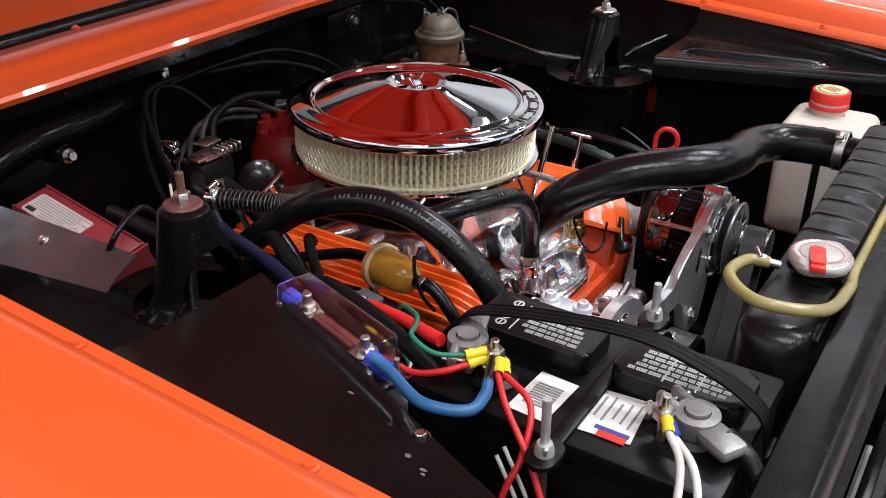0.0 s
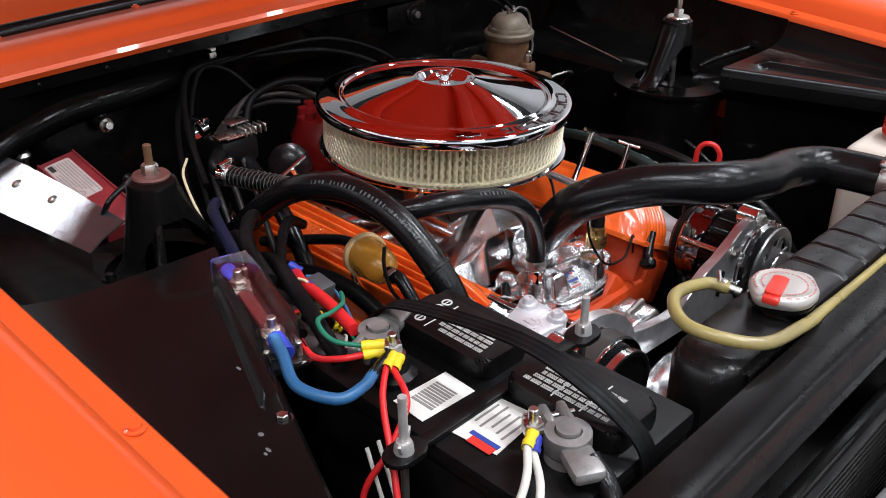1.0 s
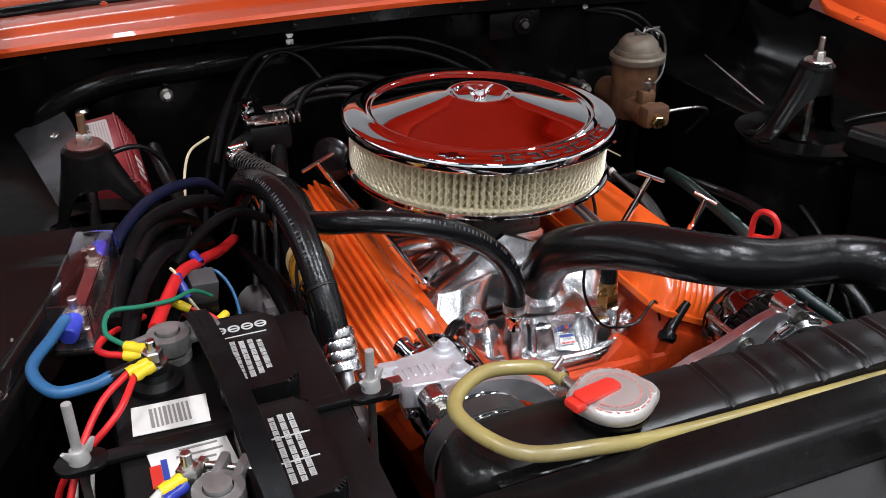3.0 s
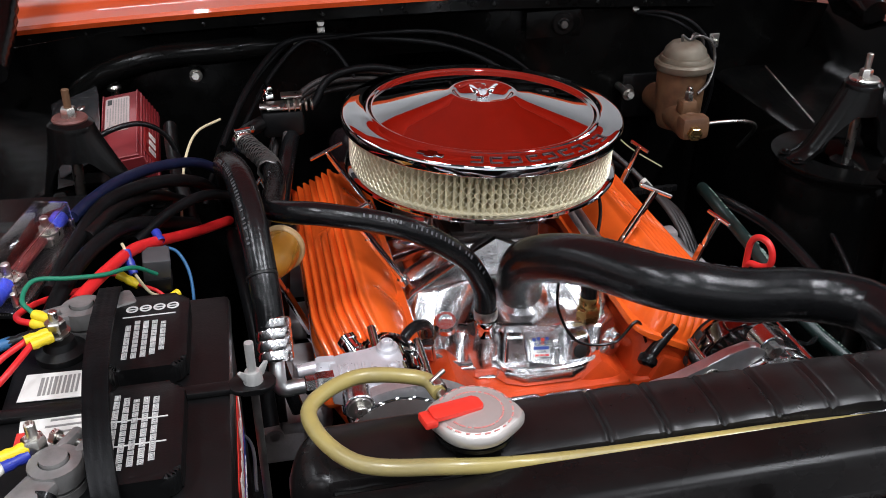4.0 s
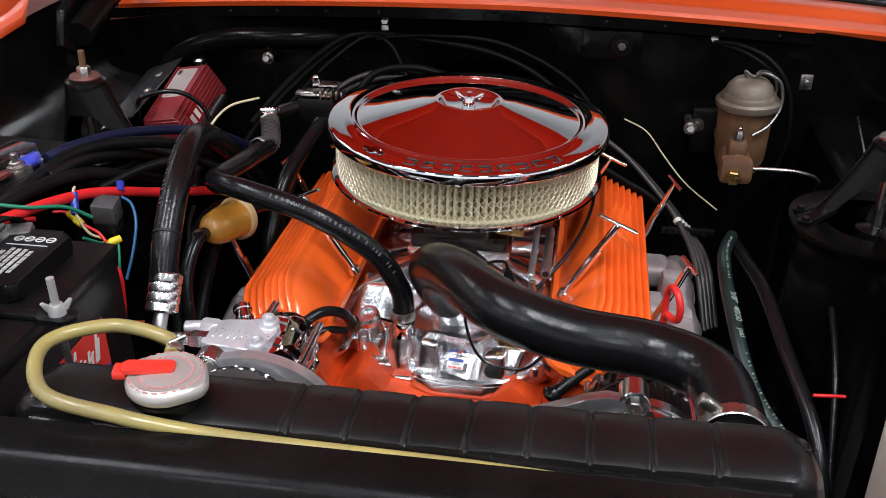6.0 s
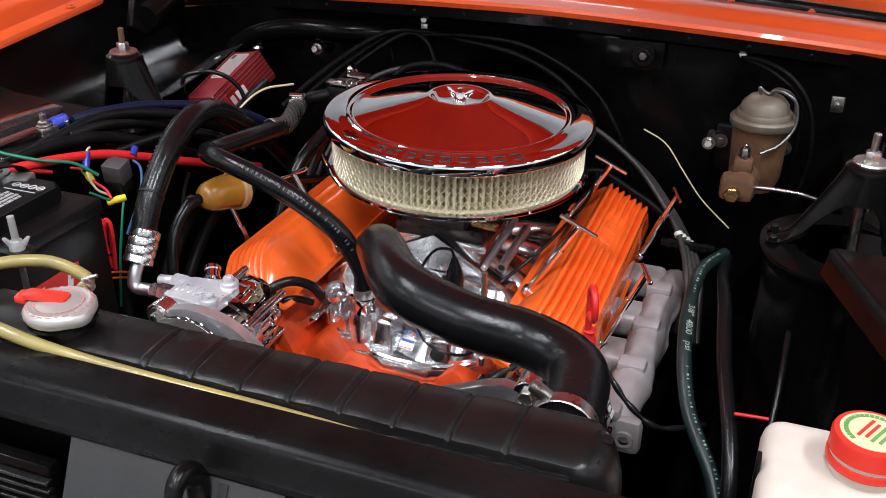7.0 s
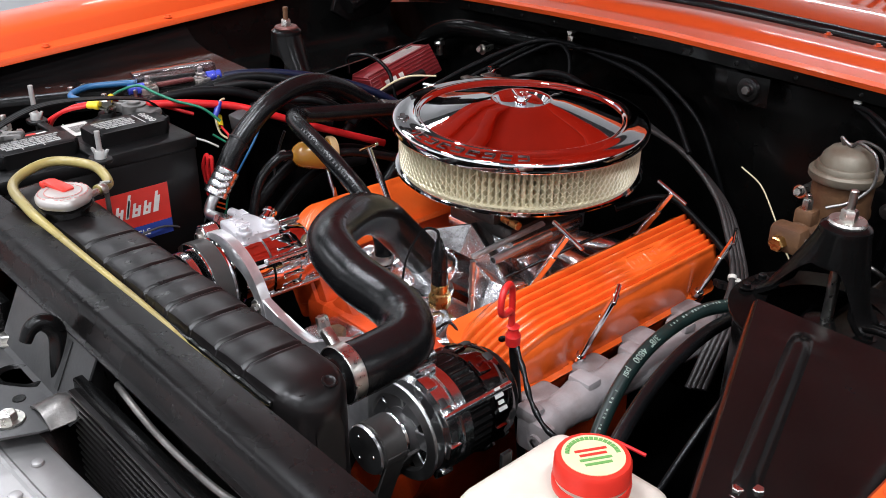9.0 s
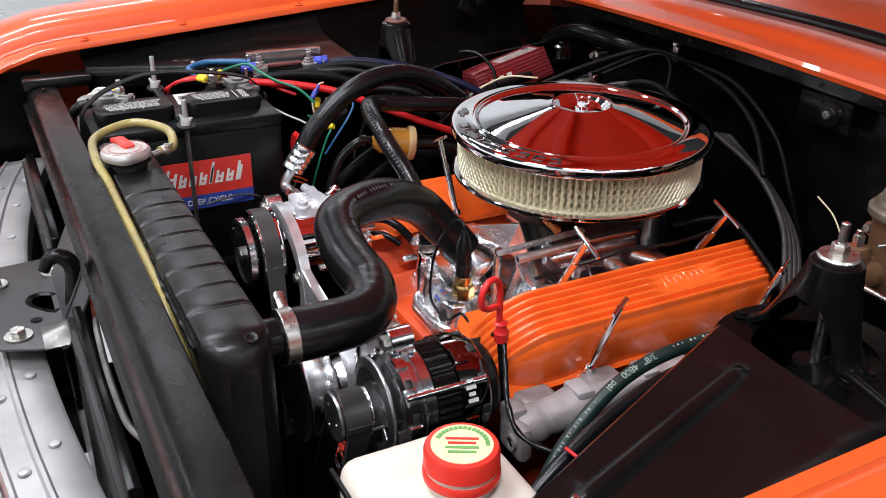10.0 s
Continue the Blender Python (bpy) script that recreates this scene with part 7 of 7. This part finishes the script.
for p in ([(-0.04, 0.22, 0.872), (-0.09, 0.24, 0.90), (-0.16, 0.235, 0.905), (-0.225, 0.19, 0.885), (-0.255, 0.1, 0.82), (-0.28, 0.02, 0.72)], [(-0.05, 0.235, 0.872), (-0.1, 0.26, 0.885), (-0.18, 0.25, 0.885), (-0.24, 0.2, 0.86), (-0.27, 0.12, 0.8), (-0.29, 0.05, 0.7)], [(-0.07, 0.24, 0.87), (-0.12, 0.265, 0.875), (-0.2, 0.255, 0.865), (-0.255, 0.21, 0.83), (-0.28, 0.14, 0.77), (-0.3, 0.08, 0.68)]):
    wire("black spark plug lead draped behind the valve cover", p, 0.0042, LEAD_GREY, name="plug_lead")
wire("thin black lead along the inner edge of the valve cover", [(0.106, -0.13, 0.752), (0.138, -0.09, 0.777), (0.160, -0.03, 0.794), (0.170, 0.06, 0.7965), (0.164, 0.145, 0.803)], 0.0024, RUBBER)
wire("black loom draped over the rear of the valve cover", [(0.112, 0.09, 0.79), (0.142, 0.135, 0.803), (0.166, 0.150, 0.804), (0.188, 0.153, 0.794), (0.218, 0.153, 0.7775), (0.248, 0.150, 0.762), (0.278, 0.145, 0.738), (0.296, 0.135, 0.70)], 0.0048, LOOM, name="wiring_loom")

# ---- hoses down the driver side ----
green_hose = wire("green-black hydraulic hose with pale printed lettering", [(0.361, 0.062, 0.746), (0.339, -0.034, 0.761), (0.339, -0.148, 0.747), (0.359, -0.241, 0.703), (0.40, -0.314, 0.664), (0.42, -0.38, 0.6)], 0.0085, GREEN_HOSE, name="hydraulic_hose")
hz = smooth_path([(0.361, 0.062, 0.746), (0.339, -0.034, 0.761), (0.339, -0.148, 0.747), (0.359, -0.241, 0.703), (0.40, -0.314, 0.664), (0.42, -0.38, 0.6)], 20)
for k in range(6, len(hz) - 4):
    if k % 7 in (3, 6) or 31 < k < 51:
        continue
    d = (hz[k + 1] - hz[k]).normalized()
    q = d.cross(Vector((0.3, -0.2, 1))).normalized()
    up = q.cross(d).normalized()
    part("print_bar", rbox((0, 0, 0), (0.0012 + 0.0011 * ((k * 7) % 3) / 2, 0.0022 + 0.001 * ((k * 5) % 4) / 3, 0.0005), 0, 1, Matrix.Translation(hz[k] + up * 0.0088) @ Matrix((d, q, up)).transposed().to_4x4()), PALE_GREEN, green_hose)
for k, body in ((36, '3/8"'), (41, "4800"), (46, "psi")):
    d = (hz[k + 1] - hz[k - 1]).normalized()
    up = Vector((0.45, -0.3, 1))
    up = (up - d * up.dot(d)).normalized()
    part("lettering", text_mesh(body, 0.0115, Matrix.Translation(hz[k] + up * 0.0086) @ Matrix((d, up.cross(d), up)).transposed().to_4x4()), PALE_GREEN, green_hose)
wire("black braided hose beside the apron", [(0.365, 0.07, 0.735), (0.368, -0.02, 0.755), (0.378, -0.113, 0.762), (0.389, -0.206, 0.745), (0.412, -0.314, 0.70), (0.42, -0.38, 0.62)], 0.0085, RUBBER, name="hydraulic_hose")
wire("thin black hard line down to the steering box", [(0.455, 0.02, 0.80), (0.452, -0.1, 0.77), (0.45, -0.2, 0.72), (0.44, -0.3, 0.62)], 0.004, RUBBER)
wire("thin pale bare wire hanging from the firewall", [(0.21, 0.252, 0.84), (0.245, 0.25, 0.822), (0.275, 0.245, 0.785), (0.31, 0.225, 0.75), (0.357, 0.194, 0.723)], 0.0012, BARE_WIRE)
wire("short red lead beside the washer bottle", [(0.408, -0.282, 0.736), (0.425, -0.279, 0.735), (0.442, -0.275, 0.733)], 0.002, RED_WIRE)

# ---- master cylinder ----
mc = thing("master_cylinder", "rusty brake master cylinder with a dull zinc cap and bail", "master cylinder", (0.37, 0.2, 0.8))
part("cap", lathe([(0.0, 0.0), (0.045, 0.0), (0.0475, 0.003), (0.0475, 0.010), (0.0445, 0.013), (0.041, 0.0135), (0.0405, 0.017), (0.0385, 0.02), (0.036, 0.0205), (0.033, 0.030), (0.024, 0.039), (0.010, 0.042), (0, 0.042)], 40, pose(0.380, 0.206, 0.884) @ Matrix.Diagonal((0.955, 0.955, 1.05, 1))), DULL_ZINC, mc, "dull zinc domed cap")
part("reservoir", lathe([(0.0, 0.79), (0.03, 0.79), (0.036, 0.81), (0.037, 0.84), (0.039, 0.884), (0, 0.884)], 36, pose(0.379, 0.208, 0)), RUST, mc)
part("bore", rod((0.372, 0.30, 0.815), (0.366, 0.135, 0.815), 0.022, 24), RUST, mc)
part("outlet_boss", join(rbox((0.365, 0.15, 0.842), (0.026, 0.024, 0.024), 0.005), rbox((0.362, 0.118, 0.822), (0.045, 0.03, 0.036), 0.008)), RUST, mc)
part("outlet_bolt", join(hexnut((0.365, 0.147, 0.853), (0.365, 0.147, 0.868), 0.007), rod((0.365, 0.147, 0.866), (0.365, 0.147, 0.874), 0.004)), STEEL, mc)
part("end_plug", hexnut((0.358, 0.106, 0.818), (0.357, 0.094, 0.817), 0.011), BRASS, mc)
part("brake_line", tube([(0.382, 0.118, 0.824), (0.41, 0.115, 0.826), (0.45, 0.118, 0.822), (0.48, 0.14, 0.80), (0.49, 0.2, 0.74)], 0.0032, 10, 8), STEEL, mc)
part("wire_bail", tube([(0.372, 0.204, 0.927), (0.369, 0.2, 0.938), (0.376, 0.2, 0.933), (0.384, 0.2, 0.930), (0.392, 0.198, 0.936), (0.404, 0.197, 0.934), (0.418, 0.195, 0.925), (0.4235, 0.193, 0.905), (0.421, 0.188, 0.886), (0.406, 0.172, 0.868), (0.384, 0.158, 0.858)], 0.0022, 8, 8), GUNMETAL, mc)
part("wire_bail", tube([(0.384, 0.2, 0.930), (0.39, 0.206, 0.936), (0.40, 0.214, 0.934), (0.414, 0.222, 0.924), (0.42, 0.226, 0.905), (0.416, 0.228, 0.88)], 0.0022, 8, 8), GUNMETAL, mc)
part("mounting_flange", rbox((0.368, 0.288, 0.815), (0.11, 0.012, 0.075), 0.006), BLACK, mc)
for x in (0.322, 0.414):
    bolt("flange_nut", (x, 0.281, 0.826), (0, -1, 0), 0.0065, mc, GUNMETAL)

# ---- fixings on the firewall ----


def clip_bolt(at, label):
    ob = thing("firewall_bolt", label, "bolt", at, "bolts on the firewall")
    at = Vector(at)
    part("head", join(rod(at + Vector((0, 0.05, 0.0)), at, 0.006), hexnut(at, at + Vector((0, -0.008, 0.002)), 0.0066), lathe([(0, 0), (0.0098, 0), (0.0098, 0.0018), (0, 0.0018)], 20, along(at + Vector((0, 0.003, 0)), at))), STEEL, ob)
    return ob


clip_bolt((-0.363, 0.283, 0.902), "bright zinc bolt standing out of the black firewall")
clip_bolt((-0.172, 0.312, 0.962), "bright zinc bolt head above a cable clip")
clip_bolt((0.335, 0.313, 0.953), "bright zinc bolt holding a small clip")
clip_bolt((0.308, 0.24, 0.834), "dull round bolt beside the master cylinder")
single("cable_clip", join(rbox((-0.172, 0.307, 0.945), (0.012, 0.004, 0.024), 0.0015), tube([(-0.178, 0.303, 0.935), (-0.20, 0.30, 0.94), (-0.215, 0.302, 0.935)], 0.002, 8, 6)), STEEL, "bent zinc cable clip on the firewall", "clip")
single("speed_clip", join(rbox((0.476, 0.30, 0.895), (0.018, 0.003, 0.024), 0.001), rod((0.476, 0.298, 0.895), (0.476, 0.29, 0.895), 0.004)), STEEL, "small square zinc clip on the firewall", "clip")
plate = thing("firewall_cover_plate", "black rectangular steel cover plate with a central nut", "cover plate", (0.19, 0.265, 0.95))
part("plate", rbox((0.183, 0.266, 0.950), (0.088, 0.004, 0.042), 0.004, 2), BLACK_SHADED, plate)
part("grommet", lathe([(0.0, 0.006), (0.008, 0.006), (0.010, 0.004), (0.016, 0.004), (0.018, 0.0)], 24, pose(0.197, 0.262, 0.951, 90, 0, 0)), BLACK, plate)
part("nut", hexnut((0.197, 0.256, 0.951), (0.197, 0.251, 0.951), 0.006), GUNMETAL, plate)

# bundles of wiring on the firewall
for lab, pts, r in (
    ("black taped wiring loom along the firewall", [(-0.33, 0.10, 0.86), (-0.29, 0.2, 0.905), (-0.235, 0.28, 0.94), (-0.175, 0.30, 0.945), (-0.10, 0.29, 0.94), (0.0, 0.27, 0.93), (0.08, 0.25, 0.90), (0.14, 0.22, 0.85)], 0.0045),
    ("black wiring loom rising to the cable clip", [(-0.36, 0.05, 0.80), (-0.33, 0.15, 0.85), (-0.28, 0.24, 0.90), (-0.22, 0.295, 0.942), (-0.18, 0.305, 0.945)], 0.004),
    ("black wiring loom rising to the cable clip", [(-0.345, 0.06, 0.80), (-0.30, 0.17, 0.86), (-0.25, 0.25, 0.91), (-0.20, 0.295, 0.94), (-0.16, 0.29, 0.93), (-0.13, 0.26, 0.89)], 0.0035),
    ("thin black cable across the firewall", [(-0.172, 0.30, 0.94), (-0.08, 0.28, 0.95), (0.02, 0.265, 0.945), (0.12, 0.25, 0.9), (0.17, 0.24, 0.84), (0.2, 0.25, 0.76)], 0.0035),
    ("black vacuum hose arching behind the air cleaner", [(-0.2, 0.2, 0.87), (-0.17, 0.22, 0.905), (-0.11, 0.225, 0.915), (-0.04, 0.22, 0.90)], 0.006),
    ("black cable curving beside the master cylinder", [(0.335, 0.30, 0.95), (0.37, 0.27, 0.955), (0.41, 0.25, 0.94), (0.44, 0.24, 0.90), (0.45, 0.24, 0.83), (0.44, 0.25, 0.76)], 0.0035),
    ("black cable curving beside the master cylinder", [(0.335, 0.30, 0.95), (0.38, 0.26, 0.945), (0.425, 0.25, 0.91), (0.43, 0.25, 0.85), (0.42, 0.26, 0.78)], 0.003),
    ("black corrugated conduit behind the shock tower", [(-0.40, 0.17, 0.87), (-0.395, 0.10, 0.86), (-0.385, 0.03, 0.845), (-0.37, -0.03, 0.81)], 0.0085),
    ("black corrugated conduit beside the battery", [(-0.46, -0.22, 0.905), (-0.44, -0.16, 0.905), (-0.41, -0.09, 0.885), (-0.38, -0.02, 0.84)], 0.0085),
    ("thick black cable curving from the fuse holder", [(-0.485, -0.30, 0.893), (-0.470, -0.235, 0.905), (-0.445, -0.165, 0.916), (-0.40, -0.10, 0.905), (-0.36, -0.05, 0.88), (-0.34, 0.0, 0.84)], 0.0075),
    ("thick black taped cable beside the red battery cable", [(-0.482, -0.352, 0.888), (-0.468, -0.30, 0.903), (-0.450, -0.245, 0.906), (-0.428, -0.19, 0.898), (-0.40, -0.13, 0.87), (-0.37, -0.06, 0.83)], 0.008),
    ("black cable under the heater hose", [(-0.42, -0.18, 0.875), (-0.38, -0.13, 0.885), (-0.34, -0.09, 0.88), (-0.30, -0.06, 0.85)], 0.006),
    ("black rubber hose beside the valve cover", [(-0.30, -0.30, 0.70), (-0.305, -0.24, 0.77), (-0.315, -0.16, 0.81), (-0.325, -0.06, 0.80), (-0.33, 0.04, 0.76)], 0.009),
    ("black rubber hose beside the valve cover", [(-0.29, -0.27, 0.68), (-0.292, -0.22, 0.75), (-0.30, -0.14, 0.79), (-0.31, -0.04, 0.78)], 0.008),
):
    cor = "corrugated" in lab
    ob = thing("wiring_loom" if "loom" in lab or "cable" in lab else "conduit" if cor else "rubber_hose", lab, "wiring" if "hose" not in lab else "hose", pts[0])
    part("cable", tube(pts, r, 10, 24 if cor else 8, (lambda i, n: 1.0 + 0.1 * (i % 2)) if cor else None), PLASTIC if cor else LOOM, ob)
wire("thin pale wire in the loom behind the ignition box", [(-0.33, 0.14, 0.885), (-0.36, 0.10, 0.885), (-0.375, 0.06, 0.87), (-0.382, 0.02, 0.845), (-0.385, -0.02, 0.82)], 0.0018, BARE_WIRE)

# ---- fuel filter ----
ff = thing("fuel_filter", "amber plastic inline fuel filter with a pale element", "fuel filter", (-0.27, -0.15, 0.8))
FA, FB = Vector((-0.266, -0.127, 0.824)), Vector((-0.289, -0.204, 0.834))
fl = (FB - FA).length
part("bowl", lathe([(0.0, 0.012), (0.024, 0.012), (0.0235, 0.03), (0.022, 0.045), (0.019, 0.06), (0.013, 0.068), (0.006, 0.072), (0.005, fl), (0, fl)], 32, along(FA, FB)), AMBER, ff)
part("rim", lathe([(0, 0.0), (0.012, 0.0), (0.026, 0.004), (0.0275, 0.007), (0.0275, 0.013), (0.025, 0.015), (0, 0.015)], 36, along(FA, FB)), FILTER_CAP, ff)
part("element", lathe([(0, 0.014), (0.021, 0.014), (0.021, 0.036), (0, 0.036)], 32, along(FA, FB)), FILTER_CAP, ff)
part("outlet_hose", tube([FB + (FA - FB) * 0.1, (-0.288, -0.22, 0.832), (-0.291, -0.25, 0.805), (-0.285, -0.27, 0.76), (-0.27, -0.28, 0.70)], 0.0075, 12, 8), RUBBER, ff)
part("hose_clamp", lathe([(0.0082, 0), (0.0086, 0.001), (0.0086, 0.006), (0.0082, 0.007)], 18, along(FB, FB + Vector((-0.004, -0.02, -0.002)))), STEEL, ff)
part("inlet_hose", tube([FA, (-0.258, -0.10, 0.822), (-0.25, -0.06, 0.81), (-0.25, 0.02, 0.78), (-0.255, 0.1, 0.75)], 0.007, 12, 8), RUBBER, ff)
part("zip_tie", tube([(-0.294, -0.2, 0.87), (-0.30, -0.205, 0.85), (-0.30, -0.215, 0.825), (-0.292, -0.225, 0.806)], 0.0022, 8, 8), PLASTIC, ff)

# ---- washer bottle ----
wb = thing("washer_bottle", "milky white plastic washer bottle with a red screw cap", "washer bottle", (0.5, -0.47, 0.62))
part("tank", rbox((0.495, -0.468, 0.735), (0.125, 0.135, 0.194), 0.018, 4), MILKY, wb)
part("neck", lathe([(0.026, 0.826), (0.026, 0.846), (0.0288, 0.847), (0.0288, 0.856), (0, 0.856)], 28, pose(0.511, -0.457, 0)), MILKY, wb)
cp = part("screw_cap", lathe([(0.0292, 0.8532), (0.0305, 0.854), (0.030, 0.8555), (0.030, 0.867), (0.0285, 0.870), (0.026, 0.8705), (0, 0.8705)], 48, pose(0.511, -0.457, 0), lambda a, r, z: 1.0 + (0.006 * math.cos(24 * a) if 0.854 < z < 0.872 else 0.0)), CAP_RED, wb, "red ridged screw cap")
part("tamper_ring", lathe([(0.0285, 0.842), (0.0308, 0.8425), (0.0312, 0.8475), (0.0300, 0.8495), (0.0285, 0.8495)], 48, pose(0.511, -0.457, 0)), CAP_RED, wb, "red lower ring of the cap")
part("cap_label", lathe([(0, 0.0), (0.0245, 0.0), (0.0245, 0.0006), (0, 0.0006)], 40, pose(0.511, -0.457, 0.8705)), LABEL_CREAM, cp, "cream and green printed disc")
for k in range(16):
    a = radians(10 + 160 * k / 15)
    part("print_bar", rbox((0.020, 0, 0.8714), (0.0035, 0.003, 0.0004), 0, 1, pose(0.511, -0.457, 0, 0, 0, math.degrees(a) + 50)), LABEL_GREEN, cp)
for k in range(4):
    part("print_bar", put(rbox((0, 0.006 - 0.0055 * k, 0.8714), (0.026 - 0.004 * (k % 2), 0.0026, 0.0004), 0), pose(0.511, -0.457, 0, 0, 0, 62)), LABEL_RED if k in (0, 1) else LABEL_GREEN, cp)
part("strap", join(rbox((0.4325, -0.47, 0.74), (0.004, 0.012, 0.19), 0.001), rbox((0.495, -0.5365, 0.815), (0.13, 0.004, 0.006), 0.001)), PLASTIC, wb)
part("bracket", rbox((0.54, -0.47, 0.632), (0.14, 0.14, 0.01), 0.003), BLACK, wb)

# added steel rod draws the bright glint along an apron crease
wire("thin steel rod drawn as the highlight on a panel crease", [(0.543, 0.241, 0.864), (0.533, 0.15, 0.852), (0.523, 0.056, 0.839)], 0.0014, STEEL, name="hard_line")
